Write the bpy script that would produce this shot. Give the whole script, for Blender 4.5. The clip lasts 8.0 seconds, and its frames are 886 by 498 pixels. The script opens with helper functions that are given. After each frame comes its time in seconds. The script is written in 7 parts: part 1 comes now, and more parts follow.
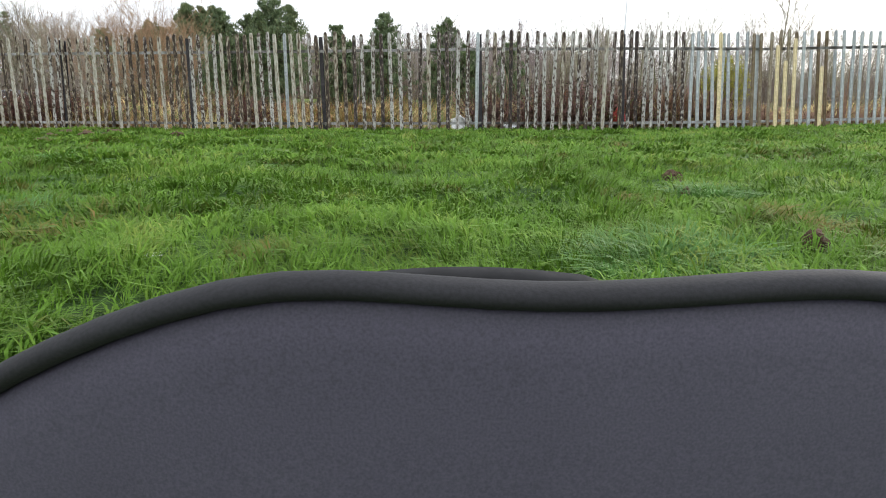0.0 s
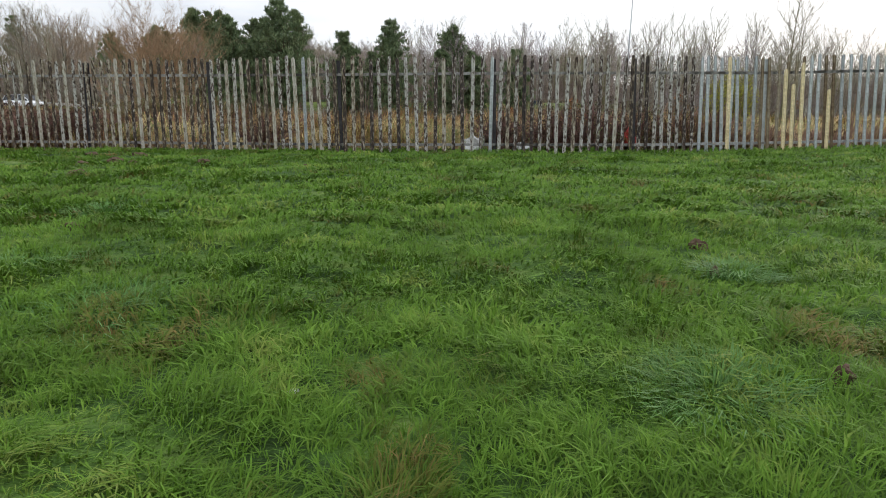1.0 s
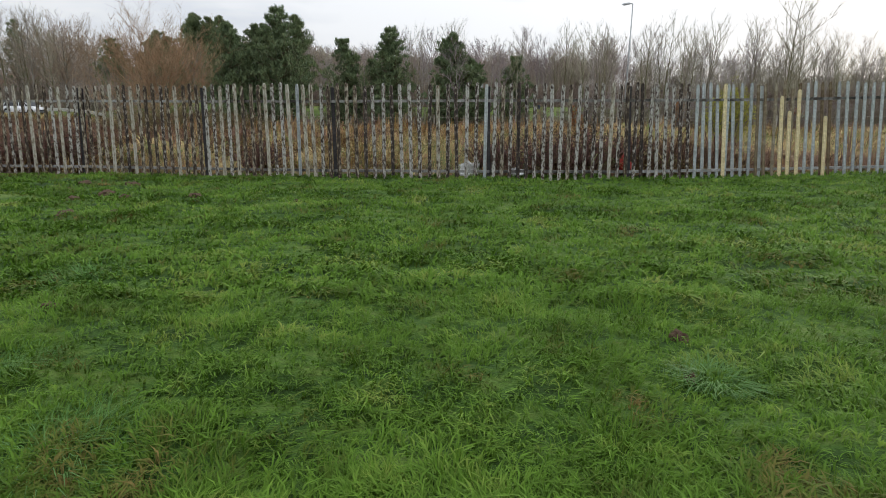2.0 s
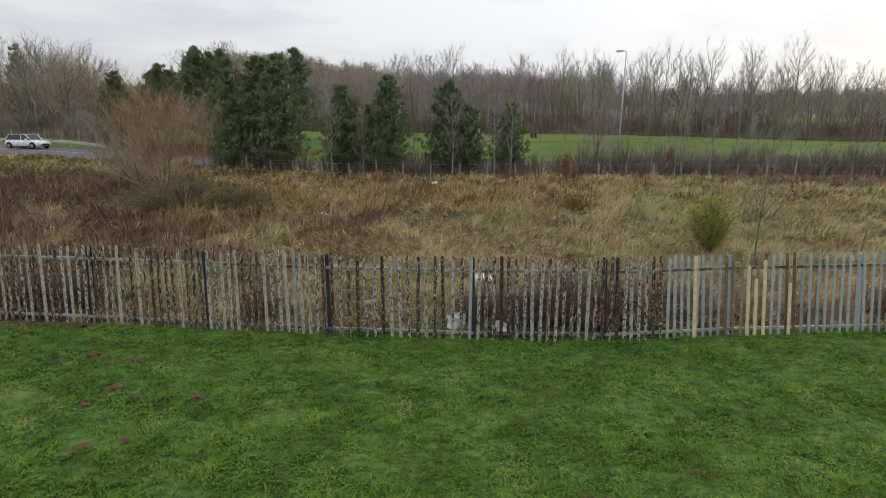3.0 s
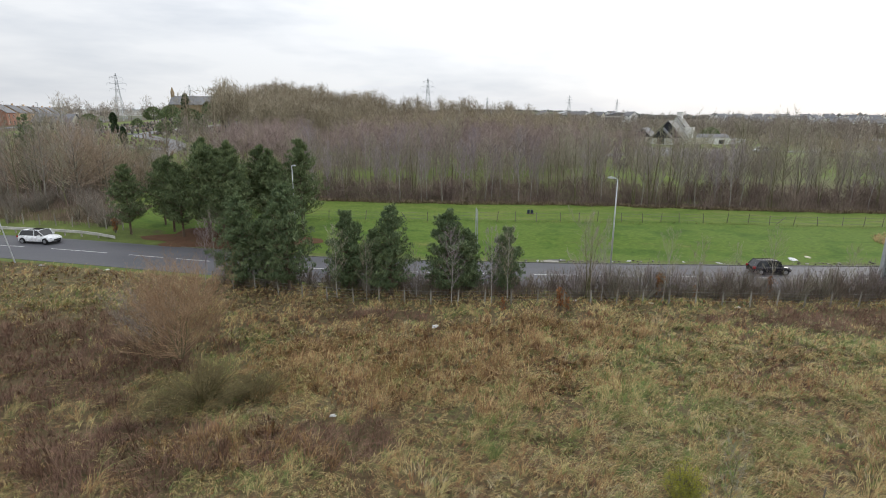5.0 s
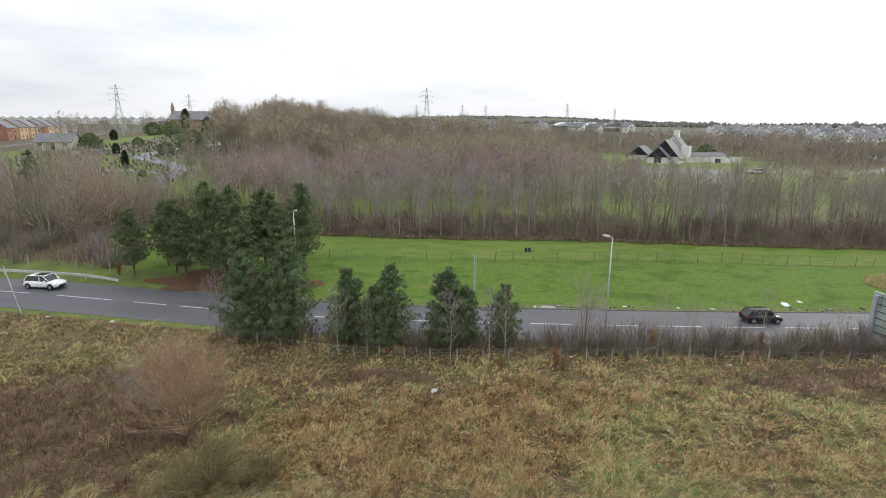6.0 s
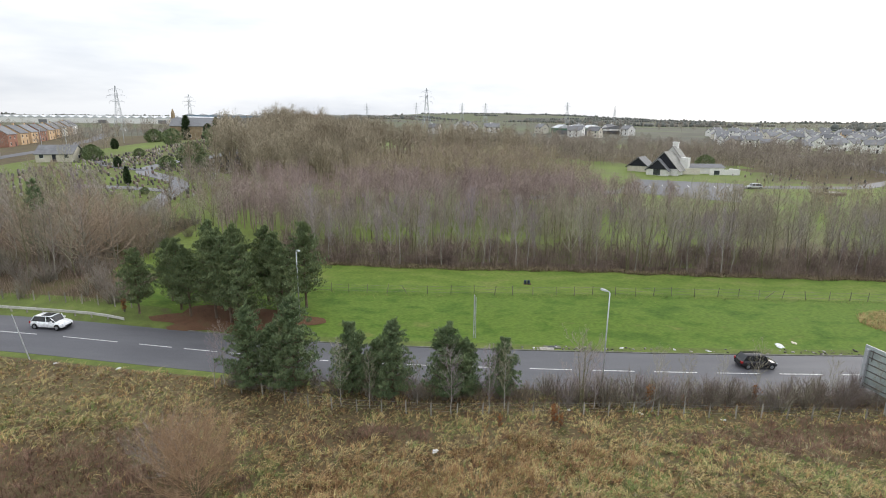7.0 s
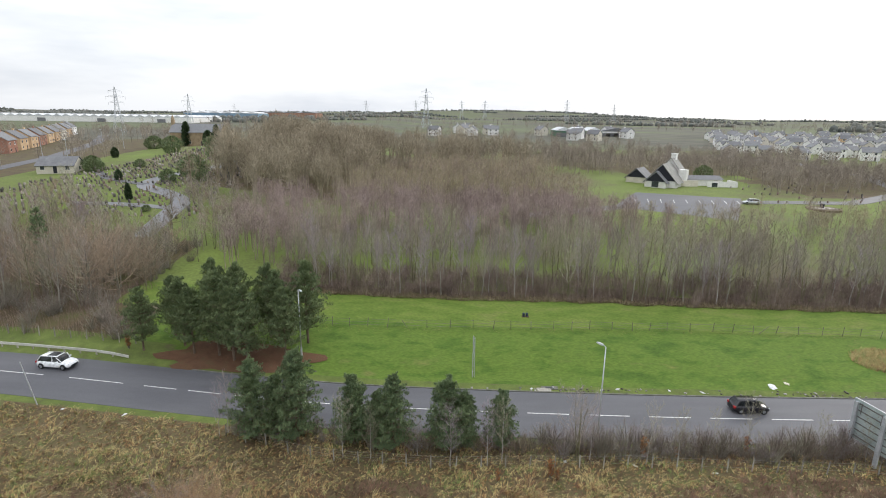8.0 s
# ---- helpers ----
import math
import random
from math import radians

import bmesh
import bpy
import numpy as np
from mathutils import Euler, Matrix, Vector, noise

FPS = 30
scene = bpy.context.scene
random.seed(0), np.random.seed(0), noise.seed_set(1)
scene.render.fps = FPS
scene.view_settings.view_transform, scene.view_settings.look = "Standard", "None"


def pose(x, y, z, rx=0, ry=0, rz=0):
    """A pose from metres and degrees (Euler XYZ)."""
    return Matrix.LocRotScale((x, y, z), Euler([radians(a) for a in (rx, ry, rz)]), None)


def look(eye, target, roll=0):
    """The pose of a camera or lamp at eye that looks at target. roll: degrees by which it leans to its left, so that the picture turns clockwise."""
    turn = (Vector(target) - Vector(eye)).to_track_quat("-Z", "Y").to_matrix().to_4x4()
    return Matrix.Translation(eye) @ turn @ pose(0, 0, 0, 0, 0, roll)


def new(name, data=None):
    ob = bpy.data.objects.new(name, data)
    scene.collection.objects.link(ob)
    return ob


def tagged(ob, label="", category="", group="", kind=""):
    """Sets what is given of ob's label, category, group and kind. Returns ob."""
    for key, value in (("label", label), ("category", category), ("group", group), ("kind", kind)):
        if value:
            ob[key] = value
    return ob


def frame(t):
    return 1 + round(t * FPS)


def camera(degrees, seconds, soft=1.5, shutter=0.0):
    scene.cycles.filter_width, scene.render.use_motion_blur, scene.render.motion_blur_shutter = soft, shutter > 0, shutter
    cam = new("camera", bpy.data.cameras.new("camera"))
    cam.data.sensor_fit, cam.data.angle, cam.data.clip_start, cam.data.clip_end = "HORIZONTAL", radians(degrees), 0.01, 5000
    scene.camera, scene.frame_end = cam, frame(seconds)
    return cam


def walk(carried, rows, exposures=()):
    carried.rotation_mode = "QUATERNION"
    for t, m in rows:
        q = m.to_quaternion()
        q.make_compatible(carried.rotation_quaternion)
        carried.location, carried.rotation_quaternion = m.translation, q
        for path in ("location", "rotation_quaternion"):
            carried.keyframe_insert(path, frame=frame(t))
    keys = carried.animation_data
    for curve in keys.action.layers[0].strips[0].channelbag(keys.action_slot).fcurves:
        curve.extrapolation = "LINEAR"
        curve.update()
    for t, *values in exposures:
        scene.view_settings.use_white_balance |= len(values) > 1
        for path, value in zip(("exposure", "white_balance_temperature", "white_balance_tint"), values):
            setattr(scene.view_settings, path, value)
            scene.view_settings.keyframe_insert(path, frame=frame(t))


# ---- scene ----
cam = camera(80.4, 8.0, 1.0)
METRES, EYE, TILT, LEAN, TURN = 28.5, 0.15, -14.0, 0.0, 0.0
ROWS = [
    (0.0, 0.0, 0.0, 0.0, 0.0, 0.0, -0.0),
    (0.5, -0.0045, -0.005, 0.0062, 0.09, 0.03, -0.07),
    (1.0, -0.0081, -0.008, 0.0126, 0.26, 0.03, -0.12),
    (2.5, 0.001, -0.0121, 0.0674, 0.42, 0.16, -0.19),
    (3.0, 0.0048, -0.029, 0.1426, 0.33, 0.24, -0.31),
    (3.5, 0.006, -0.0474, 0.225, 0.31, 0.26, -0.35),
    (4.0, 0.0047, -0.0623, 0.3091, 0.3, 0.22, -0.3),
    (4.5, 0.0015, -0.078, 0.3961, 0.24, 0.1, -0.32),
    (6.0, -0.0024, -0.1321, 0.6262, -0.01, 0.82, -0.38),
    (6.5, -0.0055, -0.148, 0.707, -0.04, 0.65, -0.43),
    (7.0, -0.0085, -0.1646, 0.797, -0.08, 0.4, -0.53),
    (7.5, -0.0112, -0.182, 0.8872, -0.13, 0.14, -0.62),
    (8.0, -0.0135, -0.1988, 0.9744, -0.19, -0.06, -0.73),
]
EXPOSURES = [(0.0, 0.44), (0.5, 0.16), (1.0, -0.08), (2.5, -0.32), (3.5, -0.40), (4.5, -0.26), (6.0, 0.03), (8.0, 0.12)]
walk(cam, [(t, pose(0, 0, EYE, TILT, LEAN, TURN) @ pose(METRES * x, METRES * y, METRES * z, 90 + pitch, roll, yaw)) for t, x, y, z, yaw, pitch, roll in ROWS], EXPOSURES)

# ---- overcast winter daylight ----
SUN_EL, SUN_AZ = radians(24), radians(48)  # azimuth clockwise from +y
world = bpy.data.worlds.new("overcast_sky")
scene.world = world
world.use_nodes = True
wn, wl = world.node_tree.nodes, world.node_tree.links
wn.clear()
w_out = wn.new("ShaderNodeOutputWorld")
w_bg = wn.new("ShaderNodeBackground")
w_sky = wn.new("ShaderNodeTexSky")
w_sky.sky_type = "NISHITA"
w_sky.sun_disc = False
w_sky.sun_elevation, w_sky.sun_rotation = SUN_EL, SUN_AZ
w_sky.dust_density = 3.0
w_scale = wn.new("ShaderNodeMix")
w_scale.data_type = "RGBA"
w_scale.blend_type = "MULTIPLY"
w_scale.inputs[0].default_value = 1.0
w_scale.inputs[7].default_value = (0.10, 0.10, 0.10, 1)
w_co = wn.new("ShaderNodeTexCoord")
w_map = wn.new("ShaderNodeMapping")
w_map.inputs["Scale"].default_value = (1.0, 1.0, 4.5)
w_noise = wn.new("ShaderNodeTexNoise")
w_noise.inputs["Scale"].default_value = 2.3
w_noise.inputs["Detail"].default_value = 5.0
w_noise.inputs["Roughness"].default_value = 0.55
w_ramp = wn.new("ShaderNodeValToRGB")
w_ramp.color_ramp.elements[0].position, w_ramp.color_ramp.elements[1].position = 0.36, 0.55
w_ramp.color_ramp.elements[0].color = (0.81, 0.855, 0.93, 1)
w_ramp.color_ramp.elements[1].color = (1.035, 1.06, 1.1, 1)
w_dot = wn.new("ShaderNodeVectorMath")
w_dot.operation = "DOT_PRODUCT"
w_dot.inputs[1].default_value = (math.sin(SUN_AZ) * math.cos(SUN_EL), math.cos(SUN_AZ) * math.cos(SUN_EL), math.sin(SUN_EL))
w_glow = wn.new("ShaderNodeMapRange")
w_glow.inputs["From Min"].default_value, w_glow.inputs["From Max"].default_value = -0.2, 1.0
w_glow.inputs["To Min"].default_value, w_glow.inputs["To Max"].default_value = 0.9, 1.16
w_lit = wn.new("ShaderNodeMix")
w_lit.data_type, w_lit.blend_type = "RGBA", "MULTIPLY"
w_lit.inputs[0].default_value = 1.0
w_mix = wn.new("ShaderNodeMix")
w_mix.data_type = "RGBA"
w_mix.inputs[0].default_value = 0.86
w_bg.inputs["Strength"].default_value = 1.0
w_sep = wn.new("ShaderNodeSeparateXYZ")
w_high = wn.new("ShaderNodeMapRange")  # an overcast sky grows brighter towards the zenith
w_high.inputs["To Min"].default_value, w_high.inputs["To Max"].default_value = 0.96, 1.85
w_dome = wn.new("ShaderNodeMix")
w_dome.data_type, w_dome.blend_type = "RGBA", "MULTIPLY"
w_dome.inputs[0].default_value = 1.0
wl.new(w_sky.outputs[0], w_scale.inputs[6])
wl.new(w_co.outputs["Generated"], w_map.inputs[0])
wl.new(w_map.outputs[0], w_noise.inputs["Vector"])
wl.new(w_noise.outputs["Fac"], w_ramp.inputs[0])
wl.new(w_scale.outputs[2], w_mix.inputs[6])
wl.new(w_co.outputs["Generated"], w_dot.inputs[0])
wl.new(w_dot.outputs["Value"], w_glow.inputs["Value"])
wl.new(w_ramp.outputs[0], w_lit.inputs[6])
wl.new(w_glow.outputs[0], w_lit.inputs[7])
wl.new(w_co.outputs["Generated"], w_sep.inputs[0])
wl.new(w_sep.outputs["Z"], w_high.inputs["Value"])
wl.new(w_lit.outputs[2], w_dome.inputs[6])
wl.new(w_high.outputs[0], w_dome.inputs[7])
wl.new(w_dome.outputs[2], w_mix.inputs[7])
wl.new(w_mix.outputs[2], w_bg.inputs["Color"])
wl.new(w_bg.outputs[0], w_out.inputs[0])
sun = new("sun", bpy.data.lights.new("sun", "SUN"))
sun.data.energy, sun.data.angle, sun.data.color = 0.8, radians(14), (1.0, 0.96, 0.9)
sun.matrix_world = look((0, 0, 60), (-math.sin(SUN_AZ) * math.cos(SUN_EL), -math.cos(SUN_AZ) * math.cos(SUN_EL), 60 - math.sin(SUN_EL)))

# ---- materials ----
def nodes_of(name):
    m = bpy.data.materials.new(name)
    m.use_nodes = True
    return m, m.node_tree.nodes, m.node_tree.links, m.node_tree.nodes["Principled BSDF"]


def surface(name, stops, scale=3.0, rough=0.85, metal=0.0, bump=0.2, fine=40.0, stretch=(1, 1, 1), detail=6.0, per="", vary=0.25, spec=0.3, space="Object", broad=0.0, broad_scale=0.1, thin=0.0):
    """Noise at two scales through a colour ramp, with grain in value and relief; thin: share of light let through, for blades and leaves; per: 'object' or 'island' varies each piece."""
    m, n, l, p = nodes_of(name)
    co = n.new("ShaderNodeTexCoord")
    mp = n.new("ShaderNodeMapping")
    mp.inputs["Scale"].default_value = stretch
    if space == "World":
        geo = n.new("ShaderNodeNewGeometry")
        l.new(geo.outputs["Position"], mp.inputs[0])
    else:
        l.new(co.outputs["Object"], mp.inputs[0])
    a, b = n.new("ShaderNodeTexNoise"), n.new("ShaderNodeTexNoise")
    a.inputs["Scale"].default_value, a.inputs["Detail"].default_value, a.inputs["Roughness"].default_value = scale, detail, 0.6
    b.inputs["Scale"].default_value, b.inputs["Detail"].default_value = fine, 3.0
    l.new(mp.outputs[0], a.inputs["Vector"])
    l.new(mp.outputs[0], b.inputs["Vector"])
    ramp = n.new("ShaderNodeValToRGB")
    el = ramp.color_ramp.elements
    while len(el) < len(stops):
        el.new(0.5)
    for e, (pos, col) in zip(el, stops):
        e.position, e.color = pos, (*col, 1)
    fac = a.outputs["Fac"]
    if broad:
        wide = n.new("ShaderNodeTexNoise")
        wide.inputs["Scale"].default_value, wide.inputs["Detail"].default_value = broad_scale, 2.0
        l.new(mp.outputs[0], wide.inputs["Vector"])
        shift = n.new("ShaderNodeMath")
        shift.operation = "MULTIPLY_ADD"
        shift.inputs[1].default_value, shift.inputs[2].default_value = broad, -0.5 * broad
        l.new(wide.outputs["Fac"], shift.inputs[0])
        both = n.new("ShaderNodeMath")
        l.new(shift.outputs[0], both.inputs[0])
        l.new(fac, both.inputs[1])
        fac = both.outputs[0]
    if per:
        r = n.new("ShaderNodeObjectInfo").outputs["Random"] if per == "object" else n.new("ShaderNodeNewGeometry").outputs["Random Per Island"]
        mr = n.new("ShaderNodeMapRange")
        mr.inputs["To Min"].default_value, mr.inputs["To Max"].default_value = -vary, vary
        add = n.new("ShaderNodeMath")
        l.new(r, mr.inputs["Value"])
        l.new(mr.outputs[0], add.inputs[0])
        l.new(fac, add.inputs[1])
        fac = add.outputs[0]
    l.new(fac, ramp.inputs[0])
    g = n.new("ShaderNodeMapRange")
    g.inputs["From Min"].default_value, g.inputs["From Max"].default_value = 0.3, 0.7
    g.inputs["To Min"].default_value, g.inputs["To Max"].default_value = 0.78, 1.2
    l.new(b.outputs["Fac"], g.inputs["Value"])
    mul = n.new("ShaderNodeMix")
    mul.data_type, mul.blend_type = "RGBA", "MULTIPLY"
    mul.inputs[0].default_value = 1.0
    l.new(ramp.outputs[0], mul.inputs[6])
    l.new(g.outputs[0], mul.inputs[7])
    l.new(mul.outputs[2], p.inputs["Base Color"])
    p.inputs["Roughness"].default_value, p.inputs["Metallic"].default_value = rough, metal
    p.inputs["Specular IOR Level"].default_value = spec
    if thin:
        tr, mx = n.new("ShaderNodeBsdfTranslucent"), n.new("ShaderNodeMixShader")
        mx.inputs[0].default_value = thin
        l.new(mul.outputs[2], tr.inputs["Color"])
        l.new(p.outputs[0], mx.inputs[1])
        l.new(tr.outputs[0], mx.inputs[2])
        l.new(mx.outputs[0], [q for q in n if q.type == "OUTPUT_MATERIAL"][0].inputs[0])
    if bump:
        bp = n.new("ShaderNodeBump")
        bp.inputs["Strength"].default_value, bp.inputs["Distance"].default_value = bump, 0.02
        l.new(b.outputs["Fac"], bp.inputs["Height"])
        l.new(bp.outputs[0], p.inputs["Normal"])
    return m


M = {}
M["lawn"] = surface("matted_lawn_grass", [(0.3, (0.0232, 0.0513, 0.00828)), (0.44, (0.0414, 0.095, 0.0132)), (0.54, (0.0704, 0.141, 0.0199)), (0.68, (0.124, 0.191, 0.0414))], 5.5, 0.95, 0, 1.0, 70, space="World", detail=9.0, broad=0.4, broad_scale=0.9, stretch=(0.7, 1.2, 1))
M["field"] = surface("matted_dead_grass_thatch", [(0.25, (0.044, 0.0296, 0.0176)), (0.4, (0.088, 0.0624, 0.032)), (0.5, (0.136, 0.102, 0.0528)), (0.6, (0.088, 0.084, 0.0336)), (0.75, (0.16, 0.128, 0.068))], 3.2, 0.95, 0, 1.0, 24, space="World", broad=0.3, broad_scale=0.12, detail=9.0)
M["verge"] = surface("scuffed_verge_grass", [(0.3, (0.10, 0.09, 0.045)), (0.45, (0.095, 0.125, 0.03)), (0.65, (0.13, 0.165, 0.04)), (0.8, (0.16, 0.15, 0.07))], 0.6, 0.95, 0, 0.6, 14, space="World")
M["meadow"] = surface("bright_mown_grass_bank", [(0.28, (0.0532, 0.101, 0.0132)), (0.42, (0.0726, 0.13, 0.0165)), (0.52, (0.102, 0.158, 0.0232)), (0.62, (0.0873, 0.144, 0.0207)), (0.75, (0.14, 0.158, 0.0413))], 0.55, 0.95, 0, 0.6, 5, space="World", stretch=(0.5, 1, 1), broad=0.18, broad_scale=0.12, detail=6.0)
M["meadow_upper"] = surface("olive_grass_above_the_fence", [(0.28, (0.0727, 0.124, 0.0153)), (0.42, (0.0969, 0.151, 0.0209)), (0.55, (0.125, 0.175, 0.0293)), (0.72, (0.154, 0.175, 0.0488))], 0.5, 0.95, 0, 0.6, 5, space="World", stretch=(0.5, 1, 1), broad=0.3, broad_scale=0.12)
M["forest_floor"] = surface("leaf_litter_floor", [(0.25, (0.06, 0.042, 0.026)), (0.5, (0.10, 0.075, 0.04)), (0.75, (0.10, 0.11, 0.035))], 0.25, 0.95, 0, 0.8, 5, space="World")
M["park"] = surface("park_grass", [(0.35, (0.12, 0.105, 0.055)), (0.48, (0.12, 0.15, 0.04)), (0.68, (0.15, 0.2, 0.04))], 0.04, 0.95, 0, 0.3, 2, space="World")
# distant fields: base colour lightened and greyed to stand in for haze
M["far_land_hazed"] = surface("far_fields_and_hedges", [(0.3, (0.0792, 0.0776, 0.0612)), (0.45, (0.101, 0.0988, 0.0734)), (0.55, (0.108, 0.127, 0.0612)), (0.66, (0.122, 0.116, 0.0857))], 0.005, 0.95, 0, 0.0, 0.08, space="World", stretch=(0.5, 1, 1))
M["barrier"] = surface("pale_weathered_concrete", [(0.2, (0.34, 0.33, 0.29)), (0.5, (0.48, 0.47, 0.43)), (0.8, (0.58, 0.57, 0.53))], 1.5, 0.9, 0, 0.3, 25, space="World")
M["asphalt"] = surface("damp_asphalt", [(0.2, (0.065, 0.065, 0.074)), (0.5, (0.09, 0.09, 0.1)), (0.8, (0.12, 0.12, 0.13))], 0.25, 0.66, 0, 0.12, 30, space="World", stretch=(0.25, 1.5, 1), spec=0.5)
M["paint_white"] = surface("worn_road_paint", [(0.25, (0.35, 0.35, 0.34)), (0.5, (0.68, 0.68, 0.66)), (0.8, (0.78, 0.78, 0.76))], 3, 0.7, 0, 0.1, 40, space="World")
M["kerb"] = surface("mossy_concrete_kerb", [(0.2, (0.07, 0.07, 0.05)), (0.5, (0.14, 0.14, 0.115)), (0.8, (0.24, 0.23, 0.21))], 1.5, 0.9, 0, 0.3, 25, space="World")
M["blade"] = surface("fresh_grass_blades", [(0.14, (0.194, 0.145, 0.0469)), (0.3, (0.0924, 0.148, 0.0203)), (0.44, (0.0924, 0.192, 0.0203)), (0.58, (0.133, 0.247, 0.0297)), (0.72, (0.202, 0.274, 0.0508)), (0.86, (0.264, 0.281, 0.0943)), (0.97, (0.317, 0.274, 0.125))], 2.4, 0.6, 0, 0.0, 20, per="island", vary=0.11, space="World", spec=0.12, thin=0.18, broad=0.85, broad_scale=0.9)
M["blade_wet"] = surface("dewy_blue_green_grass", [(0.2, (0.075, 0.18, 0.035)), (0.5, (0.12, 0.26, 0.06)), (0.8, (0.18, 0.32, 0.11))], 1.0, 0.5, 0, 0.0, 20, per="island", vary=0.2, space="World", spec=0.25, thin=0.35)
M["straw"] = surface("dead_tussock_grass", [(0.22, (0.147, 0.0799, 0.0492)), (0.36, (0.345, 0.19, 0.0812)), (0.44, (0.382, 0.264, 0.111)), (0.5, (0.602, 0.473, 0.233)), (0.56, (0.332, 0.27, 0.105)), (0.63, (0.59, 0.473, 0.222)), (0.7, (0.246, 0.252, 0.0922)), (0.8, (0.172, 0.233, 0.0676))], 2.6, 0.85, 0, 0.0, 6, per="island", vary=0.3, space="World", broad=0.9, broad_scale=0.13, detail=2.0)
M["straw_pale"] = surface("bleached_wisps_of_grass", [(0.25, (0.276, 0.221, 0.12)), (0.5, (0.404, 0.339, 0.202)), (0.8, (0.496, 0.431, 0.284))], 1.5, 0.85, 0, 0.0, 6, per="island", vary=0.15, space="World")
M["straw_rust"] = surface("rust_brown_upright_grass", [(0.2, (0.165, 0.0935, 0.0495)), (0.42, (0.297, 0.171, 0.077)), (0.62, (0.418, 0.275, 0.132)), (0.85, (0.55, 0.418, 0.22))], 1.2, 0.85, 0, 0.0, 6, per="island", vary=0.3, space="World")
M["docken"] = surface("dead_willowherb_stalks", [(0.2, (0.117, 0.069, 0.0488)), (0.5, (0.2, 0.12, 0.0849)), (0.8, (0.307, 0.194, 0.133))], 0.4, 0.9, 0, 0.0, 6, per="island", vary=0.2, space="World")
M["bark_birch"] = surface("birch_bark", [(0.3, (0.112, 0.0976, 0.0836)), (0.42, (0.321, 0.299, 0.272)), (0.7, (0.446, 0.425, 0.39))], 2.2, 0.85, 0, 0.3, 18, stretch=(1, 1, 2.5))
M["bark_dark"] = surface("dark_wet_bark", [(0.25, (0.10, 0.09, 0.068)), (0.5, (0.2, 0.18, 0.14)), (0.8, (0.31, 0.29, 0.22))], 2.0, 0.9, 0, 0.4, 20, stretch=(2, 2, 0.5))
M["bark_grey"] = surface("pale_grey_bark", [(0.25, (0.16, 0.144, 0.116)), (0.5, (0.288, 0.268, 0.224)), (0.8, (0.4, 0.376, 0.328))], 1.6, 0.9, 0, 0.4, 20, stretch=(2, 2, 0.6))
M["twig_thicket"] = surface("brown_whip_thicket", [(0.2, (0.15, 0.105, 0.085)), (0.5, (0.235, 0.175, 0.145)), (0.8, (0.33, 0.26, 0.21))], 0.35, 0.9, 0, 0.0, 4, per="island", vary=0.22, space="World")
M["bark_olive"] = surface("algae_green_bark", [(0.25, (0.09, 0.085, 0.045)), (0.5, (0.16, 0.15, 0.08)), (0.8, (0.24, 0.22, 0.14))], 1.2, 0.9, 0, 0.4, 20)
M["bark_pine"] = surface("pine_bark", [(0.25, (0.08, 0.055, 0.04)), (0.5, (0.15, 0.11, 0.08)), (0.8, (0.24, 0.19, 0.14))], 3.0, 0.9, 0, 0.5, 15, stretch=(1, 1, 0.4))
M["twig_purple"] = surface("purple_birch_twigs", [(0.2, (0.224, 0.177, 0.192)), (0.5, (0.317, 0.266, 0.281)), (0.8, (0.402, 0.354, 0.364))], 0.5, 0.9, 0, 0.0, 4, per="object", vary=0.2)
M["twig_brown"] = surface("brown_bare_twigs", [(0.2, (0.205, 0.173, 0.153)), (0.5, (0.309, 0.266, 0.235)), (0.8, (0.395, 0.344, 0.306))], 0.5, 0.9, 0, 0.0, 4, per="object", vary=0.2)
M["twig_olive"] = surface("olive_bare_twigs", [(0.2, (0.188, 0.173, 0.118)), (0.5, (0.309, 0.283, 0.207)), (0.8, (0.395, 0.372, 0.285))], 0.5, 0.9, 0, 0.0, 4, per="object", vary=0.2)
M["twig_red"] = surface("red_brown_bare_twigs", [(0.2, (0.21, 0.155, 0.114)), (0.5, (0.319, 0.246, 0.182)), (0.8, (0.41, 0.329, 0.251))], 0.5, 0.9, 0, 0.0, 4, per="object", vary=0.2)
M["wood_purple"] = surface("purple_brown_birch_crowns", [(0.3, (0.208, 0.16, 0.139)), (0.45, (0.292, 0.23, 0.208)), (0.58, (0.362, 0.279, 0.264)), (0.72, (0.375, 0.326, 0.238))], 0.16, 0.9, 0, 0.0, 1.2, space="World", per="island", vary=0.1)
M["wood_brown"] = surface("grey_brown_bare_crowns", [(0.3, (0.18, 0.153, 0.124)), (0.5, (0.279, 0.238, 0.194)), (0.7, (0.375, 0.326, 0.264))], 0.14, 0.9, 0, 0.0, 1.2, space="World", per="island", vary=0.1)
M["wood_mixed"] = surface("mixed_bare_crowns", [(0.32, (0.238, 0.188, 0.153)), (0.46, (0.321, 0.258, 0.208)), (0.56, (0.334, 0.306, 0.18)), (0.7, (0.375, 0.279, 0.238))], 0.14, 0.9, 0, 0.0, 1.2, space="World", per="island", vary=0.1)
M["wood_olive"] = surface("olive_brown_bare_crowns", [(0.3, (0.208, 0.17, 0.122)), (0.5, (0.3, 0.258, 0.183)), (0.7, (0.392, 0.339, 0.256))], 0.12, 0.9, 0, 0.0, 1.2, space="World", per="island", vary=0.12)
M["bramble_stem"] = surface("red_brown_bramble_canes", [(0.25, (0.09, 0.045, 0.042)), (0.5, (0.165, 0.0825, 0.072)), (0.8, (0.255, 0.143, 0.12))], 3.0, 0.7, 0, 0.0, 12, per="object", vary=0.15)
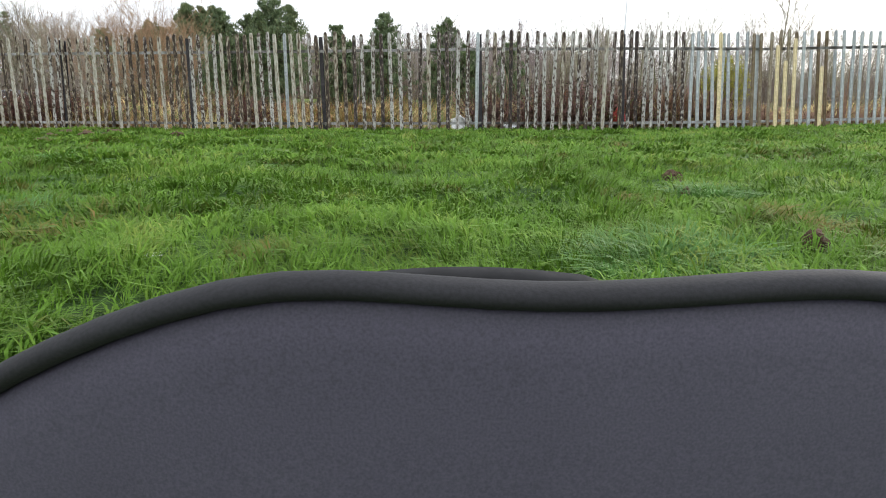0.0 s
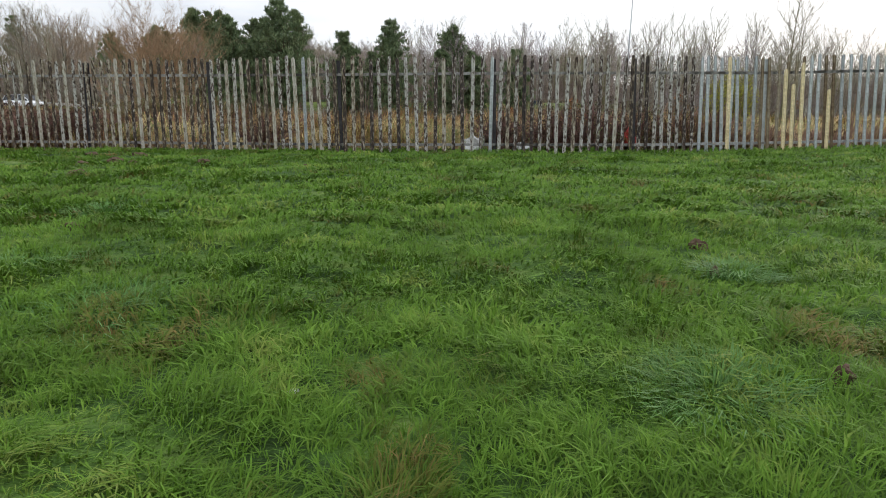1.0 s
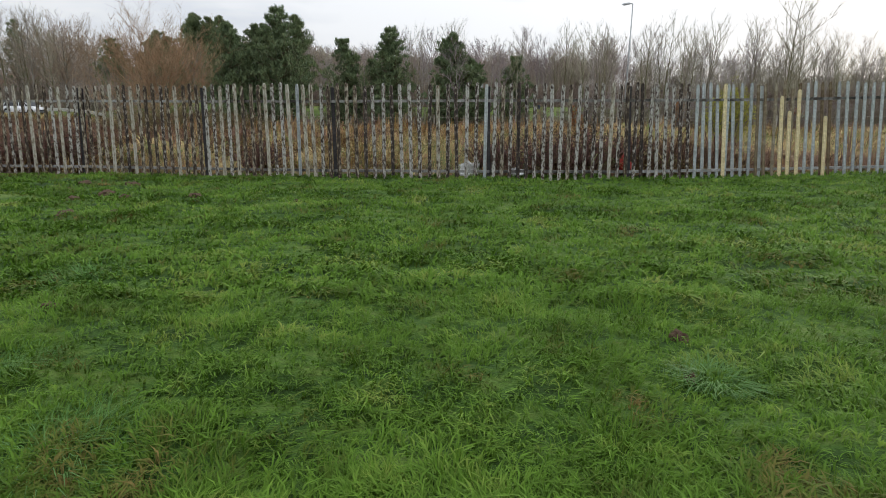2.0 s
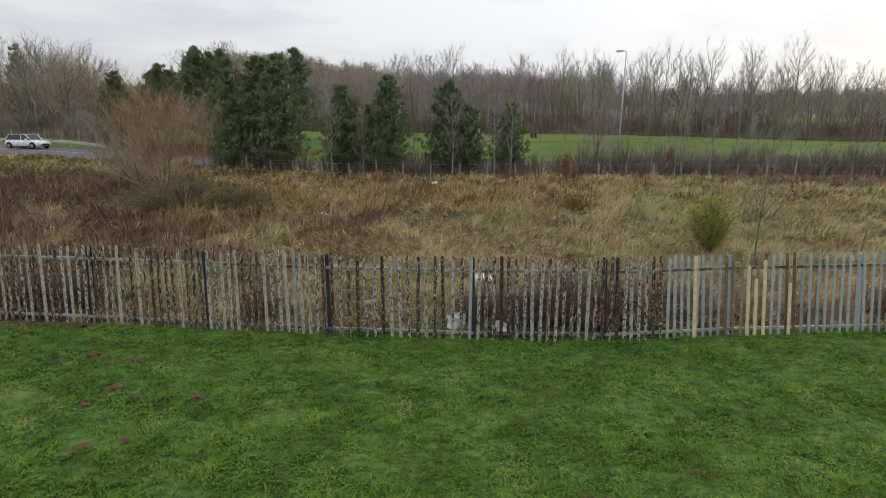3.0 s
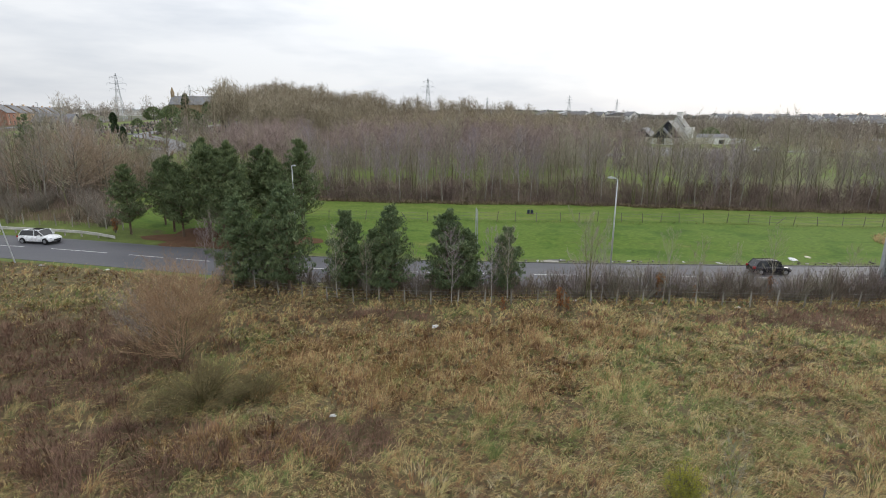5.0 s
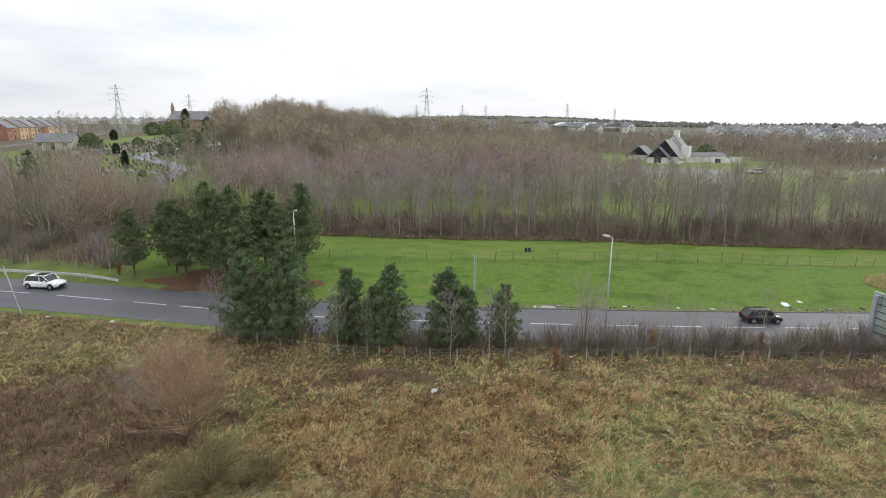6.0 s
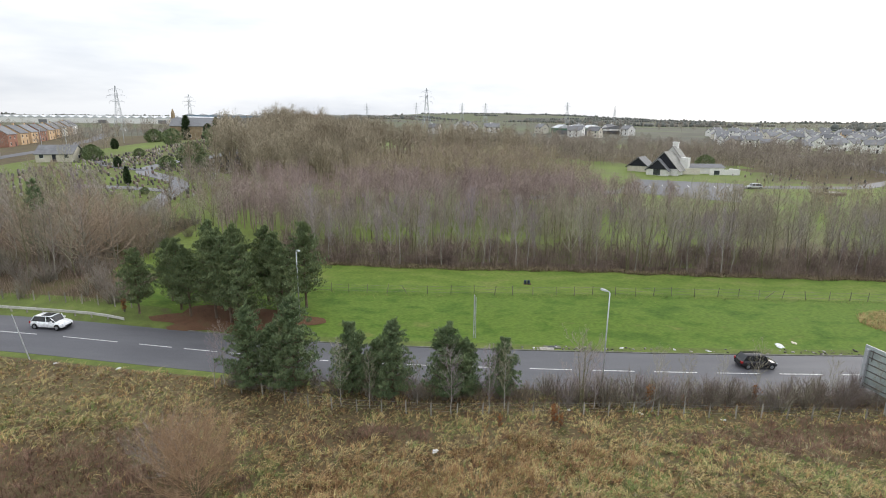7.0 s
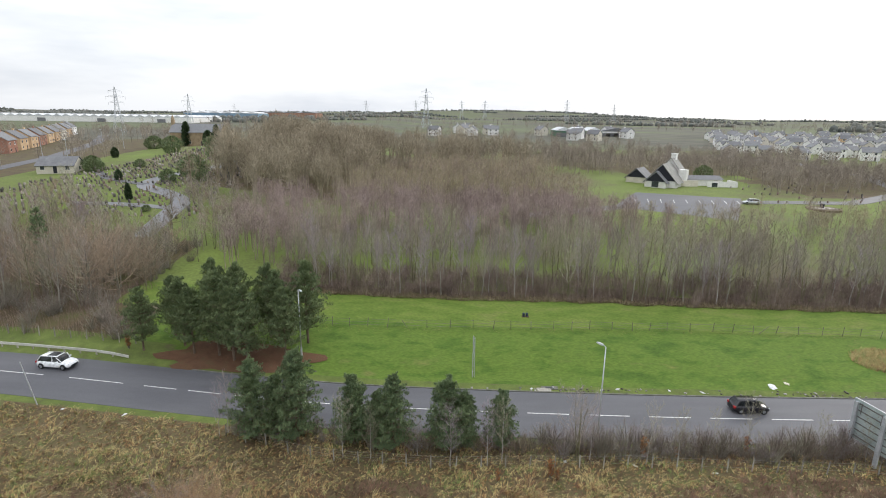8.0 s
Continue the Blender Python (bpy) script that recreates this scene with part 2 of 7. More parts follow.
M["bramble_leaf"] = surface("withered_bramble_leaves", [(0.25, (0.0595, 0.051, 0.034)), (0.5, (0.119, 0.0765, 0.0544)), (0.8, (0.17, 0.153, 0.068))], 2.0, 0.7, 0, 0.0, 12, per="island", vary=0.25)
M["underwood"] = surface("dark_purple_brown_underwood", [(0.3, (0.145, 0.105, 0.0935)), (0.5, (0.221, 0.167, 0.143)), (0.7, (0.306, 0.246, 0.196))], 0.3, 0.9, 0, 0.0, 1.2, space="World", per="island", vary=0.15)
M["verge_straw"] = surface("dull_matted_verge_straw", [(0.25, (0.13, 0.095, 0.06)), (0.5, (0.21, 0.165, 0.10)), (0.75, (0.3, 0.25, 0.15))], 1.2, 0.9, 0, 0.0, 6, per="island", vary=0.2, space="World")
M["leaf_olive"] = surface("dull_olive_leaves", [(0.2, (0.08, 0.064, 0.028)), (0.5, (0.135, 0.11, 0.046)), (0.8, (0.19, 0.16, 0.068))], 1.0, 0.8, 0, 0.0, 8, per="island", vary=0.2)
M["asphalt_wet"] = surface("wet_asphalt_path", [(0.2, (0.08, 0.08, 0.09)), (0.8, (0.15, 0.15, 0.165))], 0.3, 0.42, 0, 0.05, 20, space="World", spec=0.5)
M["twig_rust"] = surface("rusty_willow_twigs", [(0.2, (0.218, 0.138, 0.084)), (0.5, (0.339, 0.228, 0.14)), (0.8, (0.46, 0.339, 0.224))], 0.6, 0.9, 0, 0.0, 4, per="island", vary=0.15)
M["twig_dark"] = surface("dark_wet_twigs", [(0.2, (0.10, 0.07, 0.058)), (0.5, (0.17, 0.125, 0.1)), (0.8, (0.24, 0.18, 0.145))], 0.5, 0.9, 0, 0.0, 4, per="object", vary=0.2)
M["field_green"] = surface("green_rough_grass", [(0.2, (0.102, 0.132, 0.039)), (0.5, (0.174, 0.209, 0.065)), (0.8, (0.319, 0.275, 0.117))], 0.6, 0.8, 0, 0.0, 8, per="island", vary=0.2, space="World", thin=0.3)
M["leaf_rust"] = surface("withered_beech_leaves", [(0.2, (0.16, 0.06, 0.022)), (0.5, (0.28, 0.115, 0.04)), (0.8, (0.36, 0.18, 0.07))], 1.5, 0.8, 0, 0.0, 9, per="island", vary=0.2)
M["needle"] = surface("pine_needles", [(0.15, (0.0857, 0.118, 0.0631)), (0.45, (0.14, 0.186, 0.0858)), (0.7, (0.195, 0.237, 0.105)), (0.9, (0.262, 0.28, 0.136))], 0.9, 0.6, 0, 0.0, 8, per="island", vary=0.22)
M["needle_blue"] = surface("blue_green_pine_needles", [(0.15, (0.0846, 0.123, 0.0683)), (0.45, (0.134, 0.187, 0.091)), (0.7, (0.187, 0.242, 0.114)), (0.9, (0.259, 0.285, 0.146))], 0.9, 0.6, 0, 0.0, 8, per="island", vary=0.22)
M["gorse"] = surface("gorse_green", [(0.2, (0.238, 0.238, 0.0437)), (0.5, (0.356, 0.356, 0.0583)), (0.8, (0.475, 0.432, 0.0972))], 1.0, 0.7, 0, 0.0, 8, per="island", vary=0.2, thin=0.3)
M["evergreen"] = surface("clipped_evergreen", [(0.2, (0.028, 0.045, 0.024)), (0.5, (0.05, 0.08, 0.036)), (0.8, (0.08, 0.12, 0.05))], 0.8, 0.7, 0, 0.0, 3, per="island", vary=0.2)
# ridge trees: aerial haze is painted in as a paler, greyer bark tone
M["ridge_wood_hazed"] = surface("distant_winter_woodland", [(0.3, (0.11, 0.12, 0.11)), (0.5, (0.15, 0.155, 0.14)), (0.75, (0.19, 0.185, 0.165))], 0.02, 0.9, 0, 0.0, 0.3, per="island", vary=0.2, space="World")
M["galv"] = surface("weathered_galvanised_steel", [(0.25, (0.30, 0.32, 0.34)), (0.5, (0.46, 0.49, 0.51)), (0.8, (0.58, 0.61, 0.63))], 3.0, 0.55, 0.35, 0.1, 30, per="object", vary=0.15)
M["pale_paint"] = surface("flaking_black_paint_on_steel", [(0.36, (0.03, 0.025, 0.024)), (0.46, (0.075, 0.052, 0.042)), (0.51, (0.16, 0.125, 0.10)), (0.56, (0.38, 0.365, 0.34)), (0.75, (0.56, 0.55, 0.53))], 19.0, 0.65, 0.05, 0.25, 80, stretch=(1.6, 1.6, 0.7), per="object", vary=0.09, space="World")
M["pale_bleached"] = surface("bleached_flaking_paint_on_steel", [(0.34, (0.045, 0.034, 0.028)), (0.43, (0.12, 0.085, 0.06)), (0.49, (0.3, 0.26, 0.2)), (0.6, (0.44, 0.41, 0.35)), (0.75, (0.54, 0.52, 0.47))], 16.0, 0.7, 0.05, 0.25, 80, stretch=(1.8, 1.8, 0.6), per="object", vary=0.12, space="World")
M["pale_rust"] = surface("grey_lichened_rail", [(0.3, (0.05, 0.045, 0.04)), (0.5, (0.22, 0.21, 0.2)), (0.75, (0.42, 0.42, 0.42))], 7, 0.7, 0.1, 0.2, 40, per="object", vary=0.12)
M["pale_yellow"] = surface("faded_cream_paint_on_steel", [(0.3, (0.56, 0.44, 0.24)), (0.5, (0.76, 0.64, 0.4)), (0.8, (0.82, 0.72, 0.5))], 4, 0.7, 0, 0.1, 40)
M["pale_tan"] = surface("rust_stained_steel", [(0.3, (0.13, 0.09, 0.055)), (0.5, (0.22, 0.17, 0.11)), (0.8, (0.36, 0.32, 0.25))], 5, 0.75, 0.1, 0.1, 40, per="object", vary=0.2)
M["post_paint"] = surface("dark_painted_steel_post", [(0.3, (0.022, 0.02, 0.024)), (0.55, (0.05, 0.045, 0.05)), (0.8, (0.16, 0.15, 0.15))], 4, 0.6, 0.1, 0.2, 40)
M["wood_grey"] = surface("weathered_grey_timber", [(0.25, (0.162, 0.149, 0.121)), (0.5, (0.311, 0.29, 0.25)), (0.8, (0.459, 0.439, 0.392))], 4, 0.9, 0, 0.4, 40, stretch=(1, 1, 0.3), per="object", vary=0.15)
M["wood_dark"] = surface("dark_fence_stake", [(0.25, (0.08, 0.075, 0.06)), (0.5, (0.15, 0.135, 0.11)), (0.8, (0.23, 0.21, 0.18))], 5, 0.9, 0, 0.4, 40, per="object", vary=0.15)
M["wire"] = surface("dull_fence_wire", [(0.3, (0.14, 0.13, 0.12)), (0.7, (0.24, 0.23, 0.22))], 5, 0.6, 0.6, 0.0, 20)
M["lamp_steel"] = surface("galvanised_lamp_column", [(0.3, (0.36, 0.38, 0.4)), (0.5, (0.5, 0.52, 0.54)), (0.8, (0.6, 0.62, 0.63))], 1.2, 0.5, 0.4, 0.05, 20)
M["sign_back"] = surface("grey_aluminium_sign_back", [(0.3, (0.32, 0.38, 0.38)), (0.5, (0.43, 0.49, 0.48)), (0.8, (0.52, 0.57, 0.56))], 0.8, 0.55, 0.3, 0.05, 20)
M["car_white"] = surface("white_car_paint", [(0.3, (0.72, 0.73, 0.74)), (0.7, (0.8, 0.81, 0.82))], 1.0, 0.22, 0, 0.0, 4, spec=0.5)
M["car_dark"] = surface("black_car_paint", [(0.3, (0.012, 0.011, 0.014)), (0.7, (0.022, 0.02, 0.024))], 1.0, 0.2, 0, 0.0, 4, spec=0.5)
M["car_silver"] = surface("silver_car_paint", [(0.3, (0.5, 0.52, 0.54)), (0.7, (0.6, 0.62, 0.64))], 1.0, 0.3, 0.5, 0.0, 4)
M["car_glass"] = surface("tinted_car_glass", [(0.3, (0.012, 0.014, 0.016)), (0.7, (0.02, 0.024, 0.028))], 1.0, 0.08, 0, 0.0, 3, spec=0.6)
M["rubber"] = surface("black_rubber", [(0.3, (0.012, 0.012, 0.013)), (0.7, (0.024, 0.024, 0.025))], 8, 0.8, 0, 0.1, 60)
M["alloy"] = surface("alloy_wheel", [(0.3, (0.32, 0.33, 0.34)), (0.7, (0.48, 0.49, 0.5))], 4, 0.35, 0.8, 0.0, 30)
M["lens"] = surface("clear_lamp_lens", [(0.3, (0.4, 0.42, 0.45)), (0.7, (0.52, 0.54, 0.58))], 4, 0.1, 0, 0.0, 30)
M["lens_red"] = surface("red_lamp_lens", [(0.3, (0.3, 0.012, 0.012)), (0.7, (0.4, 0.02, 0.018))], 4, 0.15, 0, 0.0, 30)
M["case_face"] = surface("dark_grey_case_fabric", [(0.25, (0.0558, 0.0504, 0.0738)), (0.5, (0.0684, 0.0621, 0.09)), (0.8, (0.081, 0.0738, 0.104))], 5, 0.6, 0, 0.03, 900, spec=0.35)
M["case_rim"] = surface("black_moulded_rubber_rim", [(0.3, (0.014, 0.014, 0.016)), (0.7, (0.022, 0.022, 0.025))], 14, 0.75, 0, 0.06, 700, spec=0.25)
M["litter"] = surface("crumpled_white_litter", [(0.3, (0.5, 0.5, 0.5)), (0.7, (0.74, 0.75, 0.76))], 6, 0.6, 0, 0.4, 30)
M["red_plastic"] = surface("red_plastic", [(0.3, (0.35, 0.03, 0.03)), (0.7, (0.5, 0.06, 0.05))], 6, 0.45, 0, 0.1, 30)
M["cream_plastic"] = surface("yellowed_cream_plastic", [(0.25, (0.5, 0.46, 0.34)), (0.5, (0.66, 0.62, 0.48)), (0.8, (0.74, 0.7, 0.58))], 5, 0.55, 0, 0.1, 40)
M["dark_plastic"] = surface("dark_plastic", [(0.3, (0.02, 0.022, 0.026)), (0.7, (0.045, 0.048, 0.056))], 5, 0.5, 0, 0.1, 40)
M["navy_plastic"] = surface("dark_blue_plastic", [(0.3, (0.02, 0.03, 0.05)), (0.7, (0.03, 0.05, 0.08))], 3, 0.5, 0, 0.1, 40)
M["rubble"] = surface("broken_stone_and_grit", [(0.25, (0.06, 0.0525, 0.045)), (0.5, (0.165, 0.15, 0.128)), (0.8, (0.375, 0.36, 0.33))], 2, 0.9, 0, 0.3, 20, per="island", vary=0.3, space="World")
M["earth"] = surface("bare_wet_earth", [(0.25, (0.045, 0.028, 0.02)), (0.5, (0.085, 0.052, 0.035)), (0.8, (0.13, 0.085, 0.058))], 9, 0.95, 0, 0.8, 60, per="island", vary=0.2)
M["needle_litter"] = surface("fallen_pine_needle_litter", [(0.2, (0.072, 0.0378, 0.0194)), (0.5, (0.122, 0.063, 0.0352)), (0.8, (0.108, 0.084, 0.0396))], 0.8, 0.95, 0, 0.5, 12, space="World")
M["render_white"] = surface("white_harled_wall", [(0.3, (0.7, 0.69, 0.66)), (0.7, (0.82, 0.81, 0.79))], 0.5, 0.9, 0, 0.1, 12, per="object", vary=0.15)
M["render_cream"] = surface("cream_harled_wall", [(0.3, (0.55, 0.51, 0.43)), (0.7, (0.68, 0.64, 0.55))], 0.5, 0.9, 0, 0.1, 12, per="object", vary=0.15)
M["brick_orange"] = surface("buff_orange_brick_wall", [(0.3, (0.5, 0.34, 0.2)), (0.7, (0.62, 0.45, 0.29))], 0.8, 0.9, 0, 0.1, 14, per="object", vary=0.2)
M["brick_red"] = surface("red_brick_wall", [(0.3, (0.28, 0.14, 0.1)), (0.7, (0.38, 0.21, 0.15))], 0.8, 0.9, 0, 0.1, 14, per="object", vary=0.2)
M["sandstone"] = surface("sandstone_wall", [(0.3, (0.26, 0.19, 0.12)), (0.7, (0.4, 0.31, 0.2))], 0.8, 0.9, 0, 0.2, 8)
M["slate"] = surface("grey_slate_roof", [(0.3, (0.13, 0.132, 0.14)), (0.7, (0.21, 0.212, 0.22))], 0.7, 0.7, 0, 0.2, 9, per="object", vary=0.2)
M["slate_pale"] = surface("pale_grey_tiled_roof", [(0.3, (0.2, 0.195, 0.18)), (0.7, (0.32, 0.31, 0.285))], 0.5, 0.8, 0, 0.2, 6)
M["dark_timber"] = surface("black_stained_timber_cladding", [(0.3, (0.014, 0.015, 0.022)), (0.7, (0.03, 0.032, 0.042))], 2, 0.7, 0, 0.2, 9, stretch=(4, 4, 0.5))
M["pane"] = surface("dark_window_pane", [(0.3, (0.03, 0.035, 0.04)), (0.7, (0.06, 0.07, 0.08))], 1.0, 0.12, 0, 0.0, 3, spec=0.6)
M["shed_white"] = surface("white_metal_roof_sheeting", [(0.3, (0.5, 0.52, 0.54)), (0.7, (0.7, 0.71, 0.72))], 0.05, 0.6, 0, 0.0, 1)
M["shed_blue"] = surface("blue_metal_cladding", [(0.3, (0.16, 0.26, 0.36)), (0.7, (0.25, 0.36, 0.46))], 0.05, 0.6, 0, 0.0, 1)
M["shed_green"] = surface("green_metal_cladding", [(0.3, (0.06, 0.14, 0.09)), (0.7, (0.1, 0.2, 0.13))], 0.05, 0.6, 0, 0.0, 1)
M["stone_grey"] = surface("gravestone_granite", [(0.2, (0.07, 0.065, 0.06)), (0.45, (0.17, 0.155, 0.14)), (0.6, (0.24, 0.17, 0.14)), (0.85, (0.42, 0.4, 0.37))], 0.4, 0.7, 0, 0.0, 6, per="island", vary=0.3, space="World")
M["paving"] = surface("pale_pinkish_paving", [(0.3, (0.42, 0.38, 0.36)), (0.7, (0.56, 0.53, 0.5))], 0.4, 0.8, 0, 0.1, 6)
M["pylon"] = surface("grey_pylon_steel", [(0.3, (0.391, 0.414, 0.437)), (0.7, (0.529, 0.552, 0.575))], 0.3, 0.7, 0.0, 0.0, 2)

# ---- shape helpers ----
class Geo:
    """Collects vertices and faces of one mesh."""

    def __init__(self):
        self.v, self.f = [], []

    def add(self, verts, faces):
        k = len(self.v)
        self.v += [tuple(p) for p in verts]
        self.f += [tuple(i + k for i in f) for f in faces]
        return self

    def box(self, x0, x1, y0, y1, z0, z1, m=None):
        p = [Vector((x, y, z)) for z in (z0, z1) for x, y in ((x0, y0), (x1, y0), (x1, y1), (x0, y1))]
        if m:
            p = [m @ q for q in p]
        return self.add(p, [(3, 2, 1, 0), (4, 5, 6, 7), (0, 1, 5, 4), (1, 2, 6, 5), (2, 3, 7, 6), (3, 0, 4, 7)])

    def tube(self, pts, radii, n=6, cap=True):
        """A tapered tube along a line of points."""
        k = len(self.v)
        pts = [Vector(p) for p in pts]
        for i, p in enumerate(pts):
            d = (pts[min(i + 1, len(pts) - 1)] - pts[max(i - 1, 0)]).normalized()
            a = d.cross(Vector((0.31, 0.95, 0.05))).normalized()
            b = d.cross(a)
            for j in range(n):
                w = 2 * math.pi * j / n
                self.v.append(tuple(p + (a * math.cos(w) + b * math.sin(w)) * radii[i]))
        for i in range(len(pts) - 1):
            for j in range(n):
                q = k + i * n
                self.f.append((q + j, q + (j + 1) % n, q + n + (j + 1) % n, q + n + j))
        if cap:
            self.f.append(tuple(k + j for j in range(n))[::-1])
            self.f.append(tuple(k + (len(pts) - 1) * n + j for j in range(n)))
        return self

    def extrude(self, ring, a, b):
        """A closed ring of (u, v) points pushed along: a(u, v) and b(u, v) give the end points."""
        n = len(ring)
        return self.add([a(*p) for p in ring] + [b(*p) for p in ring],
                        [tuple(range(n))[::-1], tuple(range(n, 2 * n))] + [(i, (i + 1) % n, n + (i + 1) % n, n + i) for i in range(n)])

    def loft(self, rings, closed=True):
        n, k = len(rings[0]), len(self.v)
        for r in rings:
            self.v += [tuple(p) for p in r]
        for i in range(len(rings) - 1):
            for j in range(n if closed else n - 1):
                q = k + i * n
                self.f.append((q + j, q + (j + 1) % n, q + n + (j + 1) % n, q + n + j))
        if closed:
            self.f.append(tuple(k + j for j in range(n))[::-1])
            self.f.append(tuple(k + (len(rings) - 1) * n + j for j in range(n)))
        return self

    def mesh(self, name, mat, smooth=False):
        me = bpy.data.meshes.new(name)
        me.from_pydata(self.v, [], self.f)
        me.materials.append(mat)
        if smooth:
            me.polygons.foreach_set("use_smooth", [True] * len(me.polygons))
        me.update()
        return me


KIDS = {}


def part(name, geo, mat, parent=None, label="", smooth=False):
    """One mesh object, under a thing or a part."""
    ob = new(name, geo if isinstance(geo, bpy.types.Mesh) else geo.mesh(name, mat, smooth))
    if parent is not None:
        ob.parent = parent
        KIDS.setdefault(parent.name, []).append(ob)
    if label:
        ob["label"] = label
    return ob


def thing(name, label, category, m=None, group="", kind=""):
    e = new(name)
    e.empty_display_size = 0.2
    if m is not None:
        e.matrix_basis = m
    return tagged(e, label, category, group, kind)


def clone(src, m, group=""):
    """A copy of a thing and its parts on the same meshes, at the pose m."""
    top = new(src.name.split(".")[0])
    top.empty_display_size = 0.2
    top.matrix_basis = m
    tagged(top, src["label"], src["category"], group)
    todo = [(src, top)]
    while todo:
        a, b = todo.pop()
        for k in KIDS.get(a.name, ()):
            c = new(k.name.split(".")[0], k.data)
            c.parent, c.matrix_basis = b, k.matrix_basis
            if "label" in k:
                c["label"] = k["label"]
            todo.append((k, c))
    return top


def from_arrays(name, verts, loops, sizes, mat):
    """A mesh from numpy arrays of vertices, corner indices and face sizes."""
    me = bpy.data.meshes.new(name)
    me.vertices.add(len(verts))
    me.vertices.foreach_set("co", np.asarray(verts, np.float32).ravel())
    me.loops.add(len(loops))
    me.loops.foreach_set("vertex_index", np.asarray(loops, np.int32))
    me.polygons.add(len(sizes))
    starts = np.concatenate(([0], np.cumsum(sizes)[:-1])).astype(np.int32)
    me.polygons.foreach_set("loop_start", starts)
    me.materials.append(mat)
    me.update(calc_edges=True)
    return me


def blades(name, root, height, width, lean, yaw, mat, far=0):
    """Grass: one bent, tapered blade (a quad and a tip) for each root; lean is its sideways reach over its height. The last `far` of them are one triangle each."""
    n = len(root)
    c, s = np.cos(yaw), np.sin(yaw)
    ahead, side = np.stack([c, s, 0 * c], 1), np.stack([-s, c, 0 * c], 1)
    up = np.array([0, 0, 1.0])
    h, w, r = height[:, None], width[:, None], (lean * height)[:, None]
    mid = root + up * h * 0.55 + ahead * r * 0.3
    tip = root + up * h * (1 - 0.3 * np.clip(lean, 0, 2)[:, None]) + ahead * r
    v = np.stack([root - side * w / 2, root + side * w / 2, mid + side * w * 0.4, mid - side * w * 0.4, tip], 1).reshape(-1, 3)
    near = n - far
    loops = ((np.arange(near) * 5)[:, None] + np.array([0, 1, 2, 3, 3, 2, 4])).ravel()
    if far:
        w = v.reshape(-1, 5, 3)[near:][:, [0, 1, 4]].reshape(-1, 3)
        v = np.concatenate([v[:near * 5], w])
        loops = np.concatenate([loops, near * 5 + np.arange(far * 3)])
    return from_arrays(name, v, loops, np.concatenate([np.tile([4, 3], near), np.full(far, 3)]), mat)


def tufts(name, root, per, height, width, lean, yaw, fan, mat, rnd):
    """Grass tufts: each one springs from a single root as a sheaf of bent, tapered blades; yaw is the way it is combed, fan how far its blades part from that."""
    n = len(root)
    m = n * per
    a = np.repeat(yaw, per) + rnd.normal(0, 1, m) * np.repeat(np.broadcast_to(fan, n), per)
    h = np.repeat(height, per) * rnd.uniform(0.55, 1.15, m)
    ln = np.clip(np.repeat(lean, per) * rnd.uniform(0.5, 1.4, m), 0.08, 2.2)
    w = (np.repeat(width, per) * rnd.uniform(0.6, 1.4, m))[:, None]
    ahead = np.stack([np.cos(a), np.sin(a), 0 * a], 1)
    side = np.stack([-np.sin(a), np.cos(a), 0 * a], 1)
    up = np.array([0, 0, 1.0])
    base = np.repeat(root, per, 0)
    off = rnd.normal(0, 0.12, (m, 2)) * h[:, None]
    mid = base + up * (h * 0.6)[:, None] + ahead * (ln * h * 0.36)[:, None]
    mid[:, :2] += off
    tip = base + up * (h * (1 - 0.32 * ln))[:, None] + ahead * (ln * h)[:, None]
    tip[:, :2] += off * 1.5
    stalk = np.stack([mid - side * w / 2, mid + side * w / 2, tip], 1).reshape(n, per * 3, 3)
    v = np.concatenate([root[:, None, :], stalk], 1).reshape(-1, 3)
    k = np.arange(per)[:, None] * 3
    one = np.concatenate([0 * k, k + 2, k + 1, k + 1, k + 2, k + 3], 1).ravel()
    loops = (np.arange(n)[:, None] * (1 + 3 * per) + one[None]).ravel()
    return from_arrays(name, v, loops, np.full(len(loops) // 3, 3), mat)


def scatter_mesh(name, protos, places, mat):
    """Many small copies of prototype meshes (verts, faces of three) joined into one; places: index, x, y, z, turn, scale, stretch."""
    vs, ls, k = [], [], 0
    for i, (pv, pf) in enumerate(protos):
        sel = places[places[:, 0] == i]
        if not len(sel):
            continue
        c, s = np.cos(sel[:, 4]), np.sin(sel[:, 4])
        x = (pv[None, :, 0] * c[:, None] - pv[None, :, 1] * s[:, None]) * sel[:, 5, None] + sel[:, 1, None]
        y = (pv[None, :, 0] * s[:, None] + pv[None, :, 1] * c[:, None]) * sel[:, 5, None] + sel[:, 2, None]
        z = pv[None, :, 2] * (sel[:, 5] * sel[:, 6])[:, None] + sel[:, 3, None]
        vs.append(np.stack([x, y, z], 2).reshape(-1, 3))
        ls.append((pf[None] + (np.arange(len(sel)) * len(pv))[:, None, None] + k).ravel())
        k += len(sel) * len(pv)
    loops = np.concatenate(ls)
    return from_arrays(name, np.concatenate(vs), loops, np.full(len(loops) // 3, 3), mat)


def tris(geo):
    """A Geo as arrays of vertices and triangles."""
    f = []
    for q in geo.f:
        for i in range(1, len(q) - 1):
            f.append((q[0], q[i], q[i + 1]))
    return np.array(geo.v), np.array(f)


# ---- the lie of the land ----
def step(a, b, x):
    t = np.clip((x - a) / (b - a), 0, 1)
    return t * t * (3 - 2 * t)


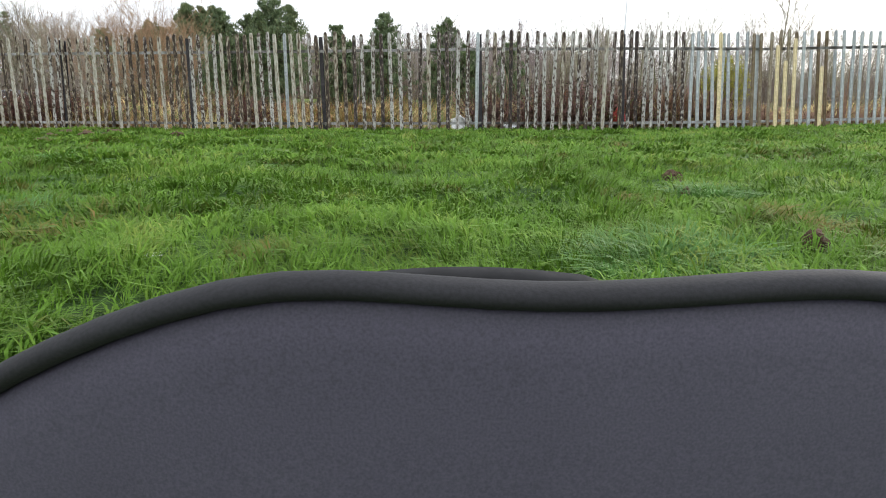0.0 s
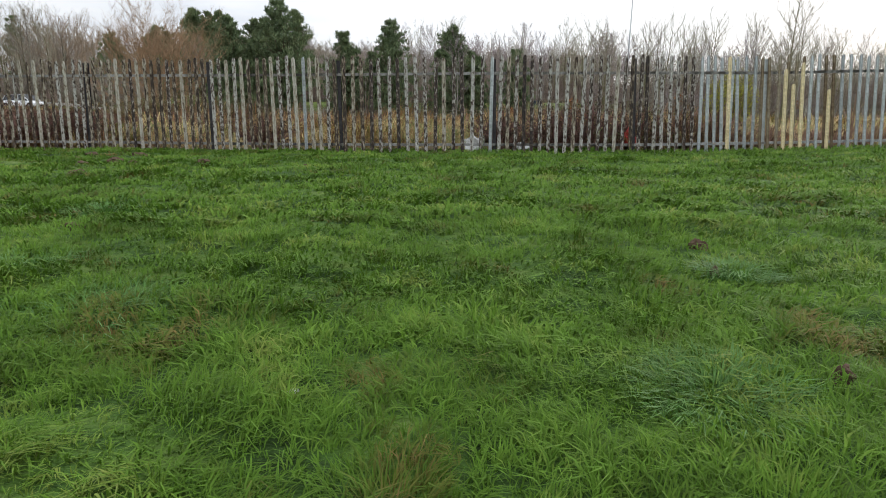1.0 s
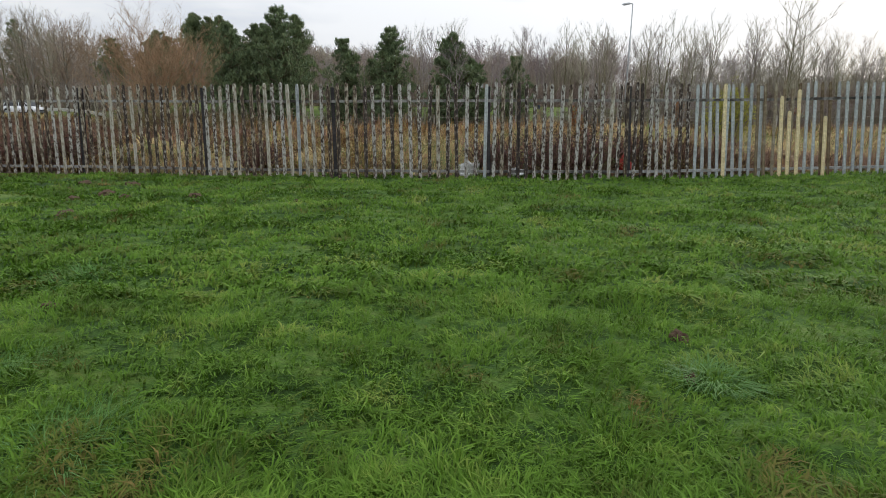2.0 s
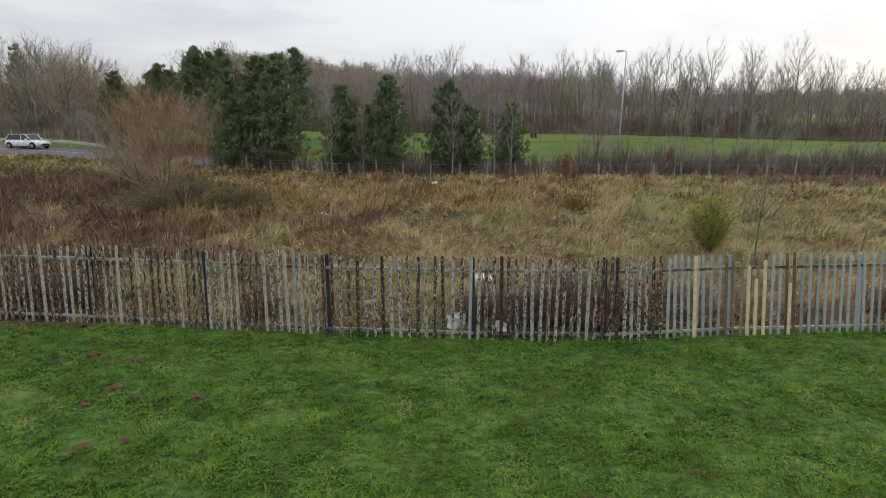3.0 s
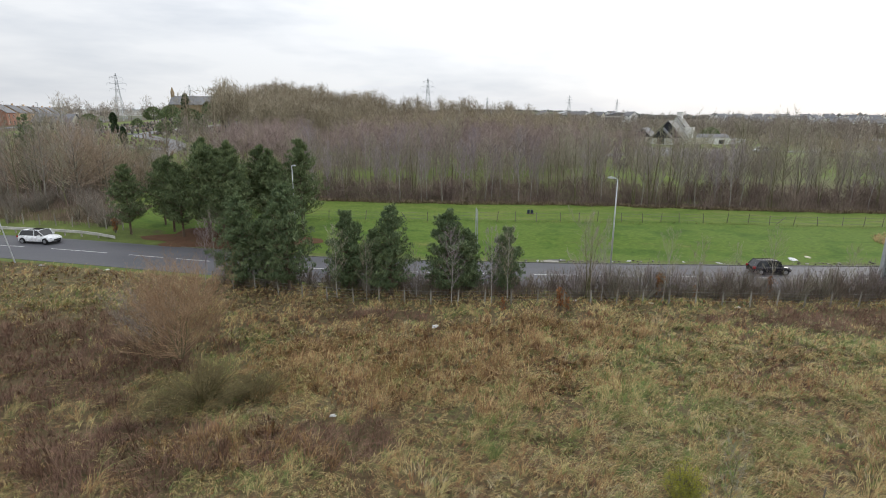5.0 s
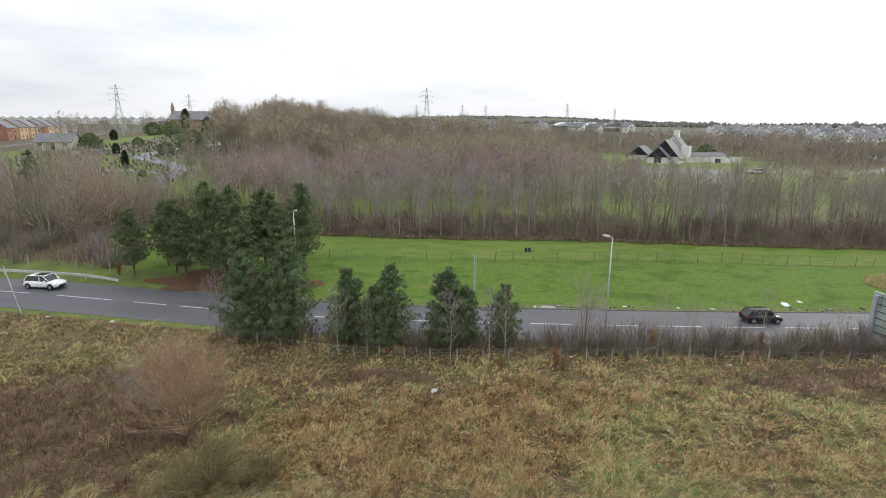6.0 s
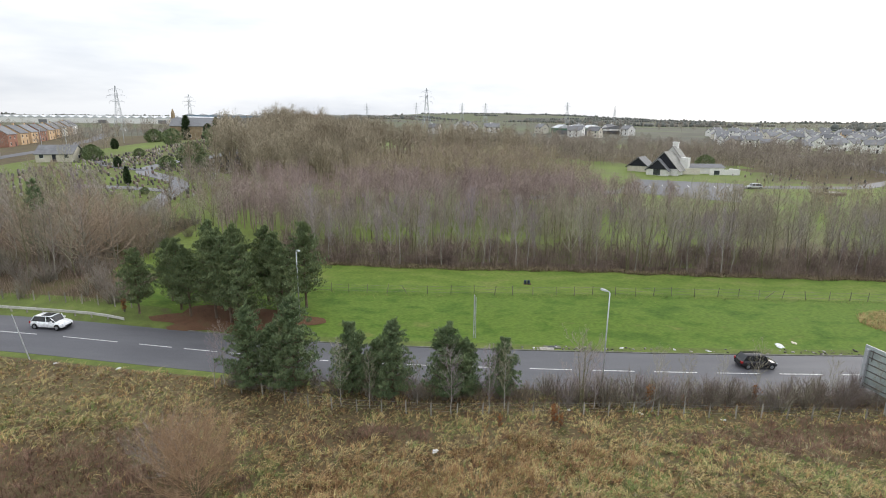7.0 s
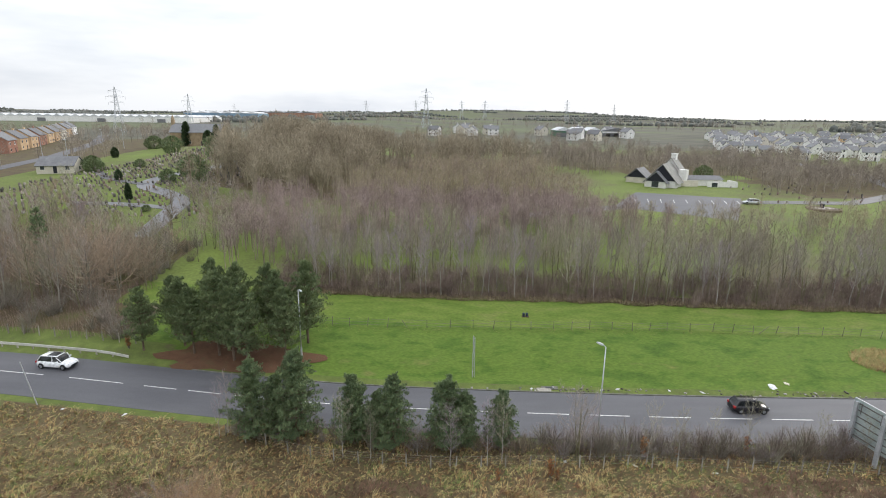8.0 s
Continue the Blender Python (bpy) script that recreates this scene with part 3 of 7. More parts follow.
PROFILE_V = [-400, -20, 0, 6, 10.5, 14, 25, 36, 41, 43, 51.5, 54, 59, 64.5, 73.6, 100, 150, 180, 235, 300, 500, 900, 1500, 3000, 5000]
PROFILE_Z = [-3, -0.4, -0.19, -0.15, -0.08, -0.05, 0.0, 0.12, 0.15, 0.0, 0.0, 0.2, 1.2, 2.0, 2.65, 4.6, 6.3, 7.0, 8.6, 10, 16, 20, 24, 40, 38]


def bend(x, v):
    """How far the road line bows away to the far side at x."""
    return 0.0007 * np.clip(40 - x, 0, 170) ** 2 * step(15, 43, v) * (1 - step(90, 200, v))


WAVES = {}


def ripple(x, y, size, seed):
    """Gentle unevenness of a given wavelength, about -1 to 1."""
    if (size, seed) not in WAVES:
        r = np.random.RandomState(seed)
        a, k, p = r.uniform(0, 2 * np.pi, 9), 2 * np.pi / (size * r.uniform(0.6, 1.7, 9)), r.uniform(0, 2 * np.pi, 9)
        WAVES[(size, seed)] = (k * np.cos(a), k * np.sin(a), p)
    kx, ky, p = WAVES[(size, seed)]
    x, y = np.asarray(x, float)[..., None], np.asarray(y, float)[..., None]
    return np.sin(kx * x + ky * y + p).sum(-1) / 4.2


def height_at(x, v):
    z = np.interp(v, PROFILE_V, PROFILE_Z)
    z = z + 1.5 * step(5, 50, -x) * step(18, 42, v) * (1 - step(55, 75, v) * 0.6)
    z = z + 3.5 * step(30, 80, -x) * step(80, 140, v) * (1 - step(130, 260, -x))
    z = z + 4.0 * np.exp(-((x + 72) / 48) ** 2 - ((v - 225) / 50) ** 2)
    z = z + 0.13 * step(3, 12, x) * step(3, 9, v) * (1 - step(10, 16, v))
    z = z - 0.9 * step(12, 62, x) * step(53, 72, v) * (1 - step(100, 165, v))
    lawn = 1 - step(9.5, 11.5, v)
    z = z + 0.03 * ripple(x, v, 1.1, 3) * lawn * step(0.2, 0.8, np.hypot(x, v)) + 0.018 * ripple(x, v, 0.5, 4) * lawn * step(0.3, 1.2, np.hypot(x, v))
    field = step(11, 13, v) * (1 - step(38, 42, v))
    z = z + field * (0.10 * ripple(x, v, 5, 5) + 0.07 * ripple(x, v, 1.7, 6))
    bank = step(53, 57, v) * (1 - step(68, 73, v))
    z = z + bank * 0.10 * ripple(x, v, 9, 7)
    far = step(350, 900, v)
    z = z + 32 * np.exp(-((x - 250) / 650) ** 2 - ((v - 2600) / 450) ** 2)
    return z + far * 5 * ripple(x, v, 700, 8) + step(1500, 3000, v) * 9 * ripple(x, v, 1800, 9)


def ground_z(x, y):
    x, y = np.asarray(x, float), np.asarray(y, float)
    v = y
    for _ in range(4):
        v = y - bend(x, v)
    return height_at(x, v)


def gz(x, y):
    return float(ground_z(x, y))


def at(x, y, turn=0.0, size=1.0, sink=0.0, tall=1.0):
    """A pose standing on the ground."""
    return pose(x, y, gz(x, y) - sink, 0, 0, turn) @ Matrix.Diagonal((size, size, size * tall, 1))


def road_y(x, v):
    return v + float(bend(np.float64(x), np.float64(v)))


# ---- ground: one sheet to the horizon ----
gx = np.concatenate([-np.geomspace(4800, 134, 26), np.arange(-130, -60, 3.0), np.arange(-60, -14, 2.0), np.arange(-14, -8.9, 0.4), np.arange(-8.8, 8.81, 0.16), np.arange(9, 14.01, 0.4), np.arange(16, 61, 2.0), np.arange(64, 131, 4.0), np.geomspace(135, 4800, 26)])
gv = np.concatenate([[-400, -150, -60, -25, -12, -6, -3, -1.5], np.arange(-1, 11.6, 0.15), np.arange(12, 44, 0.6), [44.0, 46, 48, 50, 51.4], np.arange(52, 74, 0.8), np.arange(74, 100, 2.5), np.geomspace(101, 4700, 70)])
GX, GV = np.meshgrid(gx, gv)
GY = GV + bend(GX, GV)
GZ = height_at(GX, GV)
nv, nx = GX.shape
ii = np.arange(nv * nx).reshape(nv, nx)
quads = np.stack([ii[:-1, :-1], ii[:-1, 1:], ii[1:, 1:], ii[1:, :-1]], 2).reshape(-1, 4)
ground_mesh = from_arrays("ground", np.stack([GX, GY, GZ], 2).reshape(-1, 3), quads.ravel(), np.full(len(quads), 4), M["lawn"])
for key in ("field", "verge", "meadow", "forest_floor", "park", "far_land_hazed", "meadow_upper"):
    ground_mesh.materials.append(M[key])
vm = np.repeat((gv[:-1] + gv[1:]) / 2, nx - 1)
xm = np.tile((gx[:-1] + gx[1:]) / 2, nv - 1)
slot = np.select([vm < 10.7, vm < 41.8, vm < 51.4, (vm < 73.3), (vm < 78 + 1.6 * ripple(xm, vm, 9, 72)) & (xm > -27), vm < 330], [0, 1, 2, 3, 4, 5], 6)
slot = np.where((vm > 57) & (vm < 93 + 5 * ripple(xm, vm, 17, 73)) & (xm < -45) & (slot > 2), 4, slot)
slot = np.where((vm > 51.4) & (vm < 52.8), 2, slot)
slot = np.where((slot == 3) & (vm > 64.4), 7, slot)
slot = np.where((slot == 5) & (xm < -128), 4, slot)
slot = np.where((slot == 5) & (xm > -72) & (xm < 34 + 4 * ripple(xm, vm, 23, 74)) & (vm > 140 + 6 * ripple(xm, vm, 19, 75)) & (vm < 262), 4, slot)
slot = np.where((slot == 5) & ((xm > 38) & (xm < 185) & (vm > 205 + 20 * (1 - step(66, 80, xm)) + 5 * ripple(xm, vm, 23, 76)) & (vm < 290) | (xm > 112 + 5 * ripple(xm, vm, 23, 77)) & (xm < 260) & (vm > 160) & (vm < 212)), 4, slot)
slot = np.where((slot == 3) & (xm < -38), np.where(vm < 57, 2, 4), slot)
slot = np.where((slot == 3) & (xm < -15) & (vm < 55.5 + 0.5 * ripple(xm, vm, 6, 78)), 2, slot)
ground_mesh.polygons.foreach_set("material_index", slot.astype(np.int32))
ground_mesh.polygons.foreach_set("use_smooth", [True] * len(ground_mesh.polygons))
tagged(new("ground", ground_mesh), "grass ground from a mown lawn over rough field to far hills", "ground", kind="structure")


def ribbon(name, v0, v1, x0, x1, dz, mat, thick=0.12, dx=1.5):
    """A strip that follows the road's line between two offsets, with its own thickness."""
    xs = np.linspace(x0, x1, max(2, int((x1 - x0) / dx)))
    g = Geo()
    rings = []
    for x in xs:
        ya, yb = road_y(x, v0), road_y(x, v1)
        z = float(height_at(np.float64(x), np.float64(47.0))) + dz
        rings.append([(x, ya, z - thick), (x, ya, z), (x, yb, z), (x, yb, z - thick)])
    g.loft(rings)
    return g


road = part("road", ribbon("road", 43.1, 51.4, -260, 320, 0.03, None, 0.3), M["asphalt"])
tagged(road, "damp grey asphalt two-lane road with dashed line", "road", kind="structure")
near_kerb = part("kerb", ribbon("kerb", 42.95, 43.1, -20, 200, 0.09, None, 0.35), M["kerb"])
tagged(near_kerb, "worn concrete kerb along the road", "kerb", kind="structure")
far_kerb = part("kerb", ribbon("kerb", 51.4, 51.56, -28, 200, 0.10, None, 0.35), M["kerb"])
tagged(far_kerb, "worn concrete kerb along the road", "kerb", kind="structure")
DASHES = [(-39.5 - 9 * k, 6.0) for k in range(9)] + [(-31.2, 3.5), (-26.4, 3.5)] + [(-21.6 + 6 * k, 4.1) for k in range(27)]
for x, run in DASHES:
    part("centre_line_dash", ribbon("dash", 47.18, 47.30, x, x + run, 0.036, None, 0.004, 1.0), M["paint_white"], road, "")

# ---- plants ----
def rdir(r, up):
    a = r.uniform(0, 2 * math.pi)
    u = r.uniform(*up)
    return Vector((math.cos(a) * math.cos(u), math.sin(a) * math.cos(u), math.sin(u)))


def sliver(g, p, q, w, r):
    """A thin twig: one tapered triangle."""
    d = (q - p)
    s = d.cross(Vector((r.uniform(-1, 1), r.uniform(-1, 1), r.uniform(-1, 1)))).normalized() * (w / 2)
    g.add([p - s, p + s, q], [(0, 1, 2)])


def bare_tree(seed, h=11.0, spread=2.4, limbs=18, subs=6, twigs=6, first=0.35, stem=0.11, rise=(0.5, 0.95), twig_w=0.02, stems=1, lean=0.12, tw=0.6, sub_w=0.04):
    """A leafless tree: trunk, limbs that sweep upwards, branches on them and sprays of fine upright twigs."""
    r = random.Random(seed)
    up = Vector((0, 0, 1))
    trunk, crown = Geo(), Geo()
    for s in range(stems):
        base = Vector((r.uniform(-0.3, 0.3), r.uniform(-0.3, 0.3), -0.15)) if stems > 1 else Vector((0, 0, -0.15))
        tilt = Vector((r.uniform(-1, 1), r.uniform(-1, 1), 0)) * (lean if stems > 1 else 0.04)
        hh = h * (r.uniform(0.72, 0.98) if s else 1.0)
        line, off = [], Vector((0, 0, 0))
        for i in range(8):
            f = i / 7
            line.append(base + Vector((0, 0, f * hh)) + tilt * hh * f + off)
            off += Vector((r.uniform(-1, 1), r.uniform(-1, 1), 0)) * 0.011 * hh
        trunk.tube(line, [stem * (1.3 if i == 0 else 1 - 0.9 * i / 7) for i in range(8)], 6)
        n = max(5, limbs // stems)
        turn = r.uniform(0, 6.28)
        for i in range(n):
            f = first + (0.95 - first) * (i + r.random()) / n
            k = min(6, int(f * 7))
            p = line[k].lerp(line[k + 1], f * 7 - k)
            u = (f - first) / (1 - first)
            length = spread * (0.34 + 0.8 * math.sin(math.pi * (0.06 + 0.62 * (1 - u)))) * r.uniform(0.75, 1.2)
            turn += 2.4 + r.uniform(-0.5, 0.5)
            el = r.uniform(*rise)
            d = Vector((math.cos(turn) * math.cos(el), math.sin(turn) * math.cos(el), math.sin(el)))
            pts = [p]
            for q in range(3):
                pts.append(pts[-1] + d * length * (0.45, 0.4, 0.35)[q])
                d = (d + up * r.uniform(0.12, 0.42) + rdir(r, (-0.6, 0.6)) * 0.25).normalized()
            r0 = stem * (0.56 - 0.38 * f)
            crown.tube(pts, [r0, r0 * 0.72, r0 * 0.45, r0 * 0.16], 3, False)
            for j in range(subs):
                t = 0.6 + 2.4 * (j + r.random()) / subs
                c = min(2, int(t))
                b = pts[c].lerp(pts[c + 1], t - c)
                way = (pts[c + 1] - pts[c]).normalized()
                sd = (way + rdir(r, (-0.2, 0.9)) * 0.75 + up * 0.15).normalized()
                ll = length * r.uniform(0.28, 0.5)
                m1 = b + sd * ll * 0.5
                sd2 = (sd + up * 0.4).normalized()
                e = m1 + sd2 * ll * 0.6
                sliver(crown, b, m1.lerp(e, 0.35), sub_w, r)
                sliver(crown, m1, e, sub_w * 0.7, r)
                for _ in range(twigs):
                    g = r.random()
                    a0 = b.lerp(m1, 0.3 + 1.4 * g) if g < 0.5 else m1.lerp(e, 2 * g - 1)
                    td = (sd2 * 0.8 + up * 0.2 + rdir(r, (-0.8, 1.0)) * 0.8).normalized()
                    sliver(crown, a0, a0 + td * tw * r.uniform(0.5, 1.2), twig_w, r)
    return trunk, crown


def pine_tree(seed, h=8.5, wide=2.1, clear=0.12, pads=3, tufts_each=8, needle=0.24):
    """A young pine: trunk, whorls of rising boughs, and on each bough dense rounded pads of needle tufts."""
    r = random.Random(seed)
    trunk, crown = Geo(), Geo()
    trunk.tube([(0, 0, -0.2), (0.05, 0.02, h * 0.3), (0.0, -0.04, h * 0.65), (0.03, 0, h * 0.97)], [0.15, 0.12, 0.07, 0.02], 7)
    spots = []
    z = clear * h
    while z < h * 0.95:
        f = (z / h - clear) / (1 - clear)
        reach = wide * min(1, 0.7 + 1.7 * f) * (1 - f ** 1.12) ** 0.9 + 0.12
        for i in range(r.randint(6, 8) if f < 0.8 else 4):
            a = r.uniform(0, 2 * math.pi)
            rr = reach * r.choice((0.6, 0.8, 0.95, 1.0, 1.12)) * r.uniform(0.9, 1.08)
            p, q = Vector((0, 0, z)), Vector((math.cos(a) * rr, math.sin(a) * rr, z + rr * r.uniform(0.25, 0.6) + 0.1))
            trunk.tube([p, p.lerp(q, 0.55) - Vector((0, 0, 0.08 * rr)), q], [0.035, 0.022, 0.008], 3, False)
            for k in range(pads):
                t = 1.0 - 0.2 * k + r.uniform(-0.06, 0.04)
                side = Vector((-math.sin(a), math.cos(a), 0)) * rr * r.uniform(-0.3, 0.3) * (1 if k else 0.3)
                spots.append((p.lerp(q, t) + side + Vector((0, 0, r.uniform(-0.05, 0.2))), 0.13 + 0.1 * min(1.5, rr) * r.uniform(0.7, 1.2)))
        z += h * r.uniform(0.04, 0.055)
    spots.append((Vector((0.02, 0, h * 0.96)), 0.16))
    for c, rad in spots:
        for i in range(tufts_each):
            out = rdir(r, (-0.5, 1.45))
            b = c + out * rad * r.uniform(0.45, 1.0)
            ax = (out * 0.8 + Vector((0, 0, 0.8))).normalized()
            for k in range(3):
                d = (ax + rdir(r, (-0.8, 1.4)) * 0.7).normalized()
                w = d.cross(out + Vector((0.01, 0.02, 0.03))).normalized() * 0.036 * r.uniform(0.8, 1.3)
                crown.add([b - w, b + w, b + d * needle * r.uniform(0.7, 1.2)], [(0, 1, 2)])
    return trunk, crown


def bush_geo(seed, h=2.0, wide=1.3, stems=26, leaves=0, leaf=0.1, twigs=9, tw=0.5, twig_w=0.02, leaf_w=0.3):
    """A many-stemmed bush: stems with twigs and, if wanted, leaves."""
    r = random.Random(seed)
    wood, foliage = Geo(), Geo()
    for i in range(stems):
        a, f = r.uniform(0, 2 * math.pi), r.random() ** 0.6
        p = Vector((math.cos(a) * 0.25 * wide * f, math.sin(a) * 0.25 * wide * f, -0.05))
        hh = h * (1 - 0.45 * f * f) * r.uniform(0.75, 1.05)
        q = Vector((math.cos(a) * wide * f, math.sin(a) * wide * f, hh))
        m = p.lerp(q, 0.5) + Vector((-math.cos(a), -math.sin(a), 0)) * 0.12 * wide * f
        wood.tube([p, m, q], [0.022 * h ** 0.5, 0.015 * h ** 0.5, 0.004], 3, False)
        for j in range(twigs):
            t = r.uniform(0.2, 1)
            b = p.lerp(m, t * 2) if t < 0.5 else m.lerp(q, t * 2 - 1)
            d = ((q - p).normalized() * 0.7 + rdir(r, (-0.2, 1.2))).normalized()
            e = b + d * tw * r.uniform(0.5, 1.3)
            sliver(wood if leaves else foliage, b, e, twig_w, r)
            for k in range(leaves):
                c = b.lerp(e, r.uniform(0.3, 1.1)) + rdir(r, (-1, 1)) * 0.06
                u = rdir(r, (-1.2, 1.2)) * leaf
                w = u.cross(rdir(r, (-1, 1))).normalized() * leaf * leaf_w
                foliage.add([c - u * 0.5, c + w, c + u * 0.5, c - w], [(0, 1, 2, 3)])
    return wood, foliage


def plant(name, geos, mats, label, category, m, group="", names=("trunk", "crown")):
    e = thing(name, label, category, m, group)
    for n, g, mt in zip(names, geos, mats):
        part(n, g, M[mt], e)
    return e


# --- prototypes of bare trees, each placed first by its own row of the plan ---
R = random.Random(11)
KINDS = {
    "birch": ([bare_tree(s, 10.5, 2.1, 21, 6, 8, 0.28, 0.08, (0.7, 1.1), 0.02, tw=0.6) for s in (1, 2, 3)], ("bark_birch", "twig_purple"), "slender bare birch with pale trunk and purple twigs"),
    "alder": ([bare_tree(s, 11.0, 2.5, 21, 6, 8, 0.28, 0.12, (0.72, 1.15), 0.02, tw=0.6) for s in (4, 5, 6)], ("bark_grey", "twig_brown"), "tall bare tree with grey trunk and brown twigs"),
    "ash": ([bare_tree(s, 11.5, 3.3, 24, 6, 8, 0.22, 0.13, (0.78, 1.2), 0.02, 1 + s % 2, 0.08, 0.65) for s in (7, 8, 12)], ("bark_olive", "twig_olive"), "bare tree with greenish trunk and olive twigs"),
    "oak": ([bare_tree(s, 9.5, 4.6, 32, 8, 9, 0.14, 0.18, (0.15, 0.8), 0.03, 2, 0.12, 0.85, 0.055) for s in (9, 10, 13)], ("bark_dark", "twig_red"), "broad bare tree with many red-brown branches"),
}
SHARED = {}


def grow(kind, x, y, size, turn, group, tall=1.0, name=""):
    protos, mats, label = KINDS[kind]
    i = R.randrange(len(protos))
    m = at(x, y, turn, size, 0.0, tall)
    if (kind, i) in SHARED:
        return clone(SHARED[(kind, i)], m, group)
    e = plant(name or kind + "_tree", protos[i], mats, label, "tree", m, group)
    SHARED[(kind, i)] = e
    return e


# the tree belt beyond the grass bank
for i in range(118):
    x = -24 + 112 * (i + R.random()) / 118
    v = 74.3 + 13 * R.random() ** 1.5
    kind = R.choices(["birch", "alder", "ash"], [6, 4, 3] if x < 22 else [3, 5, 5])[0]
    grow(kind, x, road_y(x, v), R.uniform(0.6, 0.92) * (1 if x < 30 else 0.92), R.uniform(0, 360), "trees in the belt beyond the bank", R.uniform(0.92, 1.1))
for x, y, s in [(33, 78, 0.92), (37, 79, 1.0), (44.5, 80, 1.0), (51, 80, 1.04), (55, 82, 0.86), (22, 80, 0.9), (66, 79, 0.95), (59, 84, 0.9)]:
    grow("ash", x, y, s, R.uniform(0, 360), "trees in the belt beyond the bank")
for i in range(26):
    x = 26 + 66 * R.random()
    grow(R.choice(["alder", "ash", "birch"]), x, road_y(x, 75 + 14 * R.random()), R.uniform(0.5, 0.85), R.uniform(0, 360), "trees in the belt beyond the bank")
# the bare wood on the rising ground beside the road bend
for i in range(140):
    x = -112 + 64 * R.random()
    y = 66 + 46 * R.random() ** 1.2 + 0.07 * abs(x + 45)
    if x > -0.64 * y:
        continue
    kind = R.choices(["oak", "alder", "ash", "birch"], [3, 4, 4, 1])[0]
    grow(kind, x, y, R.uniform(0.66, 0.95), R.uniform(0, 360), "bare trees beside the road bend")
for x, y, s in [(-45, 84, 0.42), (-48, 82, 0.45), (-50, 90, 0.45), (-44, 92, 0.5), (-55, 98, 0.42), (-40, 96, 0.6), (-37, 92, 0.6), (-48, 87, 0.4), (-53, 90, 0.45), (-57, 95, 0.45), (-47, 96, 0.45), (-51, 84, 0.42), (-54, 86, 0.5), (-60, 99, 0.45), (-42, 88, 0.45), (-58, 91, 0.5), (-50, 79, 0.45), (-46, 77, 0.4)]:
    grow("ash", x, y, s, R.uniform(0, 360), "bare trees beside the road bend")
for i in range(52):
    y = R.uniform(76, 124)
    grow(R.choice(["ash", "ash", "alder", "oak"]), R.uniform(-57, -44 + 7 * float(step(90, 98, y))), y, R.uniform(0.38, 0.6), R.uniform(0, 360), "bare trees beside the road bend")
for x, y, s in [(-49, 70, 0.9), (-52, 74, 0.95), (-46.5, 72.5, 0.75), (-50, 77, 0.85)]:
    grow("oak", x, y, s, R.uniform(0, 360), "bare trees beside the road bend")
big = bare_tree(45, 7.0, 1.9, 34, 7, 7, 0.15, 0.05, (0.6, 1.1), 0.012, 5, 0.1, 0.45, 0.02)
plant("bare_tree", big, ("bark_olive", "twig_brown"), "bare many-stemmed young tree beside the timber fence", "tree", at(11.5, 40.4, 20, 1.0), "", ("trunk", "crown"))
fir = pine_tree(31, 9.6, 1.9, 0.05, 3, 6, 0.26)
plant("fir_tree", fir, ("bark_pine", "needle_blue"), "dark conical fir among bare trees", "tree", at(-61.5, 79.0, 40, 1.2))

# pines: across the road, and beside the timber fence
PINES = [pine_tree(21, 9, 3.1, 0.16, 5, 11, 0.28), pine_tree(22, 9, 2.95, 0.18, 5, 11, 0.28), pine_tree(23, 9, 2.9, 0.04, 5, 11, 0.27), pine_tree(24, 6.6, 2.2, 0.04, 5, 11, 0.24)]
pine_first = {}


def pine(i, x, y, size, turn, mat, group, tall=1.0):
    m = at(x, y, turn, size, 0, tall)
    if (i, mat) in pine_first:
        return clone(pine_first[(i, mat)], m, group)
    e = plant("pine_tree", PINES[i], ("bark_pine", mat), "dense green pine tree with short trunk" if "across" not in group else "tall green pine tree with bare lower trunk", "tree", m, group)
    pine_first[(i, mat)] = e
    return e


for i, x, y, s, tl in [(0, -35.3, 58.3, 0.86, 1.0), (1, -31, 59.5, 0.95, 1.0), (0, -29.2, 58, 0.9, 1.0), (1, -26.2, 57.8, 1.12, 1.02), (0, -24.2, 57, 1.02, 1.1), (1, -22.3, 56.2, 1.06, 1.0), (0, -19.8, 60.2, 1.0, 1.05), (1, -16.6, 61.0, 1.1, 1.05), (0, -27.5, 61, 1.08, 1.05), (1, -21.5, 62, 1.05, 1.0), (1, -33, 61.5, 0.85, 1.0), (1, -18.4, 57.6, 0.92, 1.05), (0, -24.6, 60.2, 1.05, 1.08)]:
    pine(i, x, y, s, R.uniform(0, 360), "needle", "pines across the road", tl)
for i, x, y, s, tl in [(2, -16.9, 42.6, 0.88, 1.0), (2, -12.9, 42.3, 0.98, 1.03), (2, -14.9, 43.0, 0.7, 1.0), (3, -8.0, 42.4, 1.0, 1.02), (2, -4.3, 41.2, 0.8, 1.05), (3, 0.3, 41.6, 1.12, 0.95), (3, 1.8, 42.2, 0.9, 0.9), (3, 5.1, 42.2, 0.84, 1.0), (3, -5.8, 42.2, 0.8, 1.0)]:
    pine(i, x, y, s, R.uniform(0, 360), "needle_blue", "pines beside the timber fence", tl)

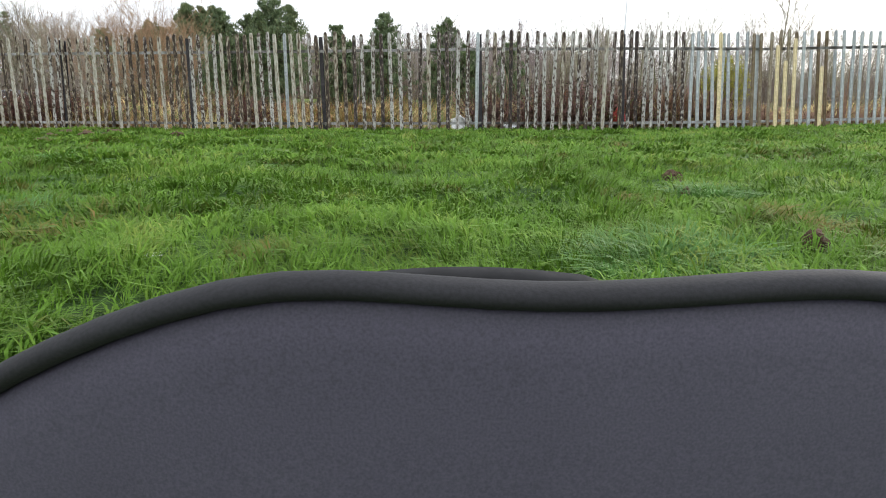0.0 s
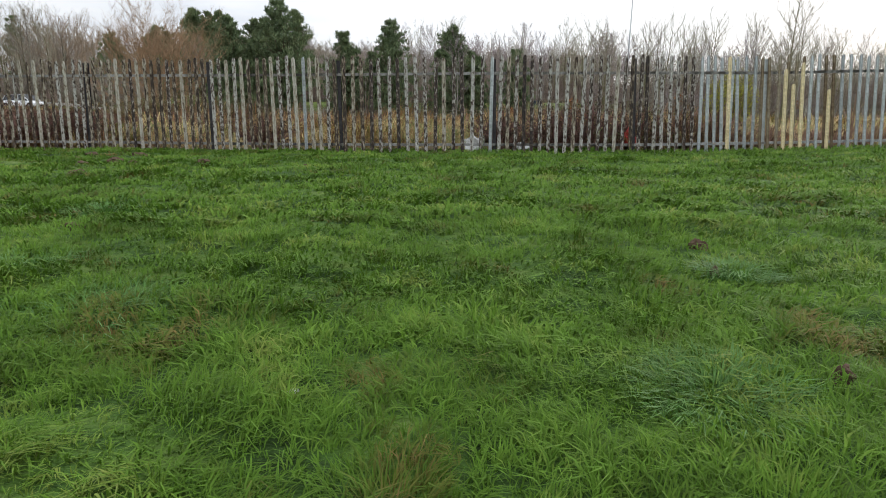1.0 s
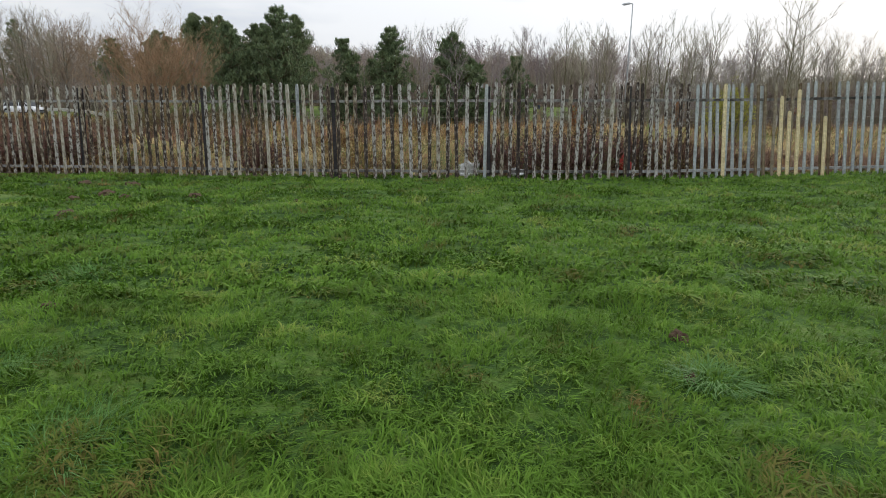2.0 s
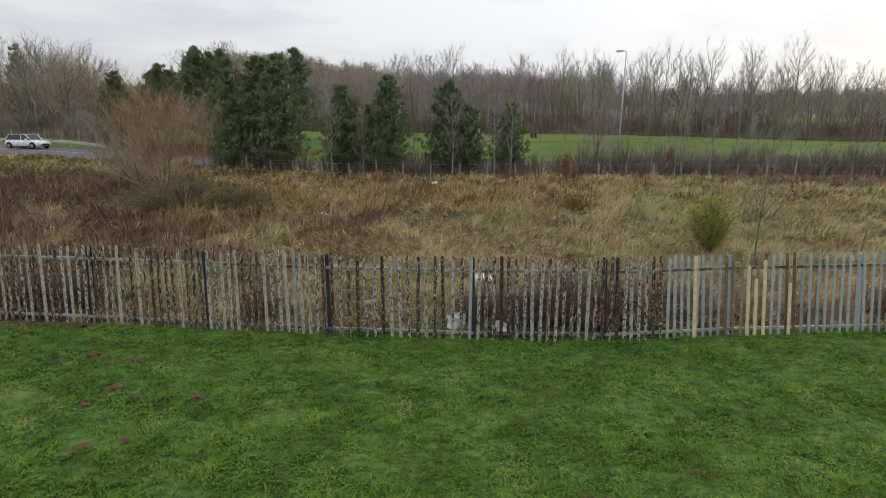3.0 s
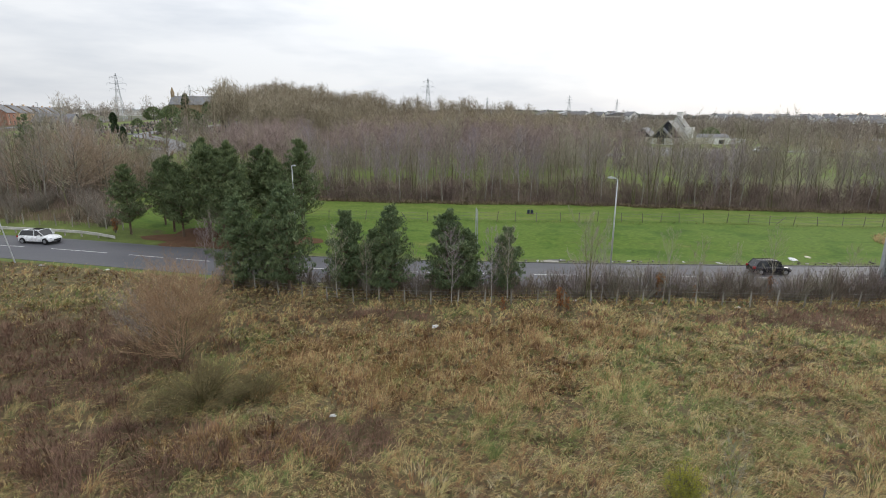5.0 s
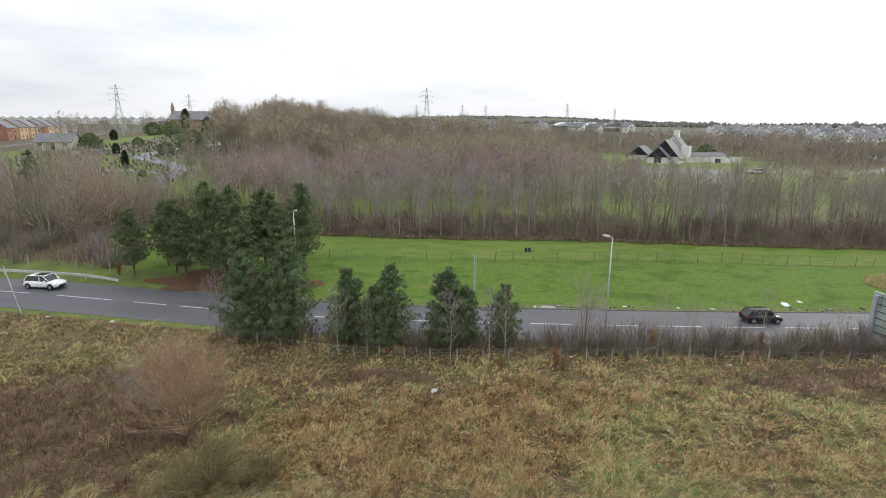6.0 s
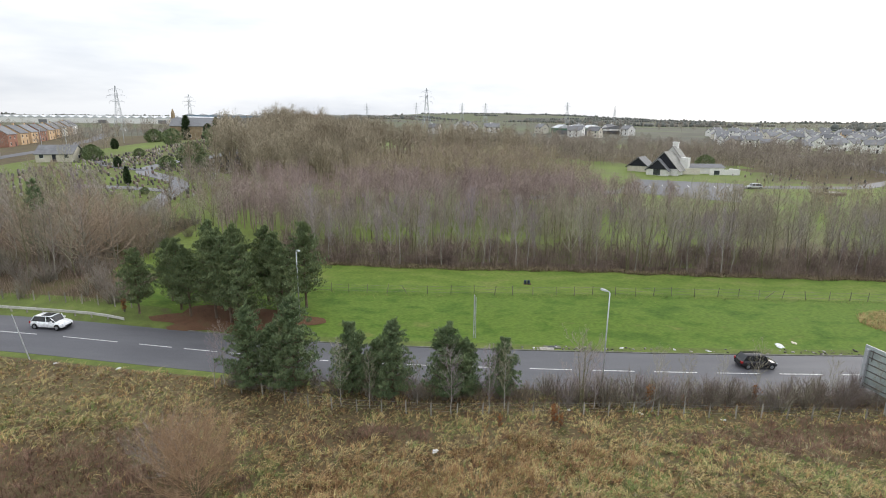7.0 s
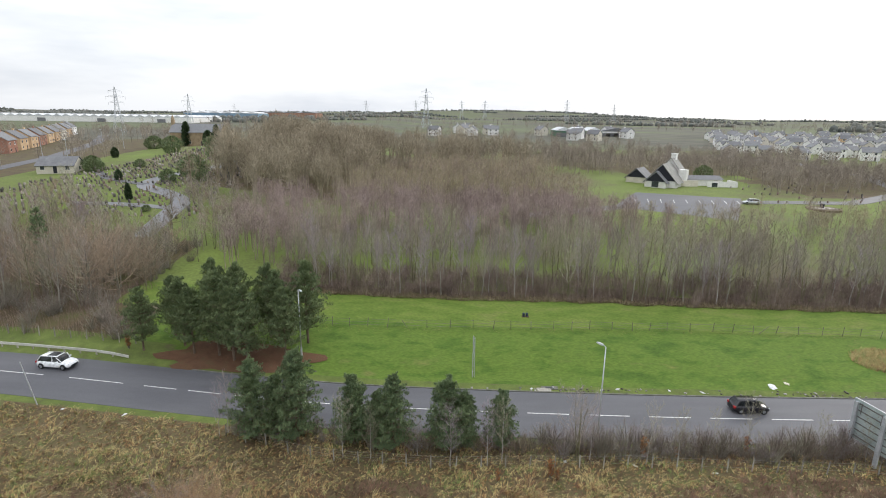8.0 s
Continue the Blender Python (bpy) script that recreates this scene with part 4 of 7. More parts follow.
# slender birches and bare saplings along the timber fence
SAPLINGS = [bare_tree(s, 6.6, 1.25, 22, 5, 7, 0.25, 0.045, (0.6, 1.05), 0.011, 1, 0.3, 0.4, 0.018) for s in (41, 42, 43)]
for k, (x, y, s) in enumerate([(-8.6, 40.6, 0.9), (0.6, 39.2, 0.95), (3.7, 39.6, 0.9), (5.0, 40.0, 0.8), (-20.0, 42.6, 0.75), (17.2, 39.95, 0.85), (20.0, 40.2, 0.75), (26.8, 41.7, 0.8), (23.6, 41.4, 0.62), (32.5, 41.0, 0.7), (-2.2, 41.0, 0.6), (-6.2, 40.4, 0.7), (12.6, 40.6, 0.75), (36.4, 40.6, 0.65)]):
    plant("birch_sapling", SAPLINGS[k % 3], ("bark_birch", "twig_purple" if k in (1, 2, 12, 4) else "twig_olive"), "young bare birch with thin white stem", "tree", at(x, y, R.uniform(0, 360), s, 0, R.uniform(0.95, 1.1)), "saplings along the timber fence", ("trunk", "crown"))
SHRUBS = [bush_geo(s, 2.1, 1.45, 26, 0, 0.1, 18, 0.55, 0.011) for s in (51, 52, 53)]
for k in range(125):
    x = -19 + 66 * (k + R.random()) / 125
    y = max(road_y(x, R.uniform(40.2, 42.3)), float(np.interp(x, [-19, -11, -1, 15, 33, 60], [43.2, 41, 40.2, 40.4, 39.8, 39])))
    plant("bare_shrub", SHRUBS[k % 3], ("bark_dark", ("twig_brown", "twig_red" if x < 9 else "twig_olive", "twig_dark", "twig_purple")[k % 4]), "low bare thicket of thin brown stems", "shrub", at(x, y, R.uniform(0, 360), R.uniform(0.6, 1.05) if x < 10 else R.uniform(0.8, 1.4)), "thicket along the timber fence", ("stem", "crown"))
for x, y, s in [(29.7, 41.7, 1.25), (22.8, 40.9, 1.2), (31.4, 41.0, 1.3), (34.6, 41.2, 1.1)]:
    plant("grey_shrub", SHRUBS[1], ("bark_dark", "twig_dark"), "dense grey-brown leafless shrub", "shrub", at(x, y, R.uniform(0, 360), s * 0.95), "thicket along the timber fence", ("stem", "crown"))
BEECH = bush_geo(61, 1.9, 0.55, 12, 5, 0.13, 8, 0.3)
for x, y, s in [(8.7, 37.9, 0.95), (9.2, 37.7, 0.6), (17.2, 40.5, 1.15), (26.5, 41.4, 0.95), (20.0, 40.6, 0.65), (4.4, 37.6, 0.7), (-37.2, 58.6, 0.9)]:
    plant("beech_shrub", BEECH, ("bark_dark", "leaf_rust"), "small beech shrub with withered orange leaves", "shrub", at(x, y, R.uniform(0, 360), s), "rust-leaved shrubs", ("stem", "foliage"))

# rough field: big willow, low dark bush, gorse and saplings
WILLOW = bare_tree(71, 4.4, 2.7, 98, 8, 14, 0.08, 0.05, (0.3, 1.0), 0.012, 7, 0.3, 0.6, 0.018)
plant("willow_shrub", WILLOW, ("bark_olive", "twig_rust"), "large leafless willow with dense rust-brown twigs", "shrub", at(-15.6, 29.0, 0, 1.0), "", ("stem", "crown"))
WILLOW2 = bare_tree(72, 3.0, 1.9, 60, 7, 8, 0.06, 0.04, (0.15, 0.9), 0.012, 7, 0.55, 0.45, 0.018)
plant("willow_shrub", WILLOW2, ("bark_olive", "twig_brown"), "low spreading bare brown shrub", "shrub", at(-18.6, 31.6, 60, 1.0), "", ("stem", "crown"))
DENSE = bush_geo(73, 2.1, 1.5, 70, 11, 0.032, 26, 0.5, 0.008)
plant("dark_bush", DENSE, ("leaf_olive", "leaf_olive"), "low dark olive-brown bush in rough grass", "shrub", at(-12.2, 24.6, 0, 2.3, 0, 0.33), "", ("stem", "foliage"))
plant("dark_bush", DENSE, ("leaf_olive", "leaf_olive"), "small dark green broom bush in rough grass", "shrub", at(-9.4, 25.2, 70, 1.1, 0, 0.5), "", ("stem", "foliage"))
GORSE = bush_geo(74, 2.0, 0.75, 70, 9, 0.05, 20, 0.32, 0.012)
plant("gorse_bush", GORSE, ("bark_dark", "gorse"), "upright yellow-green gorse bush in dead grass", "shrub", at(8.75, 17.0, 0, 1.02, 0, 0.98), "", ("stem", "foliage"))
plant("birch_sapling", SAPLINGS[0], ("bark_olive", "twig_olive"), "thin bare sapling with pale stem in dead grass", "tree", at(9.0, 14.75, 30, 0.62, 0, 1.1), "", ("trunk", "crown"))
plant("birch_sapling", SAPLINGS[1], ("bark_birch", "twig_brown"), "thin bare sapling with pale stem in dead grass", "tree", at(-19.5, 43.4, 30, 0.75, 0, 1.2), "", ("trunk", "crown"))

BRAMBLE = bush_geo(75, 1.0, 1.0, 46, 2, 0.05, 16, 0.4, 0.012)
for x, y, s in [(0.9, 11.3, 0.8), (2.0, 11.1, 1.0), (2.9, 11.2, 1.1), (3.8, 11.3, 0.9), (-4.2, 11.5, 0.8), (-8.6, 11.9, 1.0), (-9.7, 12.1, 0.9), (-11.2, 12.2, 1.0), (4.9, 11.6, 0.7)]:
    plant("bramble_bush", BRAMBLE, ("bramble_stem", "bramble_leaf"), "dark tangled red-brown bramble behind the steel fence", "shrub", at(x, y, R.uniform(0, 360), s, 0, 0.85), "brambles behind the fence", ("stem", "foliage"))

# low scrub under the wood beside the bend, and at the foot of the tree belt
for k in range(46):
    y = R.uniform(68, 102)
    x = R.uniform(-66, -43.5)
    plant("bare_shrub", SHRUBS[k % 3], ("bark_dark", ("twig_brown", "twig_olive", "twig_dark")[k % 3]), "leafless brown scrub at the wood's edge", "shrub", at(x, y, R.uniform(0, 360), R.uniform(1.0, 1.9)), "scrub beside the road bend", ("stem", "crown"))
for k in range(48):
    x = -85 + 47 * R.random()
    y = road_y(x, 54.5) + R.uniform(0.8, 7)
    plant("bare_shrub", SHRUBS[k % 3], ("bark_dark", ("twig_brown", "twig_olive", "twig_brown")[k % 3]), "leafless brown scrub beside the road", "shrub", at(x, y, R.uniform(0, 360), R.uniform(0.8, 1.6)), "scrub beside the road bend", ("stem", "crown"))


def low_tree(seed, h, wide, first, limbs, n, length, w, stem=0.12):
    """A tree for woods far off: trunk, spreading limbs and a rounded crown of many outward twigs."""
    r = random.Random(seed)
    g = Geo()
    top = h * (first + 0.55 * (1 - first))
    g.tube([(0, 0, -0.3), (r.uniform(-0.2, 0.2), r.uniform(-0.2, 0.2), top), (0, 0, h * 0.93)], [stem, stem * 0.6, 0.02], 3, False)
    mid, half = h * (1 + first) / 2, h * (1 - first) / 2
    lobes = [(rdir(r, (-0.3, 1.2)), r.uniform(0.75, 1.1)) for _ in range(6)]

    def spot(q):
        d = rdir(r, (-1.0, 1.5))
        k = max([0.5] + [b * max(0.0, d.dot(a)) ** 0.5 for a, b in lobes]) * q
        return Vector((d.x * wide * k, d.y * wide * k, mid + d.z * half * k))

    for _ in range(limbs):
        sliver(g, Vector((0, 0, h * r.uniform(first * 0.7, 0.7))), spot(0.85), stem * 0.9, r)
    for _ in range(n):
        p = spot(r.random() ** 0.45)
        d = ((p - Vector((0, 0, mid - 0.5 * half))).normalized() * 0.7 + Vector((0, 0, 0.15)) + rdir(r, (-1.2, 1.2)) * 0.75).normalized()
        sliver(g, p - d * length * 0.5, p + d * length * r.uniform(0.35, 0.7), w, r)
    return tris(g)


rs = np.random.RandomState(5)


def wood_places(n, boxes, protos, lo, hi):
    """Places of trees strewn over boxes (x0, x1, y0, y1, weight)."""
    wts = np.array([b[4] for b in boxes], float)
    rows = []
    for i in range(n):
        b = boxes[rs.choice(len(boxes), p=wts / wts.sum())]
        x, y = rs.uniform(b[0], b[1]), rs.uniform(b[2], b[3])
        rows.append((rs.randint(protos), x, y, gz(x, y) - 0.1, rs.uniform(0, 6.28), rs.uniform(lo, hi), rs.uniform(0.9, 1.12)))
    return np.array(rows)


FAR_BIRCH = [low_tree(s, 10.5, 2.4, 0.3, 8, 240, 0.9, 0.06, 0.09) for s in (81, 82, 83)]
FAR_ALDER = [low_tree(s, 11.0, 2.8, 0.26, 9, 230, 1.0, 0.06, 0.1) for s in (84, 85, 86)]
FAR_BROAD = [low_tree(s, 13.0, 4.8, 0.16, 14, 380, 1.2, 0.09, 0.22) for s in (87, 88, 89)]
FAR_SMALL = [low_tree(s, 9.0, 3.6, 0.12, 6, 115, 1.3, 0.11, 0.15) for s in (90, 91)]
tagged(new("birch_wood", scatter_mesh("birch_wood", FAR_BIRCH, wood_places(440, [(-44, 30, 93, 126, 5), (-20, 45, 100, 122, 2), (-38, -24, 84, 98, 0.7)], 3, 0.68, 0.92), M["wood_purple"])), "leafless purple-brown birch wood behind the tree belt", "wood", kind="stuff")
UNDER = [low_tree(s, 3.2, 1.7, 0.05, 5, 110, 0.8, 0.05, 0.05) for s in (92, 93, 94)]
tagged(new("belt_underwood", scatter_mesh("belt_underwood", UNDER, wood_places(330, [(-26, 24, 75.5, 83, 1.3), (24, 92, 75.5, 84, 2)], 3, 0.6, 1.15), M["underwood"])), "dense dark brown underwood beneath the tree belt", "undergrowth", kind="stuff")
tagged(new("inner_belt_wood", scatter_mesh("inner_belt_wood", FAR_ALDER, wood_places(170, [(-26, 24, 82, 97, 1.5), (24, 92, 84, 99, 1)], 3, 0.45, 0.72), M["wood_brown"])), "leafless brown saplings in the depth of the tree belt", "wood", kind="stuff")
tagged(new("mixed_wood", scatter_mesh("mixed_wood", FAR_ALDER, wood_places(330, [(-24, 36, 124, 165, 5), (-10, 36, 160, 200, 3)], 3, 0.72, 1.0), M["wood_mixed"])), "leafless mixed brown wood on rising ground", "wood", kind="stuff")
tagged(new("scrub_wood", scatter_mesh("scrub_wood", FAR_SMALL, wood_places(420, [(34, 60, 92, 122, 2), (58, 112, 100, 124, 2.5), (84, 165, 88, 128, 4), (108, 150, 128, 150, 0.6)], 2, 0.26, 0.5), M["wood_brown"])), "low leafless scrub wood before the chapel", "wood", kind="stuff")
tagged(new("thin_wood", scatter_mesh("thin_wood", FAR_ALDER, wood_places(120, [(34, 60, 92, 122, 2), (58, 112, 100, 124, 2), (84, 165, 88, 128, 3)], 3, 0.55, 0.8), M["wood_mixed"])), "scattered slender bare trees before the chapel", "wood", kind="stuff")
tagged(new("broadleaf_wood", scatter_mesh("broadleaf_wood", FAR_BROAD, wood_places(330, [(-74, -22, 160, 255, 8), (-66, -26, 132, 165, 2.6), (-22, 34, 195, 250, 2.2)], 3, 0.85, 1.22), M["wood_olive"])), "leafless olive-brown wood on a low hill", "wood", kind="stuff")
tagged(new("rear_wood", scatter_mesh("rear_wood", FAR_BROAD, wood_places(90, [(-10, 70, 225, 262, 3.0), (-62, -50, 116, 128, 0.12)], 3, 0.6, 0.8), M["wood_brown"])), "dark leafless wood behind the chapel lawn", "wood", kind="stuff")
tagged(new("hedge_wood", scatter_mesh("hedge_wood", FAR_BROAD, wood_places(70, [(112, 175, 168, 212, 3), (120, 178, 212, 262, 3), (150, 250, 168, 196, 1.0), (66, 125, 204, 250, 3)], 3, 0.36, 0.6), M["wood_brown"])), "low bare brown trees beyond the graves", "wood", kind="stuff")
tagged(new("chapel_wood", scatter_mesh("chapel_wood", FAR_SMALL, wood_places(860, [(40, 175, 206, 275, 6), (105, 180, 165, 212, 3), (150, 260, 168, 200, 1.2), (-20, 110, 262, 330, 2)], 2, 0.55, 1.0), M["wood_brown"])), "brown leafless wood behind the chapel and the graves", "wood", kind="stuff")
tagged(new("far_trees", scatter_mesh("far_trees", FAR_SMALL, wood_places(900, [(-420, -60, 262, 420, 4), (-30, 120, 300, 420, 1.0), (-150, -124, 120, 250, 0.5), (-300, 700, 430, 900, 3), (-400, 900, 560, 1300, 5)], 2, 0.7, 1.15), M["wood_brown"])), "scattered bare trees in the distance", "wood", kind="stuff")

# ---- palisade fence ----
FX = [-20, -12.8, -10, -7.6, -5, -2.3, 0.65, 3.4, 5.3, 7.6, 9.6, 20]
FY = [12.4, 11.5, 11.15, 10.98, 10.7, 10.42, 10.2, 10.15, 10.4, 10.5, 10.5, 10.5]


def fence_y(x):
    return float(np.interp(x, FX, FY))


def fence_lean(x):
    """The old fence has sagged: its ends lean in towards the middle run."""
    return float(np.interp(x, [-14, -7, -3, 2.5, 5, 9, 15], [6.0, 4.0, 0.5, -1.0, -5.0, -8.0, -9.5]))


def pale_geo(wide):
    """A W-section pale with a rounded, notched head, 1.8 m long."""
    g = Geo()
    prof = [(-0.034, 0.0), (-0.030, -0.004), (-0.017, 0.014), (0.0, 0.006), (0.017, 0.014), (0.030, -0.004), (0.034, 0.0), (0.019, 0.019), (0.0, 0.011), (-0.019, 0.019)]
    rings = []
    for z, s in ((-0.1, 1), (0.6, 1), (1.2, 1), (1.70, 1), (1.745, 0.86), (1.77, 0.5)):
        rings.append([(x * s * wide, y, z) for x, y in prof])
    return g.loft(rings)


palisade = thing("palisade_fence", "tall steel palisade fence, flaking dark paint and bare galvanised pales", "fence", pose(0, 0, 0), kind="structure")
post_mesh = Geo().box(-0.008, 0.008, -0.03, 0.03, -0.2, 1.70).box(-0.03, 0.03, -0.036, -0.03, -0.2, 1.72).box(-0.03, 0.03, 0.03, 0.036, -0.2, 1.72).mesh("post", M["post_paint"])
post_galv = Geo().box(-0.008, 0.008, -0.03, 0.03, -0.2, 1.70).box(-0.034, 0.034, -0.036, -0.03, -0.2, 1.72).box(-0.034, 0.034, 0.03, 0.036, -0.2, 1.72).mesh("post", M["galv"])
pales = {k: pale_geo(w).mesh("pale", M[k]) for k, w in (("pale_paint", 1.02), ("pale_bleached", 1.08), ("galv", 0.96), ("pale_yellow", 0.96), ("pale_tan", 0.96))}
RF = random.Random(7)
POSTS = [-18.6, -15.85, -13.1, -10.4, -7.68, -4.98, -2.3, 0.72, 3.4, 6.05, 8.8, 11.55, 14.3, 17.05]


def rail_geo(x0, x1, z):
    a, b = Vector((x0, fence_y(x0), gz(x0, fence_y(x0)) + z)), Vector((x1, fence_y(x1), gz(x1, fence_y(x1)) + z))
    d = (b - a).normalized()
    s = Vector((-d.y, d.x, 0)).normalized()
    ring = [(0.02, -0.022), (0.026, -0.022), (0.026, 0.022), (0.07, 0.022), (0.07, 0.028), (0.02, 0.028)]
    return Geo().extrude(ring, lambda u, w: a + s * u + Vector((0, 0, w)), lambda u, w: b + s * u + Vector((0, 0, w)))


for i, px_ in enumerate(POSTS):
    y = fence_y(px_)
    o = part("post", post_mesh if px_ < 5 else post_galv, None, palisade)
    o.matrix_basis = pose(px_, y + 0.07, gz(px_, y), RF.uniform(-1.2, 1.2), RF.uniform(-1, 1) + fence_lean(px_), 0) @ Matrix.Diagonal((1.5 if px_ == -7.68 else 1, 1, 1, 1))
    if i + 1 < len(POSTS):
        nx_ = POSTS[i + 1]
        for z in (0.14, 1.46):
            part("rail", rail_geo(px_, nx_, z), M["pale_rust"], palisade)
        for k in range(17):
            x = px_ + (nx_ - px_) * (k + 0.5) / 17
            y = fence_y(x)
            key = "pale_paint" if x < 4.3 or (x < 4.9 and RF.random() < 0.6) else "galv"
            if key == "pale_paint" and RF.random() < float(np.interp(x, [-9, -4, -1, 4], [0.8, 0.7, 0.25, 0.1])):
                key = "pale_bleached"
            if key == "pale_paint" and RF.random() < 0.035:
                key = "galv"
            if 5.85 < x < 7.5 and RF.random() < 0.75:
                key = "pale_tan"
            o = part("pale", pales[key], None, palisade)
            o.matrix_basis = pose(x, y, gz(x, y) + RF.uniform(-0.03, 0.03), RF.uniform(-0.8, 0.8), RF.uniform(-0.9, 0.9) + fence_lean(x), 0) @ pose(0, 0, 0, 0, 0, 180 + RF.uniform(-4, 4))
for x, top in ((5.3, 1.0), (6.42, 0.86), (6.58, 0.7), (6.76, 0.92), (7.3, 0.64)):
    o = part("cream_pale", pales["pale_yellow"], None, palisade, "faded cream-painted pale")
    o.matrix_basis = pose(x, fence_y(x) - 0.03, gz(x, fence_y(x)), 0, fence_lean(x), 0) @ pose(0, 0, 0, 0, 0, 180) @ Matrix.Diagonal((1.15, 1, top, 1))

# ---- beside the road ----
def line_y(xs, ys, x):
    return float(np.interp(x, xs, ys))


def strand(pts, r, n=4):
    return Geo().tube(pts, [r] * len(pts), n)


# timber stock fence on the field side
TX, TY = [-19.5, -17.5, -11, -1, 15, 33, 60], [42.9, 42.0, 40.1, 39.2, 39.5, 38.8, 38.0]
timber = thing("timber_fence", "weathered grey timber post and wire fence", "fence", pose(0, 0, 0), kind="structure")
tp_mesh = Geo().tube([(0, 0, -0.3), (0, 0, 1.12), (0, 0, 1.2)], [0.06, 0.055, 0.04], 7).mesh("post", M["wood_grey"])
RT = random.Random(3)
tops = []
x = -19.5
while x < 60:
    y = line_y(TX, TY, x)
    o = part("post", tp_mesh, None, timber)
    o.matrix_basis = pose(x, y, gz(x, y) + RT.uniform(-0.06, 0.08), RT.uniform(-3, 3), RT.uniform(-3, 3), RT.uniform(0, 360))
    tops.append((x, y, gz(x, y)))
    x += 2.05 + RT.uniform(-0.08, 0.08)
for h, rad in ((0.35, 0.007), (0.6, 0.007), (0.82, 0.008), (1.04, 0.01)):
    part("rail", strand([(a, b + 0.06, c + h + RT.uniform(-0.02, 0.02)) for a, b, c in tops], rad), M["wood_grey"], timber)

# wire fence on the grass bank
WX, WY = [-18, -5, 7, 36, 56, 90], [65.3, 65.1, 64.8, 65.0, 64.6, 64.2]
wire_fence = thing("wire_fence", "sagging wire fence on thin dark stakes", "fence", pose(0, 0, 0), kind="structure")
stake_mesh = Geo().tube([(0, 0, -0.25), (0, 0, 1.2), (0, 0, 1.27)], [0.04, 0.038, 0.025], 6).mesh("stake", M["wood_dark"])
tops = []
x = -17.5
while x < 85:
    y = line_y(WX, WY, x) + RT.uniform(-0.1, 0.1)
    o = part("stake", stake_mesh, None, wire_fence)
    tilt = 32 if abs(x + 5.5) < 1.3 else RT.gauss(0, 4)
    o.matrix_basis = pose(x, y, gz(x, y) + RT.uniform(-0.15, 0.05), RT.gauss(0, 3), -tilt, 0)
    tops.append((x, y, gz(x, y)))
    x += RT.choice([2.3, 2.6, 3.0])
for h in (0.3, 0.7, 1.05):
    part("wire", strand([(a, b, c + h - RT.uniform(0, 0.05)) for a, b, c in tops], 0.012, 3), M["wire"], wire_fence)
part("strut", strand([(41.2, 64.9, gz(41.2, 64.9)), (42.4, 65.0, gz(42, 65) + 1.0)], 0.04, 5), M["wood_dark"], wire_fence)


def lamp_post(x, y, h, arm, turn):
    """A street lamp: flanged tapered column, short bracket and a flat lantern."""
    e = thing("street_lamp", "tall galvanised street lamp with short flat lantern", "street lamp", at(x, y, turn), "street lamps")
    part("base_plate", Geo().tube([(0, 0, -0.2), (0, 0, 1.15), (0, 0, 1.22)], [0.11, 0.11, 0.075], 12), M["lamp_steel"], e, smooth=False)
    part("column", Geo().tube([(0, 0, 1.2), (0, 0, h * 0.55), (0, 0, h)], [0.075, 0.062, 0.045], 10), M["lamp_steel"], e, smooth=True)
    part("bracket", Geo().tube([(0, 0, h - 0.05), (0, -arm * 0.3, h + 0.06), (0, -arm, h + 0.1)], [0.04, 0.035, 0.03], 8), M["lamp_steel"], e)
    lan = part("lantern", Geo().loft([[(-0.09, -arm + 0.05, h + 0.05), (0.09, -arm + 0.05, h + 0.05), (0.07, -arm + 0.05, h + 0.15), (-0.07, -arm + 0.05, h + 0.15)],
                                      [(-0.15, -arm - 0.35, h + 0.06), (0.15, -arm - 0.35, h + 0.06), (0.1, -arm - 0.35, h + 0.18), (-0.1, -arm - 0.35, h + 0.18)],
                                      [(-0.1, -arm - 0.6, h + 0.09), (0.1, -arm - 0.6, h + 0.09), (0.06, -arm - 0.6, h + 0.14), (-0.06, -arm - 0.6, h + 0.14)]]), M["lamp_steel"], e)
    part("diffuser", Geo().box(-0.11, 0.11, -arm - 0.5, -arm - 0.02, h + 0.03, h + 0.058), M["lens"], lan)
    return e


lamp_post(-16.7, 58.2, 8.2, 0.35, 40)
lamp_post(13.9, 42.95, 9.45, 0.35, 215)
bare = thing("sign_pole", "bare grey steel twin pole on the grass bank", "pole", at(3.3, 54.9))
part("pole", Geo().tube([(0, 0, -0.3), (0, 0, 5.0)], [0.06, 0.06], 9), M["lamp_steel"], bare)
part("stay", Geo().tube([(0.2, 0.05, -0.3), (0.16, 0.02, 4.8)], [0.045, 0.045], 7), M["lamp_steel"], bare)
part("label_plate", Geo().box(-0.06, 0.06, -0.075, -0.06, 0.55, 0.85), M["litter"], bare)
left_pole = thing("marker_pole", "thin pale leaning pole beside the road", "pole", at(-38.8, 46.2) @ pose(0, 0, 0, 3, -8, 0))
part("pole", Geo().tube([(0, 0, -0.3), (0, 0, 4.6)], [0.06, 0.045], 8), M["lamp_steel"], left_pole)

